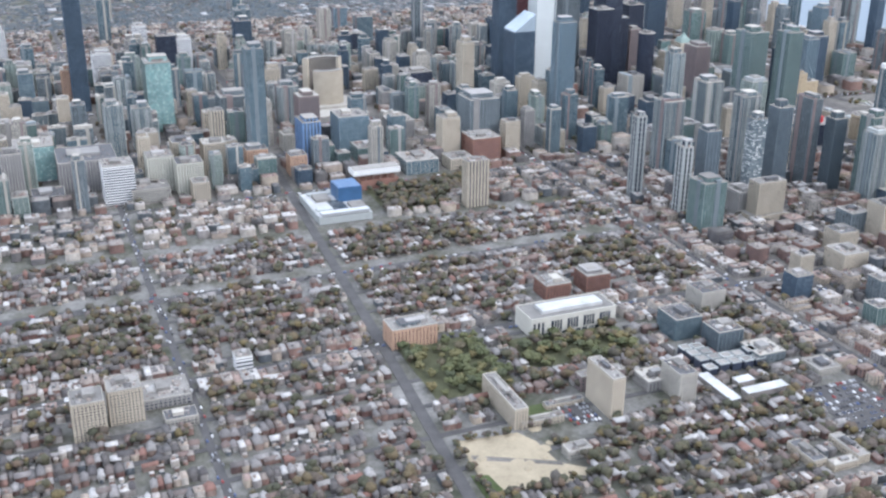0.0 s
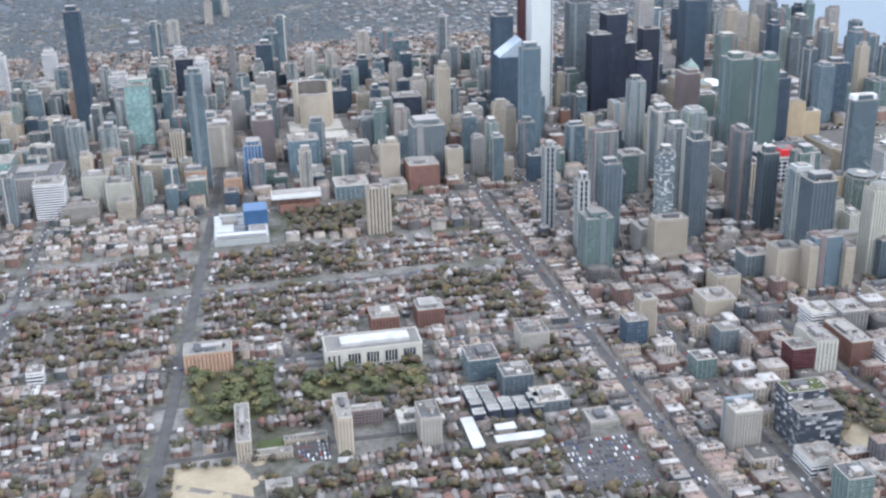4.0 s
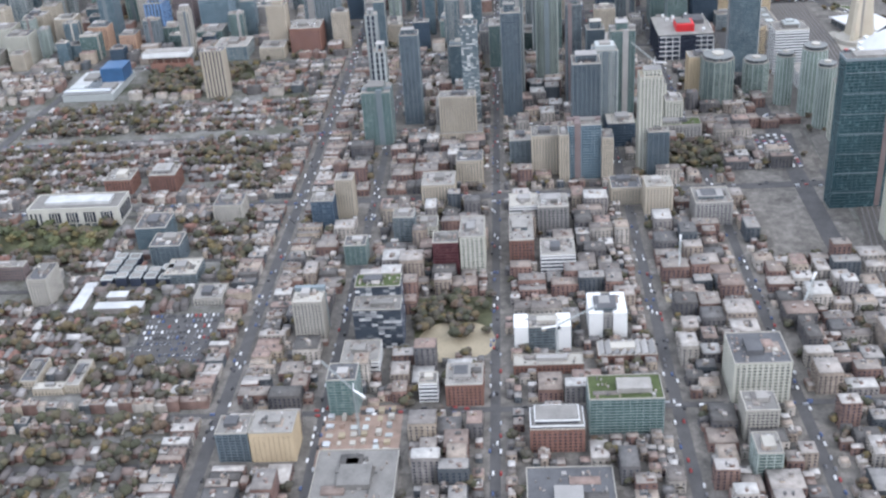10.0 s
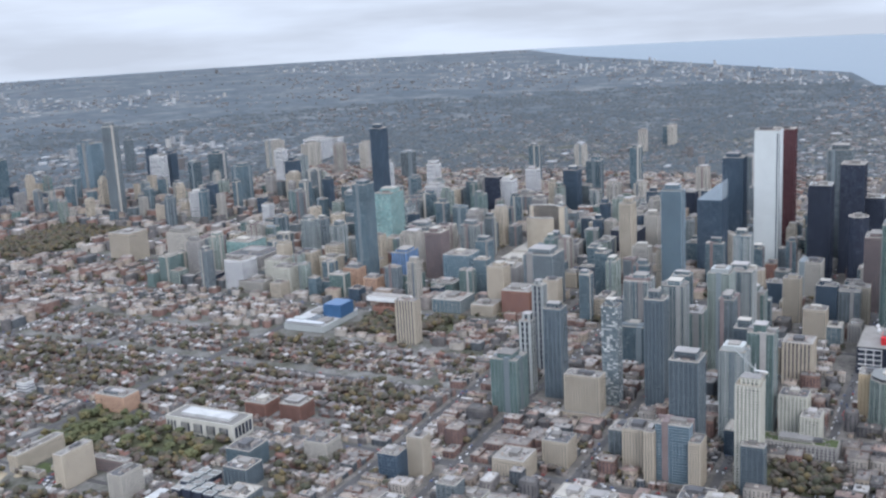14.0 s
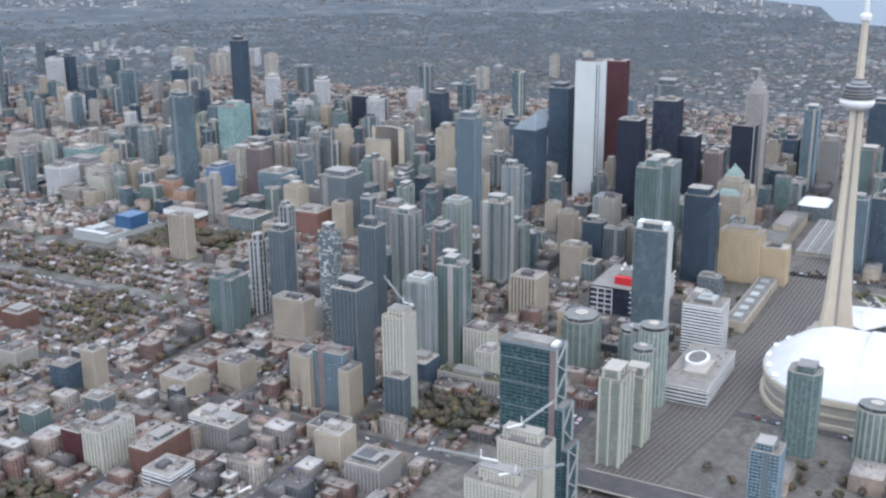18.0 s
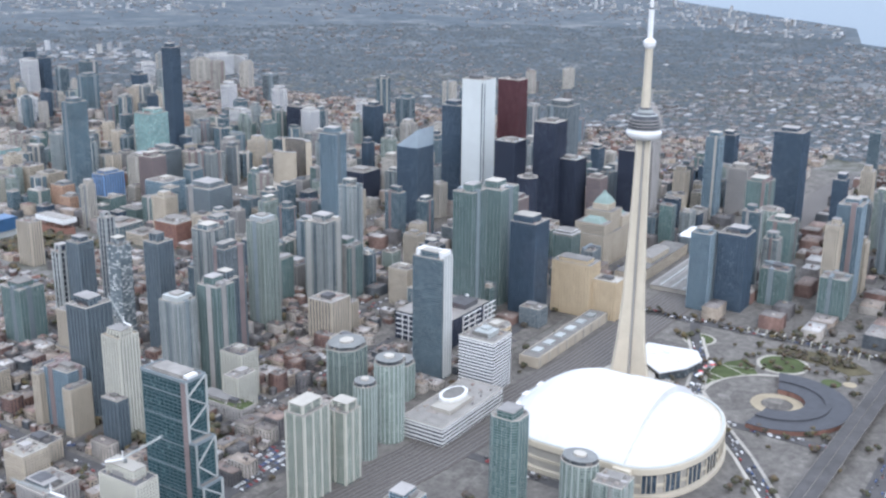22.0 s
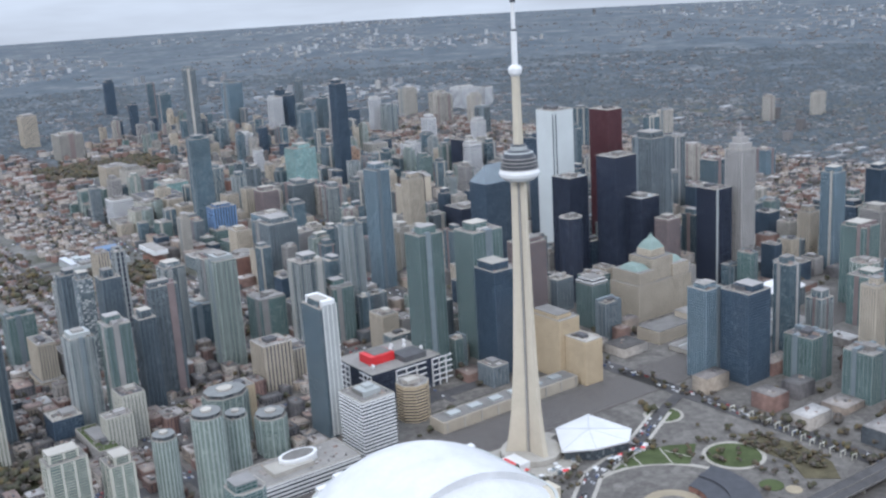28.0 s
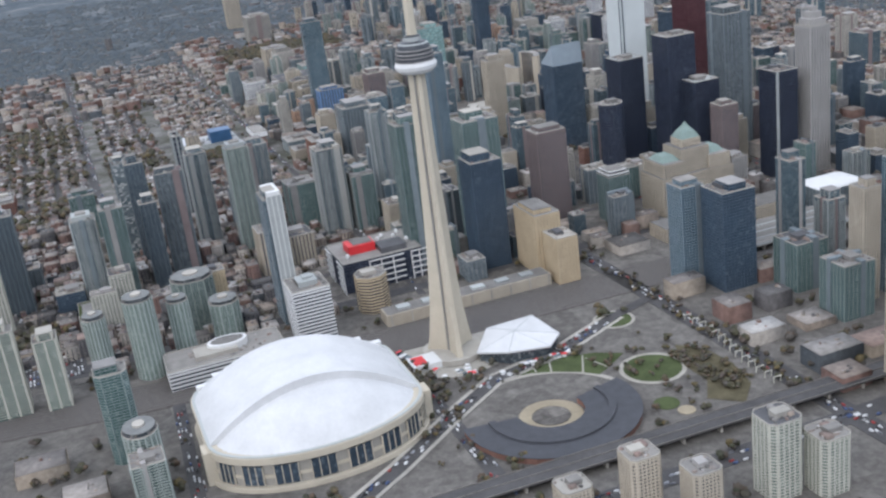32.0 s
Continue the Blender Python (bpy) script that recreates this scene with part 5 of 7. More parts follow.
# the aquarium under its folded white roof
x, y = to_xy(68, -26)
t = thing("aquarium", x, y, 0, 14.5, "low building under a folded white metal roof", "building")
out = [(-54, -12), (-26, -40), (22, -45), (42, -29), (41, 44), (-22, 34)]
part("wall", Shape().prism(grown(out, -3), 0, 11), G_GREY, t)
cen = (-2, -2, 21)
for i in range(6):
    a, b = out[i], out[(i + 1) % 6]
    za, zb = (12, 16)[i % 2], (12, 16)[(i + 1) % 2]
    s = Shape()
    s.v = [(*a, za), (*b, zb), cen, (*a, za - 2), (*b, zb - 2)]
    s.f = [(0, 1, 2), (3, 4, 1, 0)]
    part("roof_panel", s, white_roof, t)
    part("roof_seam", Shape().beam((*a, za - 0.15), (cen[0], cen[1], cen[2] - 0.15), 0.35), pale_band, t)
TAKEN.append((68, -26, 50, 45))

# broadcasting building: white grid, red boxes on the roof
x, y = to_xy(0, 300)
t = thing("broadcasting_centre", x, y, 0, 14.5, "large dark glass building with white grid frames and red rooftop box", "building")
facade(t, rect(112, 92), 0, 42, "dark")
for a, b, c, d in ((-57, -46, 14, 30), (40, -47, 18, 34), (-57, 10, 14, 34), (-20, -48, 50, 8)):
    for i in range(3):
        for j in range(5):
            f = Shape()
            w, h = d / 3 if c < 20 else c / 3, 8.0
            if c >= 20 or a > 0:
                x0 = a + i * w
                for bx in ((x0, x0 + 1.4, j * h, j * h + h), (x0, x0 + w, j * h + h - 1.4, j * h + h)):
                    f.box(bx[0], bx[1], b - 1.2, b + 0.6, bx[2], bx[3], True)
            else:
                y0 = b + i * w
                for bx in ((y0, y0 + 1.4, j * h, j * h + h), (y0, y0 + w, j * h + h - 1.4, j * h + h)):
                    f.box(a - 1.0, a + 0.8, bx[0], bx[1], bx[2], bx[3], True)
            part("frame", f, white_paint, t)
roof_of(t, rect(112, 92), 42, gravel_roof, False)
part("red_box", Shape().box(-38, 0, -16, 14, 42.3, 54), red_paint, t, "bright red rooftop studio box")
part("red_box_roof", Shape().box(-30, -2, -12, 13, 54, 55), gravel_roof, t)
part("grey_box", Shape().box(2, 38, -38, -6, 42.3, 50), dark_roof, t)
for px, py in ((12, 12), (20, 22), (34, 10), (46, -14), (44, 26), (-44, -30)):
    part("satellite_dish", lathe([(0.5, 42), (0.8, 45), (2.6, 46), (2.9, 48), (1.8, 50), (0.3, 50.6)], 12, px, py), white_paint, t)
TAKEN.append((0, 300, 62, 52))

# convention hall and the long office slab beside the stadium
x, y = to_xy(70, 130)
t = thing("convention_hall", x, y, 0, 14.5, "long low beige concrete hall beside the railway", "building")
part("wall", Shape().prism(rect(225, 30), 0, 15), beige, t)
part("roof", Shape().prism(rect(221, 26), 15, 15.6), gravel_roof, t)
for i in range(9):
    part("rib", Shape().box(-108 + i * 27, -106 + i * 27, -15.8, -15, 0, 15), concrete, t)
for i in range(6):
    part("skylight", Shape().box(-95 + i * 34, -78 + i * 34, -6, 6, 15.6, 18), pale_band, t)
TAKEN.append((70, 130, 116, 18))
block("office_building", -243, 125, 138, 58, 24, "white", "long low white-banded office building with rooftop hall", "building")
x, y = to_xy(-243, 125)
t = thing("rooftop_hall", x, y, 24.4, 14.5, "white-banded rooftop hall with rounded corners", "building")
part("wall", Shape().prism(circle(24, 12, 6, 4, ry=15), 0, 9), white_paint, t)
part("roof", Shape().prism(circle(20, 12, 6, 4, ry=11), 9, 9.6), gravel_roof, t)

# chateau hotel with green roofs
x, y = to_xy(488, 268)
t = thing("chateau_hotel", x, y, 0, 14.5, "broad stepped beige stone hotel with green copper roofs", "hotel")
for w, d, z0, z1, ox in ((120, 62, 0, 58, 0), (36, 58, 58, 78, -38), (36, 58, 58, 78, 38), (46, 50, 58, 94, 0), (30, 30, 94, 106, 0)):
    p = rect(w, d, ox)
    facade(t, p, z0, z1, "beige")
    if z1 < 100:
        part("roof", Shape().prism(grown(p, -0.5), z1, z1 + 0.5), gravel_roof, t)
part("copper_roof", Shape().loft([[(px, py, z) for px, py in rect(w, w)] for w, z in ((30, 106), (20, 115), (8, 122), (0.6, 129))]), copper, t, "steep green copper roof")
for sx in (-38, 38):
    part("copper_roof", Shape().loft([[(px, py, z) for px, py in rect(w, w * 1.4, sx)] for w, z in ((28, 78.5), (18, 86), (14, 86.5))]), copper, t)

# braced glass tower and its unfinished neighbours
x, y = to_xy(-630, 182)
t = thing("braced_tower", x, y, 0, 14.5, "tall dark teal glass slab with white diagonal bracing on its ends", "tower")
for w, d, oy, h in ((24, 58, 6, 186), (24, 8, -27.1, 126), (24, 6, -34.2, 84)):
    p = rect(w, d, 0, oy)
    facade(t, p, 0, h, "darkteal")
    part("roof", Shape().prism(grown(p, -0.6), h, h + 0.6), gravel_roof, t)
    part("parapet", Shape().loft([[(px, py, z) for px, py in grown(p, g)] for z, g in ((h - 1.6, 0.6), (h + 1.6, 0.6), (h + 1.6, -0.2), (h, -0.2))], False), grey_band, t)
for yy, z0, h in ((-23.6, 126, 186), (-31.7, 84, 126), (-37.8, 0, 84)):
    n = max(int((h - z0) // 15), 1)
    for i in range(n):
        za, zb = z0 + (h - z0) * i / n, z0 + (h - z0) * (i + 1) / n
        a, b = (-11.5, 11.5) if i % 2 else (11.5, -11.5)
        part("brace", Shape().beam((a, yy - 0.3, za), (b, yy - 0.3, zb), 0.7), pale_band, t)
    for sx in (-12, 12):
        part("brace", Shape().beam((sx, yy - 0.3, z0), (sx, yy - 0.3, h), 0.8), pale_band, t)
for i in range(7):
    part("sky_floor", Shape().box(-12.9, -12.2, -22, 34, 20 + i * 25, 21 + i * 25, True), grey_band, t)
part("mauve_strip", Shape().box(-13.1, -12.2, -23, -17, 2, 185, True), mauve, t, "mauve stone strip beside the corner")
part("machine_room", Shape().box(-9, 9, -14, 24, 186.6, 190), gravel_roof, t)
part("roof_unit", Shape().box(-7, 5, -21, -15, 186.6, 189.4), white_paint, t)
TAKEN.append((-630, 175, 18, 44))


def crane(u, v, z, mast, jib, turn, rise=0.0):
    x, y = to_xy(u, v)
    t = thing("tower_crane", x, y, z, turn, "white lattice tower crane over a building site", "crane")
    m = Shape()
    for sx in (-1, 1):
        for sy in (-1, 1):
            m.beam((sx, sy, -1), (sx, sy, mast), 0.16)
    for i in range(int(mast // 3)):
        m.beam((-1, -1, i * 3), (1, -1, i * 3 + 3), 0.1).beam((1, 1, i * 3), (-1, 1, i * 3 + 3), 0.1).beam((-1, 1, i * 3), (-1, -1, i * 3 + 3), 0.1).beam((1, -1, i * 3), (1, 1, i * 3 + 3), 0.1)
    part("mast", m, pale_band, t)
    j = Shape()
    e = Vector((jib, 0, mast + rise))
    for off in ((0, -0.9, 0), (0, 0.9, 0), (0, 0, 1.7)):
        o = Vector(off)
        j.beam(Vector((-1, 0, mast)) + o, e + o, 0.18)
    for i in range(int(jib // 4)):
        f, f2 = i * 4 / jib, (i * 4 + 4) / jib
        p, q = Vector((0, 0, mast)).lerp(e, f), Vector((0, 0, mast)).lerp(e, f2)
        j.beam(p + Vector((0, -0.9, 0)), q + Vector((0, 0, 1.7)), 0.2).beam(p + Vector((0, 0.9, 0)), q + Vector((0, 0, 1.7)), 0.2)
    part("jib", j, pale_band, t)
    part("counter_jib", Shape().box(-15, 1, -1, 1, mast, mast + 0.8, True), white_paint, t)
    part("counterweight", Shape().box(-15, -11, -1.4, 1.4, mast - 2.2, mast, True), concrete, t)
    part("cab", Shape().box(0.8, 3, -2.6, -0.8, mast - 2.4, mast, True), G_GREY, t)
    part("apex", Shape().beam((0, 0, mast), (0, 0, mast + 8), 0.4), white_paint, t)


crane(-717, 160, 129, 13, 34, -20, 15)
crane(-786, 166, 126, 14, 46, 110)
crane(-790, 132, 126, 11, 44, -30)
crane(-800, 420, 0, 46, 55, 185)
crane(-1065, 742, 0, 50, 45, 60, 10)
crane(-497, 412, 133, 12, 30, 95, 26)
crane(-960, 560, 0, 44, 40, 300, 14)
crane(-880, 300, 0, 40, 46, 170)

# gallery with blue metal block, table-top school on coloured legs
x, y = to_xy(-75, 1312)
t = thing("art_gallery", x, y, 0, 14.5, "low white-roofed art gallery with tall blue metal block", "building")
part("wall", Shape().prism(rect(122, 88), 0, 12), pale_band, t)
part("roof", Shape().prism(rect(119, 85), 12, 12.7), gallery_roof, t)
for i in range(7):
    part("skylight", Shape().box(-44 + i * 8, -39 + i * 8, -12, 12, 12.7, 14), G_GREY, t)
part("front_wing", Shape().box(-61, -47, -40, 40, 12.7, 18), steel, t)
for a, b, c, d, h in ((-40, -14, -40, -16, 17), (-36, -22, 14, 40, 16), (10, 40, 4, 30, 17.5), (44, 58, -20, 34, 15)):
    part("roof_room", Shape().box(a, b, c, d, 12.7, h), gravel_roof if h > 16.5 else pale_band, t)
part("blue_block", Shape().box(0, 46, -46, -6, 12.7, 36), titan_blue, t, "tall blue titanium-clad block")
part("blue_block_roof", Shape().box(1, 45, -45, -7, 36, 36.8), titan_blue, t)
TAKEN.append((-75, 1312, 72, 50))
x, y = to_xy(18, 1212)
t = thing("table_top_school", x, y, 0, 14.5, "white box raised high on thin coloured legs", "building")
part("raised_box", Shape().box(-15, 15, -43, 43, 27, 36, True), white_paint, t, "white speckled box on legs")
part("box_roof", Shape().box(-14, 14, -42, 42, 36, 36.6), gravel_roof, t)
for i in range(6):
    for sx in (-1, 1):
        part("leg", Shape().beam((sx * 9, -36 + i * 14, 0), (sx * 12, -33 + i * 13, 27), 0.7), rust, t)
part("brick_block", Shape().box(-14, 12, -40, 30, 0, 16), brick_red, t)
TAKEN.append((18, 1212, 18, 46))

# long white hall with tall window bays
x, y = to_xy(-593, 1163)
t = thing("white_hall", x, y, 0, 14.5, "long white concrete building with tall dark window bays", "building")
part("wall", Shape().prism(rect(46, 120), 0, 25), hall_white, t)
part("roof", Shape().prism(rect(43, 117), 25, 25.6), gravel_roof, t)
part("parapet", Shape().loft([[(px, py, z) for px, py in grown(rect(46, 120), g)] for z, g in ((23, 0.4), (26.5, 0.4), (26.5, -0.6), (25, -0.6))], False), hall_white, t)
for i, yc in enumerate((-44, -21, 2, 25)):
    part("window_bay", Shape().box(-23.6, -23, yc - 7.5, yc + 7.5, 6, 20, True), G_DARK, t)
    for e in (-3.7, 0, 3.7):
        part("mullion", Shape().box(-24.2, -23.5, yc + e - 0.5, yc + e + 0.5, 6, 20, True), hall_white, t)
for yc in (44, 50, 56):
    part("window_strip", Shape().box(-23.6, -23, yc - 1.2, yc + 1.2, 4, 20, True), G_DARK, t)
for i in range(5):
    part("side_window", Shape().box(-18 + i * 8, -13 + i * 8, -60.6, -60, 5, 21, True), G_DARK, t)
for i in range(12):
    part("shop_front", Shape().box(-23.8, -23.1, -57 + i * 9.5, -50 + i * 9.5, 0.5, 4, True), G_GREY, t)
part("machine_room", Shape().box(-12, 10, -46, 40, 25.6, 30), gallery_roof, t)
TAKEN.append((-593, 1163, 26, 64))
for u, v, w, d, h in ((-812, 1084, 64, 13, 7), (-832, 1036, 13, 54, 7), (-806, 1046, 12, 22, 6)):
    x, y = to_xy(u, v)
    t = thing("shed", x, y, 0, 14.5, "long low shed with bright white flat roof", "shed", "white-roofed sheds")
    part("wall", Shape().prism(rect(w, d), 0, h), shop_wall, t)
    part("roof", Shape().prism(rect(w + 1.4, d + 1.4), h, h + 0.7), gallery_roof, t)
    TAKEN.append((u, v, w / 2 + 2, d / 2 + 2))

# housing estate round its lawns: slabs, low links and a school
block("apartment_building", -760, 1328, 84, 15, 24, "beige", "long low beige apartment slab with flat roof", "building")
block("apartment_tower", -793, 1222, 54, 15, 48, "beige", "tall narrow beige apartment slab with blank end wall", "tower")
block("apartment_tower", -798, 1130, 38, 22, 34, "concrete", "beige concrete apartment tower with corner lift shaft", "tower")
block("apartment_building", -748, 1202, 14, 56, 18, "mauve", "brown brick apartment wing with flat roof", "building")
block("community_hall", -773, 1262, 9, 46, 5, "beige", "long low beige link building with flat roof", "building")
block("community_hall", -799, 1303, 11, 50, 7, "beige", "low flat-roofed hall beside a lawn", "building")
block("community_hall", -866, 1296, 16, 26, 9, "concrete", "pale low building beside the sandy lot", "building")
block("school_building", -958, 1082, 40, 16, 9, "beige", "low beige school wing with flat roof", "building")
block("school_building", -965, 1034, 44, 14, 9, "beige", "low beige school wing with flat roof", "building")
block("school_building", -984, 1058, 11, 30, 7, "beige", "low beige school link with flat roof", "building")
block("apartment_building", -566, 1365, 34, 58, 26, "orange", "orange brick apartment block with upright bays", "building")
sheet("lawn", [(-795, 1285), (-762, 1274), (-763, 1314), (-793, 1315)], 0.3, grass_mat, "green lawn between the apartment slabs", "lawn")
sheet("car_park", [(-822, 1240), (-772, 1236), (-770, 1276), (-800, 1276)], 0.24, asphalt, "small asphalt car park between the slabs", "car park")
TAKEN.append((-795, 1275, 34, 44))
TAKEN.append((-790, 1180, 30, 40))

# stacked rows of dark townhouses with pale parapets
for i in range(4):
    for j in range(5):
        u, v = -772 + i * 17, 1000 + j * 17
        if abs(u + 714) < 27 and abs(v - 1010) < 27 or abs(v - 1040) < 8 and u > -700:
            continue
        x, y = to_xy(u, v)
        t = thing("townhouse", x, y, 0, 14.5, "dark narrow townhouse with pale roof parapet", "house", "stacked townhouses")
        h = 9 + (i * 3 + j * 5) % 4
        part("wall", Shape().prism(rect(12, 13), 0, h), dark_band, t)
        part("roof", Shape().prism(rect(11, 12), h, h + 0.3), gravel_roof, t)
        part("parapet", Shape().loft([[(px, py, z) for px, py in grown(rect(12, 13), g)] for z, g in ((h - 0.6, 0.3), (h + 1, 0.3), (h + 1, -0.5), (h + 0.2, -0.5))], False), pale_band, t)
        TAKEN.append((u, v, 7, 7.5))
block("school_building", -596, 1668, 46, 52, 11, "stone", "low grey flat-roofed building with rooftop units", "building")
block("school_building", -655, 1660, 22, 34, 10, "concrete", "low pale flat-roofed building", "building")

# dark apartment block with scattered white panels, and a blue-finned tower
block("hospital_tower", 206, 1278, 54, 34, 80, "bluefin", "glass tower with bright blue and white vertical fins", "tower")

# two curved town hall towers round a square
x, y = to_xy(606, 1126)
t = thing("town_hall", x, y, 0, 14.5, "two curved pale concrete towers facing each other over a plaza", "building")
for nm, cx, r, a0, a1, hh in (("west_tower", 30, 58, 145, 218, 80), ("east_tower", -14, 62, -48, 46, 100)):
    k = 14
    angs = [radians(a0 + (a1 - a0) * i / k) for i in range(k + 1)]
    p = [(cx + r * math.cos(a), r * math.sin(a)) for a in angs] + [(cx + (r - 13) * math.cos(a), (r - 13) * math.sin(a)) for a in reversed(angs)]
    part(nm, Shape().prism(p, 0, hh), beige, t)
    w = Shape()
    for f in range(int(hh // 4)):
        q = [(cx + (r - 12.9) * math.cos(a), (r - 12.9) * math.sin(a)) for a in angs[1:-1]] + [(cx + (r - 13.6) * math.cos(a), (r - 13.6) * math.sin(a)) for a in reversed(angs[1:-1])]
        w.prism(q, f * 4 + 1.2, f * 4 + 3.4, True, True)
    tagged(part("window_band", w, G_DARK, t), kind="stuff")
    part("roof", Shape().prism(p, hh, hh + 0.6), gravel_roof, t)
part("council_dish", lathe([(14, 0), (19, 6), (22, 12), (18, 15), (4, 17)]), white_paint, t)
part("podium", Shape().box(-45, 45, -60, 60, 0, 5), concrete, t)
TAKEN.append((606, 1126, 60, 66))
sheet("plaza", [(500, 1060), (560, 1060), (560, 1190), (500, 1190)], 0.4, concrete, "wide pale paved square", "plaza")
# tower with a sloping glass top
x, y = to_xy(505, 698)
t = thing("office_tower", x, y, 0, 14.5, "dark blue glass tower with pale sloping glass top", "tower")
facade(t, rect(58, 50), 0, 158, "navy")
part("sloped_top", Shape().loft([[(-29, -25, 158), (29, -25, 158), (29, 25, 158), (-29, 25, 158)], [(-29, -25, 196), (29, -25, 196), (29, 22, 162), (-29, 22, 162)]]), facet, t, "pale sloping glass roof")
TAKEN.append((505, 698, 32, 28))

# railway station with its long train shed, and an arena
x, y = to_xy(488, 168)
t = thing("railway_station", x, y, 0, 14.5, "long low beige stone railway station with columns", "station")
facade(t, rect(226, 44), 0, 19, "beige")
part("roof", Shape().prism(rect(224, 42), 19, 19.6), gravel_roof, t)
part("great_hall", Shape().box(-40, 40, -14, 14, 19.6, 29), beige, t)
part("hall_roof", Shape().loft([[(-41, -15, 29), (41, -15, 29), (41, 15, 29), (-41, 15, 29)], [(-38, -3, 33), (38, -3, 33), (38, 3, 33), (-38, 3, 33)]]), gravel_roof, t)
for i in range(22):
    part("column", Shape().prism(circle(1.1, 8, -44 + i * 4.2, 23.4), 0, 15), beige, t)
TAKEN.append((488, 168, 116, 26))
x, y = to_xy(488, 84)
t = thing("train_shed", x, y, 0, 14.5, "wide flat train shed with rows of roof vents", "shed")
part("roof", Shape().prism(rect(236, 82), 7.4, 8.4, True, True), gravel_roof, t)
for i in range(12):
    part("vent_ridge", Shape().box(-114, 114, -39 + i * 6.8, -37.4 + i * 6.8, 8.4, 9.8), grey_stone if i % 3 else pale_band, t)
for i in range(9):
    part("pier", Shape().box(-116 + i * 29, -114 + i * 29, -40, 40, 0, 7.4), concrete, t)
TAKEN.append((488, 84, 120, 43))
x, y = to_xy(648, 142)
t = thing("arena", x, y, 0, 14.5, "broad arena with shallow white roof and glass front", "arena")
out = [(-38, -20), (-30, -28), (30, -28), (38, -20), (38, 20), (30, 28), (-30, 28), (-38, 20)]
facade(t, out, 0, 30, "grey")
part("roof", Shape().loft([[(px * k, py * k, z) for px, py in out] for k, z in ((1.03, 30), (0.9, 33), (0.55, 36), (0.3, 36.6))]), white_paint, t, "shallow white metal roof")
TAKEN.append((648, 142, 42, 32))

# sand lot, car park, works yard
sheet("sand_lot", [(-899, 1407), (-911, 1311), (-892, 1299), (-873, 1321), (-830, 1324), (-807, 1335), (-800, 1401)], 0.25, soil, "bare sandy building lot with wheel tracks", "lot")
sheet("lawn", [(-905, 1392), (-868, 1396), (-862, 1413), (-903, 1414)], 0.3, grass_mat, "rough grass at the edge of the lot", "lawn")
sheet("track", [(-880, 1318), (-872, 1318), (-830, 1398), (-838, 1399)], 0.3, paving, "worn wheel track across the lot", "track")
for i in range(14):
    r = random.Random(i + 40)
    x, y = to_xy(-895 + 90 * r.random(), 1310 + 90 * r.random())
    w, h = r.uniform(3, 9), r.uniform(0.5, 1.6)
    solid("sand_mound", Shape().loft([[(px * r.uniform(0.85, 1.15), py * r.uniform(0.85, 1.15), z) for px, py in circle(q, 12)] for q, z in ((w, 0), (w * 0.7, h * 0.6), (w * 0.3, h))]), soil, pose(x * S, y * S, 0.2 * S), "small mound of pale sand on the lot", "mound", "sand mounds")
sheet("car_park", [(-940, 918), (-845, 918), (-845, 998), (-940, 998)], 0.2, asphalt, "asphalt car park with rows of cars", "car park")
disc("works_yard", -914, 660, 40, 0.3, soil, "half-round brown works yard behind a wall", "yard")
sheet("building_site", [(-1110, 705), (-1020, 705), (-1020, 778), (-1110, 778)], 0.2, rust, "red-brown building site with open foundations", "site")
sheet("building_site", [(-850, 380), (-760, 380), (-760, 440), (-850, 440)], 0.2, soil, "pale building site with open foundations", "site")
sheet("car_park", [(-520, 215), (-400, 205), (-400, 300), (-520, 310)], 0.2, asphalt, "dark asphalt lot with parked vans", "car park")

# walls and columns of the open foundations
for bu, bv, nu, nv in ((-1105, 710, 7, 6), (-846, 384, 7, 5)):
    for i in range(nu):
        for j in range(nv):
            r = random.Random(i * 17 + j + nu)
            x, y = to_xy(bu + i * 12 + 5, bv + j * 11 + 5)
            solid("foundation_block", Shape().box(-r.uniform(1, 5), r.uniform(1, 5), -r.uniform(1, 4), r.uniform(1, 4), 0, r.uniform(0.6, 5)), r.choice([concrete, rust, soil, pale_band, steel]), pose(x * S, y * S, 0.2 * S, 0, 0, 14.5), "raw concrete block or stacked building material on site", "block", "building site blocks")

# railway
n = Nodes("ballast")
p = n.world_pos()
n.done(n.ramp(n.noise(p, 0.25, 6.0), [(0.3, (0.06, 0.052, 0.047)), (0.7, (0.13, 0.115, 0.105))]), 0.95, 0.0, n.noise(p, 2.0, 2.0), 0.1)
sleeper = plain("sleeper", (0.19, 0.178, 0.165), 0.9, vary=0.3, scale=0.3)
LINE = [(-1700, 300), (-900, 190), (-600, 140), (-350, 100), (0, 72), (300, 66), (1500, 40)]


def along(off, width, z, name, mat, label, cat):
    s = Shape()
    for (a, b), (c, d) in zip(LINE[:-1], LINE[1:]):
        s.prism([to_xy(a, b + off - width / 2), to_xy(c, d + off - width / 2), to_xy(c, d + off + width / 2), to_xy(a, b + off + width / 2)], -0.4, z)
    return solid(name, s, mat, None, label, cat, "", "structure")


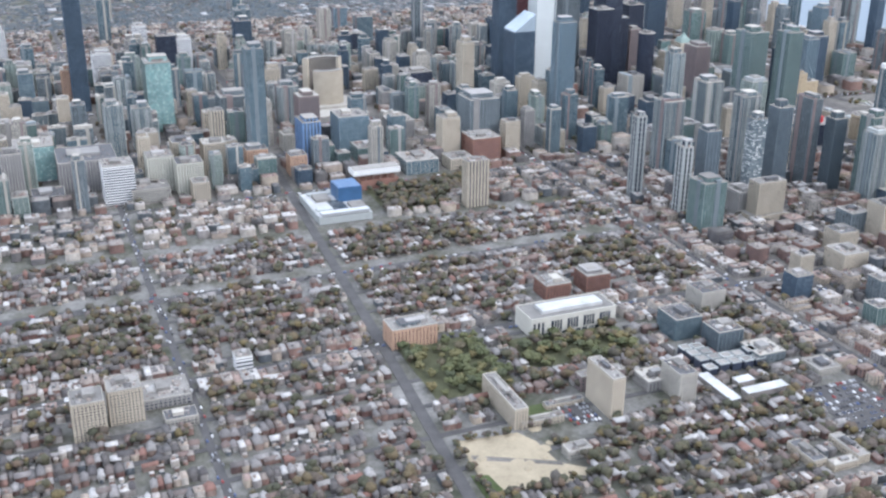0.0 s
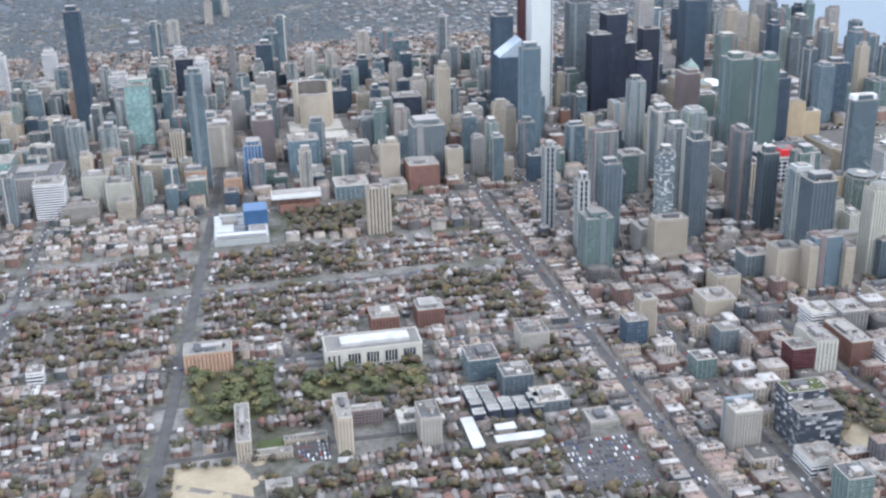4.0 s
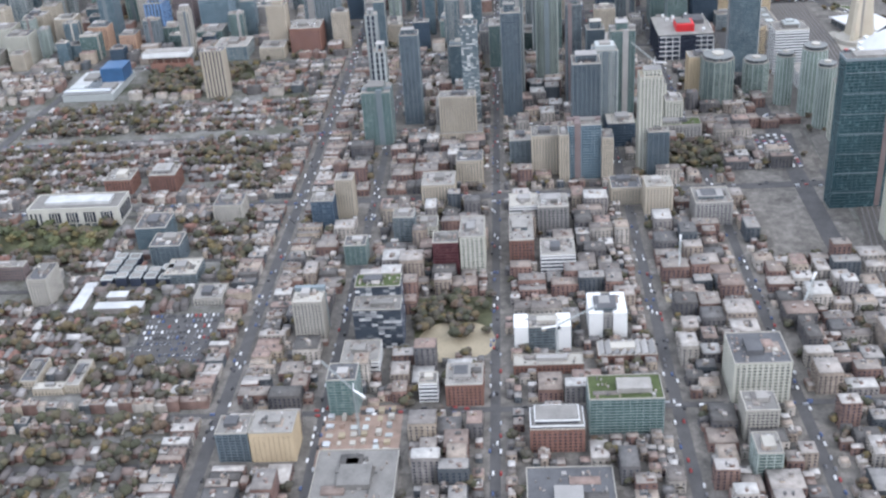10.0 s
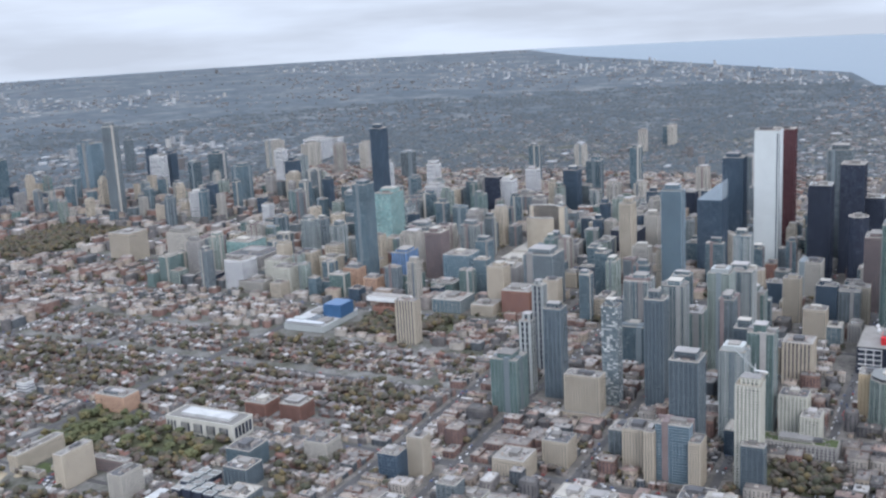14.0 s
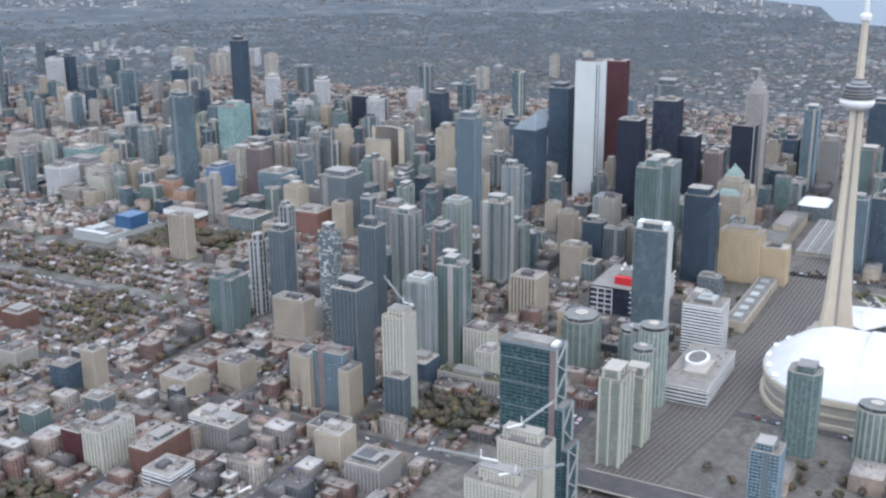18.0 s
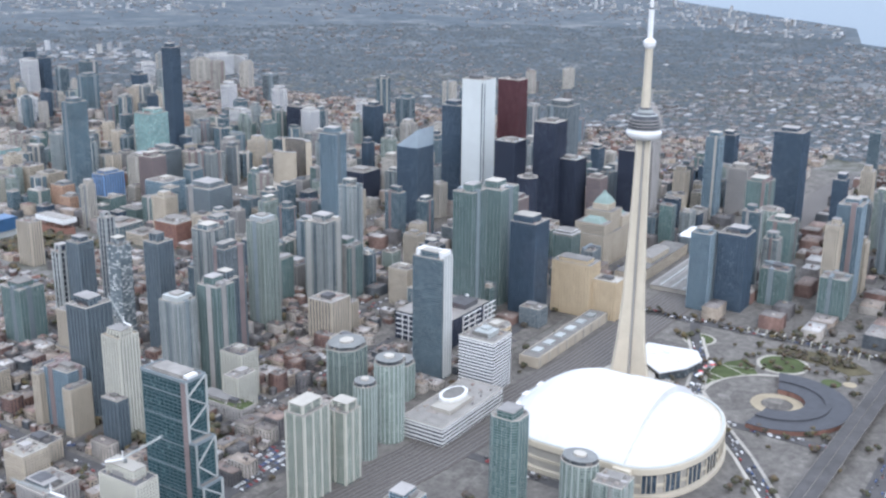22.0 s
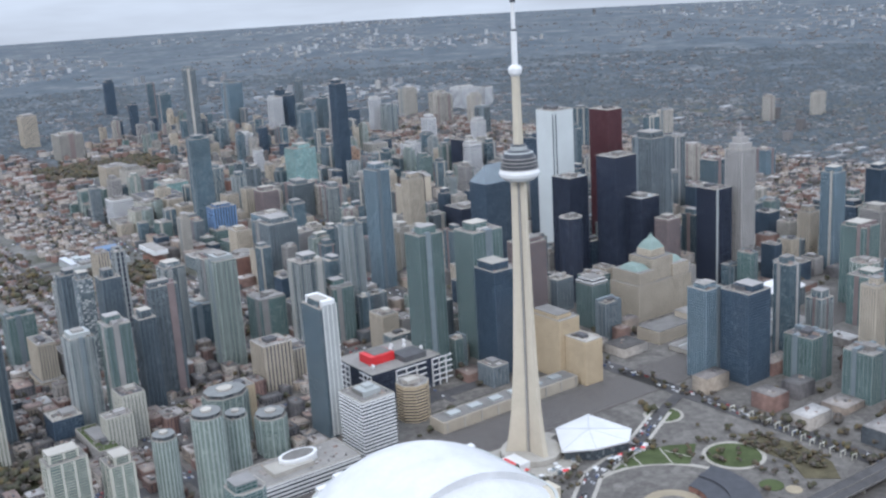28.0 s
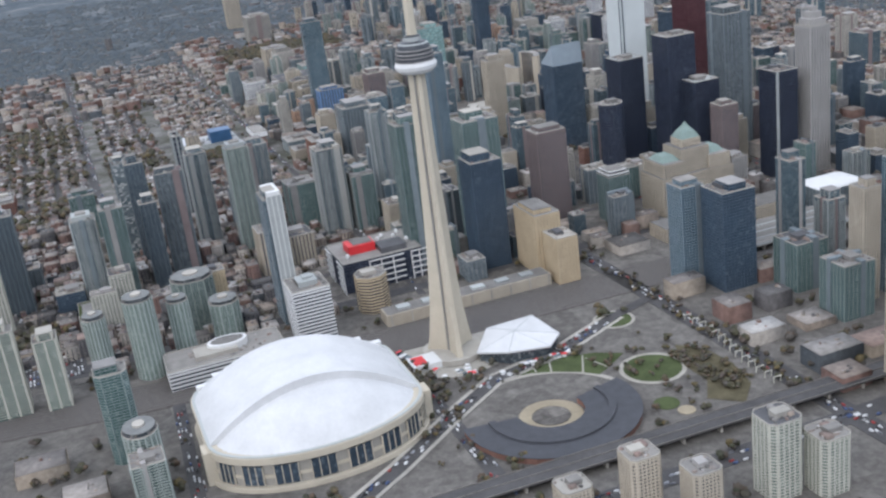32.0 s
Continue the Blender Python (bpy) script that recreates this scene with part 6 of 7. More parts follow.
along(0, 74, 0.47, "railway_bed", n.mat, "wide brown gravel railway bed", "railway")
for i in range(11):
    along(-32 + i * 6.4, 1.9, 0.62, "railway_track", sleeper, "straight railway track of grey sleepers", "track")
    along(-32 + i * 6.4, 0.5, 0.75, "rail", dark_metal, "worn steel rail", "rail")
x, y = to_xy(-552, 85)
t = thing("road_bridge", x, y, 0, 14.5, "wide concrete road bridge over the railway", "bridge")
part("deck", Shape().box(-19, 19, -88, 80, 6.2, 7.4, True), asphalt, t)
for sx in (-18.4, 18.4):
    part("parapet", Shape().box(sx - 0.5, sx + 0.5, -88, 80, 7.4, 8.6, True), concrete, t)
for i in range(5):
    part("pier", Shape().box(-16, 16, -70 + i * 33, -67.5 + i * 33, 0, 6.2), concrete, t)
x, y = to_xy(150, -300)
t = thing("raised_highway", x, y, 0, 13.0, "raised concrete highway on piers along the harbour", "highway")
part("deck", Shape().box(-900, 900, -13, 13, 8, 9.6, True), asphalt, t)
for sy in (-13, 0, 13):
    part("barrier", Shape().box(-900, 900, sy - 0.25, sy + 0.25, 9.6, 10.5, True), sleeper, t)
for i in range(45):
    part("pier", Shape().box(-880 + i * 40, -878 + i * 40, -10, 10, 0, 8), concrete, t)
road(-700, -352, 1200, -345, 24, z=0.44)
road(-330, -420, -310, 60, 14, z=0.45)
road(-60, -300, -60, 60, 16, z=0.46)
road(270, -420, 262, 200, 26, z=0.47)
for (a, b), (c, d), z in (((-230, -268), (-136, -203), 0.5), ((-140, -206), (-58, -140), 0.52), ((-62, -143), (14, -88), 0.54), ((10, -90), (105, -66), 0.56), ((100, -68), (200, -20), 0.58), ((196, -22), (264, 4), 0.6)):
    road(a, b, c, d, 15, z=z)

# paving, kerbs and stalls round the foot of the tower
disc("plaza", 0, 0, 62, 0.44, pale_path, "pale paved plaza round the foot of the tower", "plaza", radians(20), radians(345), 37)
for side in (-10.5, 10.5):
    for (a, b), (c, d) in (((-230, -268), (-136, -203)), ((-136, -203), (-58, -140)), ((-58, -140), (14, -88)), ((14, -88), (105, -66)), ((105, -66), (200, -20))):
        e = Vector((c - a, d - b)).normalized()
        o = Vector((-e.y, e.x)) * side
        road(a + o.x, b + o.y, c + o.x, d + o.y, 4.5, "kerb_walk", concrete, 0.62)
for i in range(34):
    r = random.Random(i + 900)
    a, q = r.uniform(2.6, 5.6), r.uniform(42, 66)
    u, v = q * math.cos(a), q * math.sin(a)
    if i > 20:
        u, v = r.uniform(20, 110), r.uniform(-84, -76)
    x, y = to_xy(u, v)
    w, d, h = r.uniform(3, 8), r.uniform(2.5, 5), r.uniform(2.4, 3.6)
    t = thing("kiosk", x, y, 0.4, 14.5 + r.choice([0, 30, -20]), "small stall with flat canopy on the plaza", "kiosk", "plaza kiosks")
    part("wall", Shape().prism(rect(w, d), 0, h), r.choice([concrete, grey_band, white_paint]), t)
    part("canopy", Shape().prism(rect(w + 1.2, d + 1.2), h, h + 0.4, True, True), r.choice([white_paint, white_paint, red_paint, grey_band]), t)

# top pieces of single towers, fixed to them
def topping(tower, name, shape, mat, label=""):
    part(name, shape, mat, tower, label)


topping(SPIRE_TOWER, "crown", Shape().prism(rect(28, 28), 228.3, 238).prism(rect(19, 19), 238, 248).prism(rect(9, 9), 248, 255).beam((0, 0, 255), (0, 0, 274), 0.8), grey_stone, "stepped stone crown with thin spire")
topping(STRIPED_BLOCK, "roof_house", Shape().box(-12, 12, -14, 10, 71.3, 78).box(-4, 8, -6, 6, 78, 81), pale_band)
topping(SLAB_TOWER, "roof_screen", Shape().box(-6, 11, -22, 21, 168.3, 177), white_paint, "tall white roof screen")
topping(SLAB_TOWER, "end_wall", Shape().box(-8, 11.8, -24.2, -22.6, 3, 172, True), pale_band, "pale glazed end wall")
for k in range(4):
    topping(SLAB_TOWER, "wall_fin", Shape().box(-7.5 + k * 6, -6.7 + k * 6, -24.9, -24, 3, 172, True), white_paint)


def zone(u, v):
    """What stands at a place of the grid."""
    if v < -480 or (v < -260 and u < -700):
        return "shore"
    if v < 190:
        return "rail" if 20 < v < 150 else ("south" if u < 1400 else "low")
    if -1560 < u < -150 and 905 < v < 2700:
        return "uni" if (-150 > u > -520 and 1900 < v < 2900) else "res"
    if u < -150:
        return "mid" if v < 1000 else "far"
    if -150 <= u < 60 and 905 < v < 1900:
        return "low"
    if 60 <= u < 1150 and v < 1900:
        return "down"
    if 550 <= u < 1150 and v < 3100:
        return "down2"
    if 60 <= u < 550 and v < 3000:
        return "uni"
    if u < 1700 and v < 2600:
        return "low"
    return "far"


PARKS = [(-645, 1338, 70, 50), (-650, 1180, 42, 75), (-60, 1180, 62, 55), (-30, 1080, 45, 35), (-868, 664, 42, 40), (-470, 365, 38, 48), (350, 2500, 190, 130), (-150, 1050, 0, 0)]
OPEN = [(-852, 1358, 52, 56), (-893, 957, 52, 42), (-914, 660, 24, 42), (-190, -70, 125, 125), (40, -190, 130, 130), (165, -165, 90, 110), (0, 0, 60, 60), (60, -20, 75, 60), (0, 285, 80, 90), (60, 130, 160, 26), (-245, 125, 80, 45), (-565, -10, 40, 100),
        (-80, 1312, 80, 62), (20, 1212, 35, 60), (-592, 1165, 42, 78), (488, 268, 70, 75), (-430, 200, 45, 60), (-1065, 742, 40, 45), (500, 1130, 110, 80), (-608, 178, 45, 55), (-640, 190, 120, 120)]


def free(u, v, a, b, parks=True):
    for list_ in ((TAKEN, OPEN, PARKS) if parks else (TAKEN, OPEN)):
        for cu, cv, hu, hv in list_:
            if abs(u - cu) < hu + a and abs(v - cv) < hv + b:
                return False
    for k, w in EW:
        if abs(v - k) < w / 2 + b + 2:
            return False
    for k, w in NS:
        if abs(u - k) < w / 2 + a + 2 and v > 190:
            return False
    if abs(u + 560) < 22 + a and v <= 200:
        return False
    dv = 1447 + 90 - (u + 2200) * (137 / 1640) if u < -560 else (1400 - (u + 560) * (100 / 1460) if u < 900 else 1295)
    return abs(v - dv) > 11 + b


class Many:
    """Houses, flat blocks or tree clumps, joined: gathered in arrays, which is quick."""

    def __init__(self, verts, faces):
        self.base, self.faces, self.put = np.array(verts, float), faces, []

    def add(self, x, y, z, sx, sy, sz, turn):
        self.put.append((x, y, z, sx, sy, sz, turn))

    def mesh(self, name, jitter=0.0, seed=1):
        p = np.array(self.put)
        n, k = len(p), len(self.base)
        q = self.base[None] * p[:, None, 3:6]
        if jitter:
            q *= 1 + jitter * (np.random.default_rng(seed).random((n, k, 1)) * 2 - 1)
        c, s = np.cos(p[:, 6])[:, None], np.sin(p[:, 6])[:, None]
        v = np.stack([q[..., 0] * c - q[..., 1] * s + p[:, None, 0], q[..., 0] * s + q[..., 1] * c + p[:, None, 1], q[..., 2] + p[:, None, 2]], -1).reshape(-1, 3) * S
        m = bpy.data.meshes.new(name)
        sizes = np.array([len(f) for f in self.faces])
        flat = np.concatenate([np.array(f) for f in self.faces])
        loops = (flat[None] + (np.arange(n) * k)[:, None]).ravel()
        totals = np.tile(sizes, n)
        m.vertices.add(n * k)
        m.vertices.foreach_set("co", v.ravel().astype(np.float32))
        m.loops.add(len(loops))
        m.loops.foreach_set("vertex_index", loops.astype(np.int32))
        m.polygons.add(len(totals))
        m.polygons.foreach_set("loop_start", np.concatenate([[0], np.cumsum(totals)[:-1]]).astype(np.int32))
        m.polygons.foreach_set("loop_total", totals.astype(np.int32))
        m.update(calc_edges=True)
        return m


BOX_V = [(-0.5, -0.5, 0), (0.5, -0.5, 0), (0.5, 0.5, 0), (-0.5, 0.5, 0), (-0.5, -0.5, 1), (0.5, -0.5, 1), (0.5, 0.5, 1), (-0.5, 0.5, 1)]
SIDES = [(0, 1, 5, 4), (1, 2, 6, 5), (2, 3, 7, 6), (3, 0, 4, 7)]
WALL_V = BOX_V + [(-0.5, 0, 1.35), (0.5, 0, 1.35)]
WALL_F = [(0, 1, 5, 4), (2, 3, 7, 6), (1, 2, 6, 9, 5), (3, 0, 4, 8, 7)]
ROOF_V = [(-0.54, -0.58, 0.93), (0.54, -0.58, 0.93), (0.54, 0, 1.38), (-0.54, 0, 1.38), (0.54, 0.58, 0.93), (-0.54, 0.58, 0.93), (-0.54, -0.58, 0.9), (0.54, -0.58, 0.9), (0.54, 0.58, 0.9), (-0.54, 0.58, 0.9)]
ROOF_F = [(0, 1, 2, 3), (3, 2, 4, 5), (6, 7, 1, 0), (8, 9, 5, 4), (7, 8, 4, 2, 1), (9, 6, 0, 3, 5)]
LID_V = [(-0.5, -0.5, 1), (0.5, -0.5, 1), (0.5, 0.5, 1), (-0.5, 0.5, 1), (-0.5, -0.5, 1.02), (0.5, -0.5, 1.02), (0.5, 0.5, 1.02), (-0.5, 0.5, 1.02)]
LID_F = SIDES + [(4, 5, 6, 7)]
PHI = 1.618
ICO_V = [(v / 1.9 for v in p) for p in [(-1, PHI, 0), (1, PHI, 0), (-1, -PHI, 0), (1, -PHI, 0), (0, -1, PHI), (0, 1, PHI), (0, -1, -PHI), (0, 1, -PHI), (PHI, 0, -1), (PHI, 0, 1), (-PHI, 0, -1), (-PHI, 0, 1)]]
ICO_V = [tuple(p) for p in ICO_V]
ICO_F = [(0, 11, 5), (0, 5, 1), (0, 1, 7), (0, 7, 10), (0, 10, 11), (1, 5, 9), (5, 11, 4), (11, 10, 2), (10, 7, 6), (7, 1, 8), (3, 9, 4), (3, 4, 2), (3, 2, 6), (3, 6, 8), (3, 8, 9), (4, 9, 5), (2, 4, 11), (6, 2, 10), (8, 6, 7), (9, 8, 1)]

walls, roofs = Many(WALL_V, WALL_F), Many(ROOF_V, ROOF_F)
shops, lids = Many(BOX_V, SIDES), Many(LID_V, LID_F)
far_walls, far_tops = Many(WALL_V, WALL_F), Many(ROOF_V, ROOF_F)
clumps = Many(ICO_V, ICO_F)
panes = Many(BOX_V, SIDES)
works, work_tops = Many(BOX_V, SIDES), Many(LID_V, LID_F)
pale_halls, pale_tops = Many(BOX_V, SIDES), Many(LID_V, LID_F)
MOUND_V = [(math.cos(a * 1.047) , math.sin(a * 1.047), 0.25) for a in range(6)] + [(0.55 * math.cos(a * 2.09 + 0.5), 0.55 * math.sin(a * 2.09 + 0.5), 0.85) for a in range(3)]
MOUND_F = [(0, 1, 6), (1, 2, 6), (2, 7, 6), (2, 3, 7), (3, 4, 7), (4, 8, 7), (4, 5, 8), (5, 0, 8), (0, 6, 8), (6, 7, 8)]
mounds = Many(MOUND_V, MOUND_F)
NEAR_HOUSES, NEAR_SHOPS, NEAR_TREES = [], [], []
rnd = random.Random(7)


def put_house(u, v, w, d, h, turn):
    x, y = to_xy(u, v)
    if -1010 < u < -900 and 905 < v < 1290 and len(NEAR_HOUSES) < 130:
        NEAR_HOUSES.append((x, y, w, d, h, turn))
        return
    walls.add(x, y, -0.4, w, d, h, turn)
    roofs.add(x, y, -0.4, w, d, h, turn)


def put_flat(u, v, w, d, h, turn=GRID):
    x, y = to_xy(u, v)
    shops.add(x, y, -0.4, w, d, h, turn)
    lids.add(x, y, -0.4, w * 0.97, d * 0.97, h, turn)
    if h > 6 and -1300 < u < 60 and 190 < v < 905:
        # windows, floor by floor
        for k in range(int((h - 1) // 3.3)):
            for n, run, off, s in ((max(int(w // 4.4), 1), w, d, 0), (max(int(d // 4.4), 1), d, w, 1)):
                for i in range(n):
                    c = run * ((i + 0.5) / n - 0.5)
                    for e in (-off / 2, off / 2):
                        p = to_xy(u + (e if s else c), v + (c if s else e))
                        panes.add(p[0], p[1], k * 3.3 + 1.0, 0.24 if s else 2.0, 2.0 if s else 0.24, 1.6, turn)
    for _ in range(rnd.randint(1, 5) if w > 8 and d > 8 else 0):
        a, b = to_xy(u + w * rnd.uniform(-0.25, 0.25), v + d * rnd.uniform(-0.25, 0.25))
        e, f, g2 = rnd.uniform(1.2, 4.5), rnd.uniform(1.2, 4.5), rnd.uniform(1.2, 3.2)
        shops.add(a, b, h - 0.5, e, f, g2, turn)
        lids.add(a, b, h - 0.5, e, f, g2, turn)


def put_tree(u, v, size, count=3):
    x, y = to_xy(u, v)
    for _ in range(count + 3):
        s = size * rnd.uniform(0.24, 0.52)
        a, r = rnd.uniform(0, 6.28), size * 0.48 * rnd.random() ** 0.6
        clumps.add(x + r * math.cos(a), y + r * math.sin(a), size * rnd.uniform(0.5, 0.95), s, s * rnd.uniform(0.8, 1.2), s * rnd.uniform(0.6, 0.95), rnd.uniform(0, 6.28))


# streets of row houses with yards, lanes and trees
u = -1560.0
while u < -150:
    pitch = rnd.uniform(58, 70)
    road(u, 905, u, 2700, 7.5, z=0.1)
    for side in (-1, 1):
        v = 905.0
        while v < 2700:
            w, d, h = rnd.uniform(5.2, 9.5), rnd.uniform(9, 16), rnd.uniform(5.2, 8.6)
            gap = 14 if rnd.random() < 0.035 else (rnd.uniform(0.3, 1.2))
            hu = u + side * (pitch / 2 - 17 + d / 2 - 7)
            if zone(hu, v) == "res" and free(hu, v, d / 2, w / 2):
                if rnd.random() < 0.24:
                    put_flat(hu, v, d, w * 1.1, rnd.uniform(6, 9))
                else:
                    put_house(hu + rnd.uniform(-5, 5), v, d, w, h, GRID + rnd.uniform(-0.06, 0.06) + (math.pi / 2 if rnd.random() < 0.3 else 0))
                    if rnd.random() < 0.5:
                        put_flat(hu + side * (d / 2 + 2.5), v + rnd.uniform(-1, 1), 5, w * rnd.uniform(0.5, 0.9), rnd.uniform(3, 5.5))
                gu = u + side * (pitch / 2 - 3.5)
                lush = noise.noise(Vector((hu * 0.006, v * 0.006, 5.0))) + (0.35 if hu < -840 else 0.0)
                if rnd.random() < 0.3:
                    put_flat(gu, v, 5.5, 5.0, 2.9)
                if rnd.random() < 0.3 + lush * 0.7:
                    put_tree(u + side * (pitch / 2 - 8 + rnd.uniform(-4, 4)), v, rnd.uniform(6, 13), 3)
                if rnd.random() < 0.12 + lush * 0.6:
                    put_tree(u + side * 6.5, v, rnd.uniform(8, 15), 4)
            v += w + gap
    u += pitch

# low shops along the main streets, and everything between
def strip(u0, v0, u1, v1, side, deep=(16, 30)):
    along = Vector((u1 - u0, v1 - v0))
    run = along.length
    along /= run
    out = Vector((-along.y, along.x)) * side
    s = 0.0
    while s < run:
        w, d, h = rnd.uniform(6, 16), rnd.uniform(*deep), rnd.uniform(6.5, 12)
        c = Vector((u0, v0)) + along * (s + w / 2) + out * (d / 2 + 0.5)
        hw, hd = (w, d) if abs(along.x) > 0.5 else (d, w)
        if free(c.x, c.y, hw / 2 - 1.5, hd / 2 - 1.5):
            put_flat(c.x, c.y, hw, hd, h)
            TAKEN.append((c.x, c.y, hw / 2, hd / 2))
        s += w + (rnd.uniform(0.1, 0.5) if rnd.random() < 0.9 else 8)


N0 = len(TAKEN)
for side, off in ((1, 13.5), (-1, -13.5)):
    strip(-1600, 878 + off, 60, 878 + off, side)
for side, off in ((1, 13.5), (-1, -13.5)):
    strip(-570 - off, 640, -570 - off, 1850, side)
for k in (-1030, -1191):
    for side in (1, -1):
        strip(k - side * 8, 910, k - side * 8, 2600, side, (8, 12))
SHOP_TAKEN = TAKEN[N0:]


def fill(u0, u1, v0, v1, step, tries=1):
    u = u0
    while u < u1:
        v = v0
        while v < v1:
            cu, cv = u + rnd.uniform(0, step * 0.5), v + rnd.uniform(0, step * 0.5)
            z = zone(cu, cv)
            r = rnd.random()
            if z == "mid":
                w, d = rnd.uniform(13, 30), rnd.uniform(14, 32)
                h = rnd.uniform(8, 17) if r < 0.62 else rnd.uniform(15, 28.5)
                ok = r < 0.9
            elif z == "down":
                w, d = rnd.uniform(18, 36), rnd.uniform(18, 36)
                h = rnd.uniform(10, 32) if r < 0.52 else rnd.uniform(32, 92)
                ok = r < 0.88
            elif z == "down2":
                w, d = rnd.uniform(16, 28), rnd.uniform(16, 28)
                h = rnd.uniform(9, 25) if r < 0.72 else rnd.uniform(30, 95)
                ok = r < 0.85
            elif z == "uni":
                w, d, h, ok = rnd.uniform(14, 40), rnd.uniform(12, 30), rnd.uniform(9, 24), r < 0.6
            elif z == "south":
                w, d, h, ok = rnd.uniform(24, 54), rnd.uniform(22, 44), rnd.uniform(9, 22), r < 0.4 and (cu > 300 or cu < -345)
                if r < 0.09 and cv < -10 and cu > 320:
                    w, d, h = rnd.uniform(22, 32), rnd.uniform(22, 32), rnd.uniform(70, 150)
            elif z == "low":
                w, d, h, ok = rnd.uniform(8, 22), rnd.uniform(10, 24), rnd.uniform(6, 14) if r < 0.93 else rnd.uniform(20, 50), r < 0.85
            else:
                ok = False
            if ok and free(cu, cv, w / 2 - 1, d / 2 - 1):
                if h > 28:
                    style = rnd.choice(["concrete", "beige", "grey", "glass", "balcony", "glass", "brick" if h < 36 else "glass", "stone", "greenbal", "green", "grey", "navy", "beige"])
                    BIG.append((cu, cv, w, d, h, style))
                    TAKEN.append((cu, cv, w / 2, d / 2))
                else:
                    put_flat(cu, cv, w, d, h)
                    TAKEN.append((cu, cv, w / 2 - 1, d / 2 - 1))
            elif z in ("mid", "uni", "low", "south", "down") and rnd.random() < (0.5 if z == "uni" else 0.22) and free(cu, cv, 2, 2):
                put_tree(cu, cv, rnd.uniform(6, 11))
            v += step
        u += step


BIG = []
TAKEN_KEEP = list(TAKEN)
# only near neighbours matter: fill tile by tile with a short list
ALL = list(TAKEN)
for tu in range(-1560, 1700, 240):
    for tv in range(-480, 3120, 240):
        TAKEN[:] = [q for q in ALL if abs(q[0] - tu - 120) < 180 + q[2] and abs(q[1] - tv - 120) < 180 + q[3]]
        n0 = len(TAKEN)
        z = zone(tu + 120, tv + 120)
        fill(tu, tu + 240, tv, tv + 240, 12 if z == "mid" else (15 if z == "low" else 22))
        if z == "mid":
            u = tu + 0.0
            while u < tu + 240:
                v = tv + 0.0
                while v < tv + 240:
                    w, d = rnd.uniform(6, 11), rnd.uniform(6, 11)
                    if zone(u, v) == "mid" and rnd.random() < 0.8 and free(u, v, w / 2 - 0.5, d / 2 - 0.5):
                        put_flat(u, v, w, d, rnd.uniform(4, 10))
                        TAKEN.append((u, v, w / 2 - 0.5, d / 2 - 0.5))
                    v += 7
                u += 7
        ALL += TAKEN[n0:]
TAKEN[:] = TAKEN_KEEP
WORD = {"green": "green glass", "dark": "black glass", "navy": "dark blue glass", "concrete": "pale concrete", "beige": "beige brick", "grey": "grey glass and concrete", "glass": "blue-grey glass", "balcony": "glass and white balcony", "whitegrid": "white concrete grid", "brick": "red brick", "stone": "grey stone", "greenbal": "green glass and balcony", "orange": "orange brick"}
for cu, cv, w, d, h, style in BIG:
    block("office_building" if h < 50 else ("condo_tower" if "glass" in WORD[style] else "apartment_tower"), cu, cv, w, d, h, style, WORD[style] + (" block" if h < 50 else " tower") + " with flat gravel roof among city streets", "building" if h < 50 else "tower")

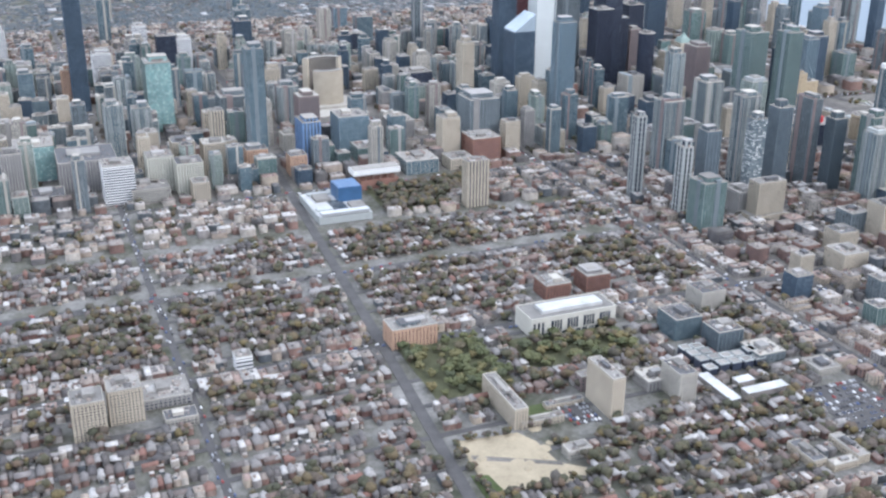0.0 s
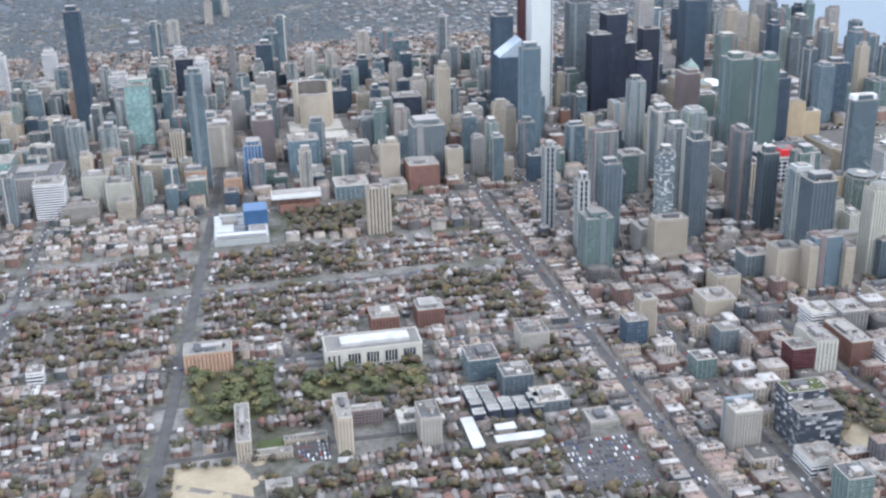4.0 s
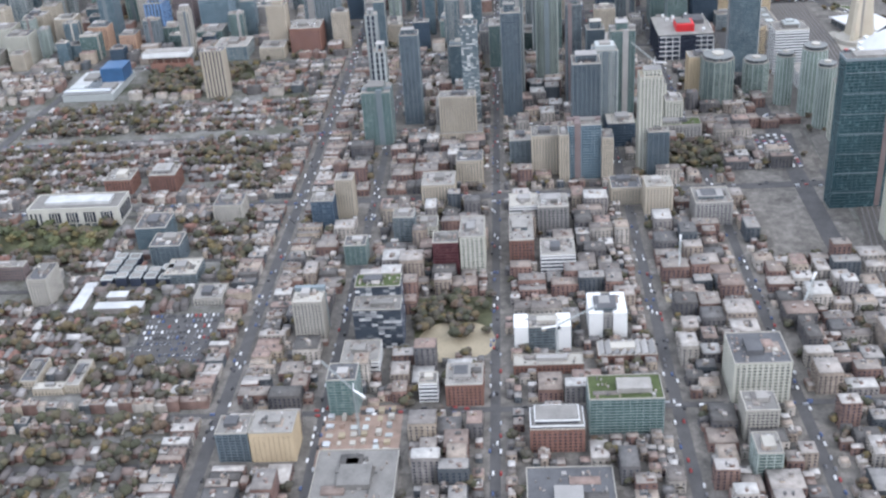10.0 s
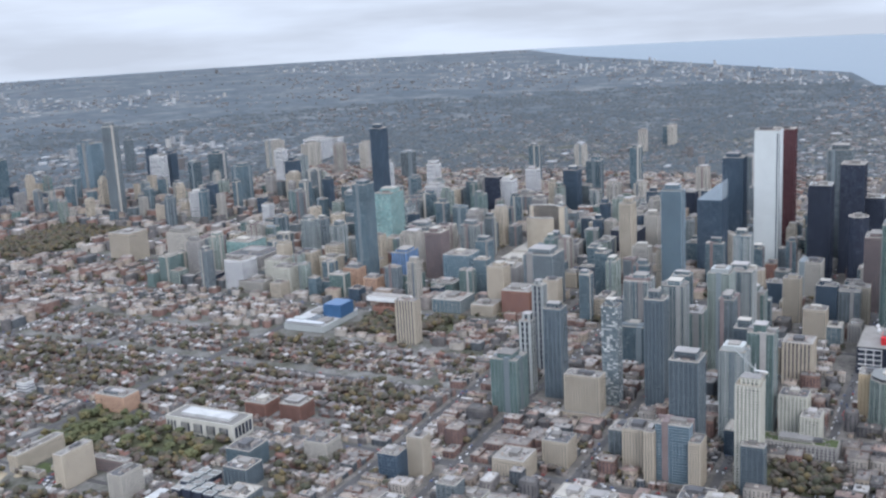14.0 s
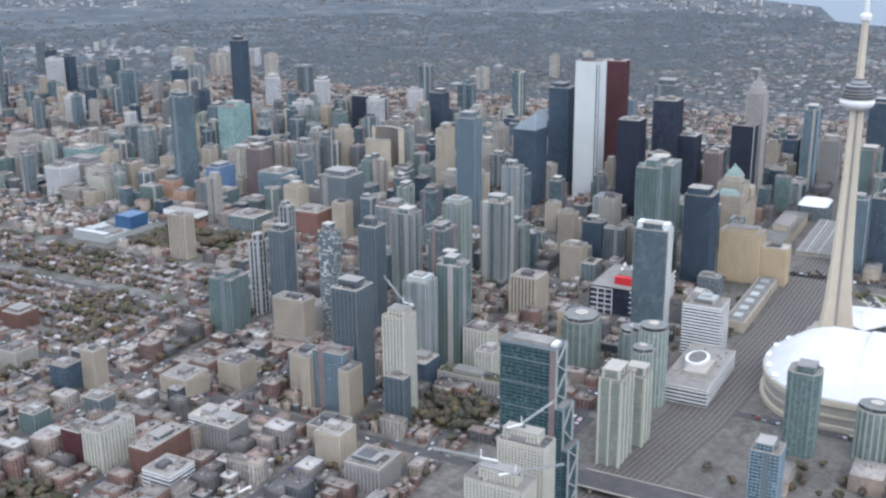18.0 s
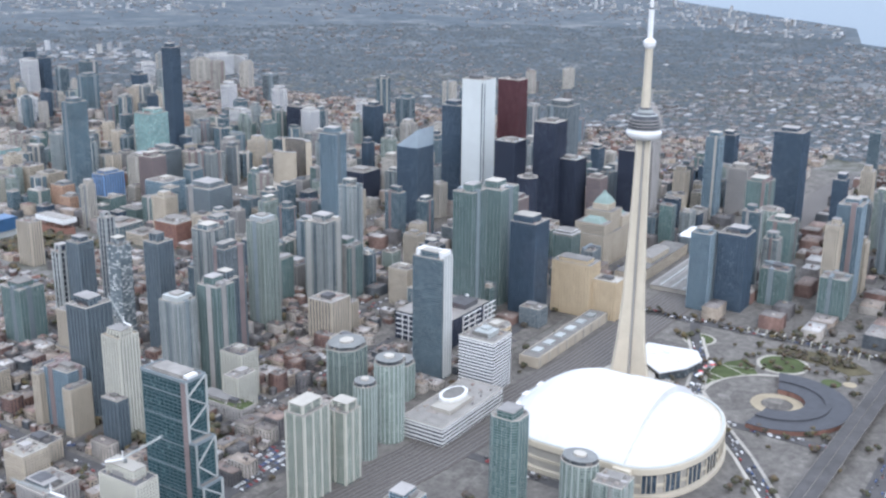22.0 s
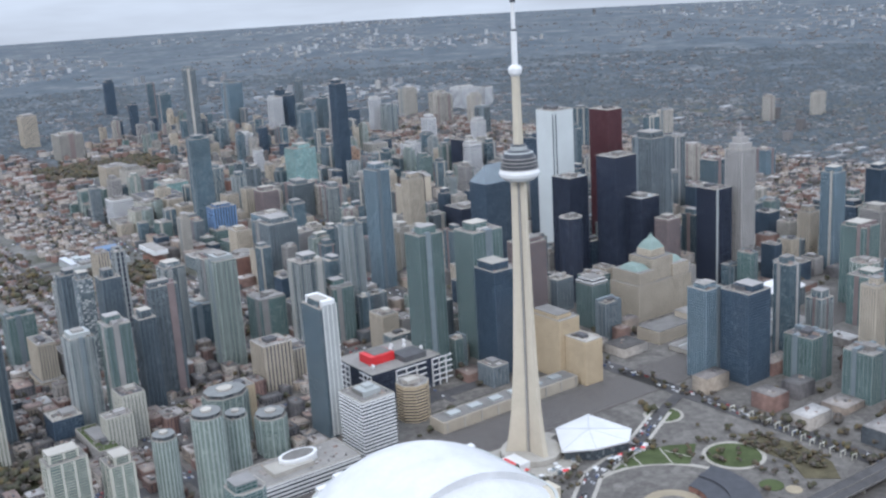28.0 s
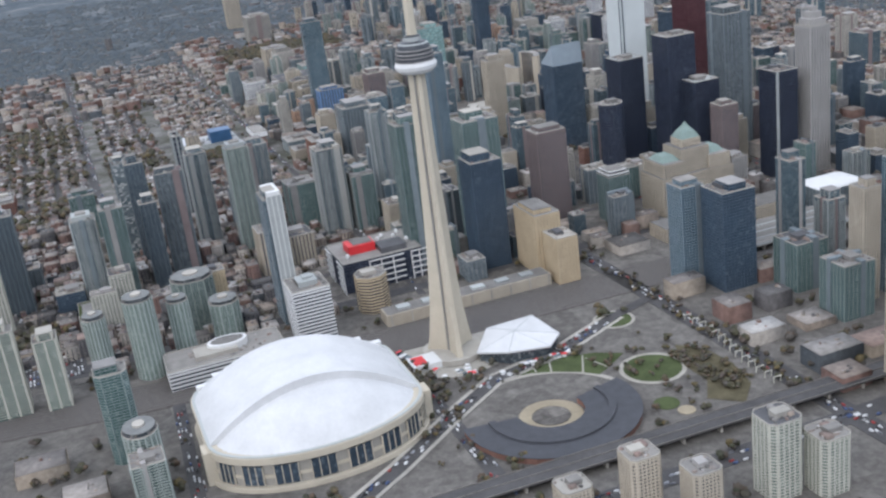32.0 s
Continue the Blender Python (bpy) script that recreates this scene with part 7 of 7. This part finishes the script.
# the far suburbs: small roofs among woods, pale works and halls in patches, thinning out
SHORE = ([1700, 2250, 2400, 3000, 3666, 4396, 4929, 5900, 6551, 7700, 8820, 10200, 11000], [-480, -700, -700, -680, -380, 110, 850, 1100, 1800, 2990, 4150, 5250, 5900])
for _ in range(52000):
    r, a = 1500 + 11000 * rnd.random() ** 1.7, rnd.uniform(-0.6, 2.9)
    u, v = r * math.cos(a) + 200, r * math.sin(a) + 200
    port = u > 1700 and v < 900
    if not (zone(u, v) == "far" or port) or (u > 1700 and v < float(np.interp(u, *SHORE)) + 40) or math.hypot(u + 1299, v + 232) > 12700:
        continue
    x, y = to_xy(u, v)
    green = noise.noise(Vector((x * 0.0009, y * 0.0009, 3.3)))
    yard = noise.noise(Vector((x * 0.0006 + 9, y * 0.0006, 1.7)))
    big = 1 + r / 7000
    if r > 3600 and yard > (0.16 if r > 5200 else 0.3) and not port and rnd.random() < 0.42:
        w, d, h = rnd.uniform(8, 40), rnd.uniform(8, 28), rnd.choice([5, 6, 6, 7, 8, 8, 9, 10, 10, 12, 38]) * rnd.uniform(0.8, 1.2)
        w, d = (w, d) if h < 20 else (24, 12)
        pale_halls.add(x, y, -0.4, w, d, h, GRID)
        pale_tops.add(x, y, -0.4, w, d, h, GRID)
        continue
    if port or yard > 0.42:
        if rnd.random() < 0.4:
            w, d, h = rnd.uniform(10, 38), rnd.uniform(9, 26), rnd.uniform(4, 10)
            works.add(x, y, -0.4, w, d, h, GRID)
            work_tops.add(x, y, -0.4, w, d, h, GRID)
            continue
    if rnd.random() < (0.46 if green < -0.18 else (0.2 if green < 0.02 else 0.025)):
        if rnd.random() < 0.93:
            w, d = rnd.uniform(7, 13) * big ** 0.5, rnd.uniform(7, 11) * big ** 0.5
            far_walls.add(x, y, -0.4, w, d, rnd.uniform(5, 8), GRID + rnd.choice([0, 1.5708]))
            far_tops.add(x, y, -0.4, w, d, far_walls.put[-1][5], far_walls.put[-1][6])
        else:
            w, d, h = rnd.uniform(18, 50), rnd.uniform(16, 36), rnd.uniform(6, 12) if rnd.random() < 0.93 else rnd.uniform(25, 45)
            w, d = (w, d) if h < 20 else (26, 18)
            works.add(x, y, -0.4, w, d, h, GRID)
            work_tops.add(x, y, -0.4, w, d, h, GRID)
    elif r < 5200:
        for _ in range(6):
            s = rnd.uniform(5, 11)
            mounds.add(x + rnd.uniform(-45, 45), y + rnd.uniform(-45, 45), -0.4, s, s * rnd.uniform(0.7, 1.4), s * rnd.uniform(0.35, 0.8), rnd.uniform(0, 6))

# avenue trees and planted beds round the old roundhouse
for _ in range(110):
    a, r = rnd.uniform(0, 6.28), rnd.uniform(96, 150)
    tu, tv = 40 + r * math.cos(a), -188 + r * math.sin(a)
    if -275 < tv < 0 and tu < 250 and not (60 < tu < 120 and tv > -70):
        put_tree(tu, tv, rnd.uniform(4, 8), 2)
for i in range(46):
    put_tree(262 + rnd.uniform(-16, 16) + i * 0.2, -280 + i * 8, rnd.uniform(4, 7), 2)
for _ in range(520):
    tu, tv = rnd.uniform(-540, 290), rnd.uniform(-460, 180)
    grove = noise.noise(Vector((tu * 0.012, tv * 0.012, 8.0)))
    if grove > 0.16 and not 28 < tv + 0.06 * tu < 118 and math.hypot(tu - 40, tv + 188) > 95 and math.hypot(tu, tv) > 38 and not any(abs(tu - q[0]) < q[2] and abs(tv - q[1]) < q[3] for q in TAKEN_KEEP):
        put_tree(tu, tv, rnd.uniform(4, 9), 3)
for _ in range(70):
    put_tree(rnd.uniform(196, 236), rnd.uniform(-250, -140), rnd.uniform(3, 7), 3)
for _ in range(60):
    f = rnd.random()
    put_tree(-72 + rnd.uniform(-9, 30), -5 - 75 * f, rnd.uniform(5, 9), 3)
for _ in range(70):
    tu, tv = rnd.uniform(-905, -775), rnd.uniform(1000, 1110)
    if not any(abs(tu - q[0]) < q[2] + 1 and abs(tv - q[1]) < q[3] + 1 for q in TAKEN_KEEP):
        put_tree(tu, tv, rnd.uniform(5, 10), 3)
for _ in range(46):
    e, f = rnd.choice([(-905, 0), (-803, 0), (0, 1302), (0, 1408)]), rnd.random()
    put_tree(e[0] + rnd.uniform(-4, 4) if e[0] else -905 + 100 * f, e[1] + rnd.uniform(-4, 4) if e[1] else 1302 + 104 * f, rnd.uniform(4, 9), 3)
# trees of the parks and squares
for cu, cv, hu, hv in PARKS:
    for _ in range(int(hu * hv * 4 / 145)):
        tu, tv = cu + rnd.uniform(-hu, hu), cv + rnd.uniform(-hv, hv)
        if not any(abs(tu - q[0]) < q[2] and abs(tv - q[1]) < q[3] for q in TAKEN_KEEP[:260]):
            if len(NEAR_TREES) < 160 and cu < -400:
                NEAR_TREES.append((tu, tv, 7 + 9 * rnd.random() ** 1.5))
            else:
                put_tree(tu, tv, rnd.uniform(8, 14), 4)
for cu, cv, hu, hv in PARKS[:-1]:
    solid("lawn", Shape().prism([to_xy(cu - hu, cv - hv), to_xy(cu + hu, cv - hv), to_xy(cu + hu, cv + hv), to_xy(cu - hu, cv + hv)], -0.4, 0.12), park_lawn, None, "worn autumn lawn under the park trees", "lawn", "", "structure")

gear = Many(BOX_V, SIDES + [(4, 5, 6, 7)])
for gu, gv, gz, ga, gb, gh in GEAR:
    gear.add(*to_xy(gu, gv), gz, ga, gb, gh, GRID)
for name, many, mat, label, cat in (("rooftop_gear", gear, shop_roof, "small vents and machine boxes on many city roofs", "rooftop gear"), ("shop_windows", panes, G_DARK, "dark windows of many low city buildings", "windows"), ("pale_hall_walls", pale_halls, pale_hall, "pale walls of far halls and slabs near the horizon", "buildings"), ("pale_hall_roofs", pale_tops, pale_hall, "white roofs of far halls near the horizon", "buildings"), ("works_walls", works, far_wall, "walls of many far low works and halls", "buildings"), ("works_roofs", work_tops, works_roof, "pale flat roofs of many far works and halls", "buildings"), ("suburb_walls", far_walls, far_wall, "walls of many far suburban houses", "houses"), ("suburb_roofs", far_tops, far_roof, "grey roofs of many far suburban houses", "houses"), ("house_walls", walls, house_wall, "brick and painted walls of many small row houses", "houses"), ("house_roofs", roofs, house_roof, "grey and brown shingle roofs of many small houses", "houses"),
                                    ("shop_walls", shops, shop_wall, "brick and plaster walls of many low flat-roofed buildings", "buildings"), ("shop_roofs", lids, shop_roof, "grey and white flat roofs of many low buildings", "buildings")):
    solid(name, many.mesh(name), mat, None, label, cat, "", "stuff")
# crowns in the colours that carry the haze
solid("far_woods", mounds.mesh("far_woods", 0.3), hazed_wood, None, "haze-blued grey crowns of far suburban woods", "woods", "", "stuff")
solid("tree_crowns", clumps.mesh("tree_crowns", 0.28), leaf, None, "green and autumn-yellow crowns of many street trees", "trees", "", "stuff")

# ---- single houses, trees and cars nearest to the flight ----
wall_mesh, roof_mesh = Many(WALL_V, WALL_F), Many(ROOF_V, ROOF_F)
wall_mesh.add(0, 0, 0, 1, 1, 1, 0)
roof_mesh.add(0, 0, 0, 1, 1, 1, 0)
wall_mesh, roof_mesh = wall_mesh.mesh("house_wall"), roof_mesh.mesh("house_roof")
wall_mesh.materials.append(wall_one)
roof_mesh.materials.append(roof_one)
for x, y, w, d, h, turn in NEAR_HOUSES:
    t = thing("house", x, y, 0, math.degrees(turn), "narrow two-storey row house with pitched shingle roof", "house", "row houses")
    size = Matrix.Diagonal((w, d, h, 1))
    part("wall", wall_mesh, None, t, at=size)
    part("roof", roof_mesh, None, t, at=size)
crowns = []
for i in range(5):
    r = random.Random(i)
    m = Many(ICO_V, ICO_F)
    for _ in range(22):
        a, q, s = r.uniform(0, 6.28), 0.42 * r.random() ** 0.6, r.uniform(0.14, 0.25)
        m.add(q * math.cos(a), q * math.sin(a), 0.62 + r.uniform(-0.3, 0.3) * (1 - q), s, s, s * 0.8, r.uniform(0, 6))
    crowns.append(m.mesh("crown", 0.3, i))
    crowns[-1].materials.append(leaf_one)
trunk = Shape().loft([[(px, py, z) for px, py in circle(q, 7)] for q, z in ((0.035, 0), (0.024, 0.25), (0.018, 0.5), (0.008, 0.75))])
for a in range(4):
    trunk.beam((0, 0, 0.35 + 0.05 * a), (0.25 * math.cos(a * 1.6), 0.25 * math.sin(a * 1.6), 0.62 + 0.03 * a), 0.008)
trunk = trunk.mesh("trunk")
trunk.materials.append(bark)
for u, v, size in NEAR_TREES:
    x, y = to_xy(u, v)
    t = thing("tree", x, y, 0.1, rnd.uniform(0, 360), "park tree with uneven green and yellowing crown", "tree", "park trees")
    m = Matrix.Diagonal((size, size, size, 1))
    part("trunk", trunk, None, t, at=m)
    part("crown", rnd.choice(crowns), None, t, at=m)
body = Shape().loft([[(px, py, z) for px, py in rect(w, d)] for w, d, z in ((4.3, 1.75, 0.3), (4.5, 1.85, 0.6), (4.4, 1.8, 0.95))]).mesh("body")
cabin = Shape().loft([[(px, py, z) for px, py in rect(w, d, -0.2)] for w, d, z in ((2.9, 1.7, 0.9), (1.9, 1.45, 1.5))]).mesh("cabin")
wheels = Shape()
for sx in (-1.4, 1.4):
    for sy in (-0.8, 0.8):
        wheels.loft([[(sx + 0.33 * math.cos(a * 0.785), sy + e, 0.33 + 0.33 * math.sin(a * 0.785)) for a in range(8)] for e in (-0.1, 0.1)], True, True)
wheels = wheels.mesh("wheels")
body.materials.append(palette("car_body", [(0.6, 0.6, 0.6), (0.03, 0.03, 0.035), (0.3, 0.31, 0.33), (0.7, 0.7, 0.7), (0.25, 0.03, 0.03), (0.05, 0.08, 0.18), (0.12, 0.12, 0.13)], rough=0.35, vary=0.1, island=False))
cabin.materials.append(G_DARK)
wheels.materials.append(dark_metal)
CARS = Many(BOX_V, SIDES + [(4, 5, 6, 7)])
count = 0


def put_car(u, v, turn, z=0.25):
    global count
    x, y = to_xy(u, v)
    if -1000 < u < -700 and 860 < v < 1010 and count < 50:
        count += 1
        t = thing("car", x, y, z, turn, "parked or driving car seen small from above", "car", "cars on the streets")
        part("body", body, None, t)
        part("cabin", cabin, None, t)
    else:
        CARS.add(x, y, z, 4.6, 1.9, 1.4, radians(turn))


for i in range(9):
    for j in range(16):
        if rnd.random() < 0.72:
            put_car(-936 + i * 11, 922 + j * 4.8, 14.5 + rnd.choice([0, 180]), 0.25)
for i in range(5):
    for j in range(8):
        if rnd.random() < 0.8:
            put_car(-815 + i * 9, 1240 + j * 4.4, 14.5, 0.3)
for k, w in EW:
    u = -1500.0
    while u < 1500:
        for lane in (-0.32, -0.12, 0.12, 0.32):
            if rnd.random() < 0.34:
                put_car(u + rnd.uniform(-5, 5), k + lane * w, 14.5, 0.2)
        u += 14
for k, w in NS:
    v = 200.0
    while v < 2600:
        for lane in (-0.32, -0.12, 0.12, 0.32):
            if rnd.random() < 0.3:
                put_car(k + lane * w, v + rnd.uniform(-5, 5), 104.5, 0.36)
        v += 14
for (a, b), (c, d) in (((-230, -268), (-136, -203)), ((-136, -203), (-58, -140)), ((-58, -140), (14, -88)), ((14, -88), (105, -66)), ((105, -66), (200, -20)), ((-322, -420), (-312, 40)), ((-60, -300), (-60, 40)), ((268, -400), (264, 180)), ((-560, -440), (-546, 180))):
    run = math.hypot(c - a, d - b)
    for _ in range(int(run / 5)):
        f, o = rnd.random(), rnd.choice([-5.5, -2, 2, 5.5])
        put_car(a + (c - a) * f - (d - b) / run * o, b + (d - b) * f + (c - a) / run * o, 14.5 + math.degrees(math.atan2(d - b, c - a)), 0.66)
for i in range(26):
    for j in range(9):
        if rnd.random() < 0.85:
            put_car(-516 + i * 4.4, 220 + j * 9.5, 104.5, 0.25)
for i in range(420):
    put_car(-700 + rnd.uniform(0, 1700), -352 + rnd.choice([-8, -4, 4, 8]), 14.7, 0.5)
solid("street_cars", CARS.mesh("street_cars"), car_paint, None, "many small cars along the far streets", "cars", "", "stuff")
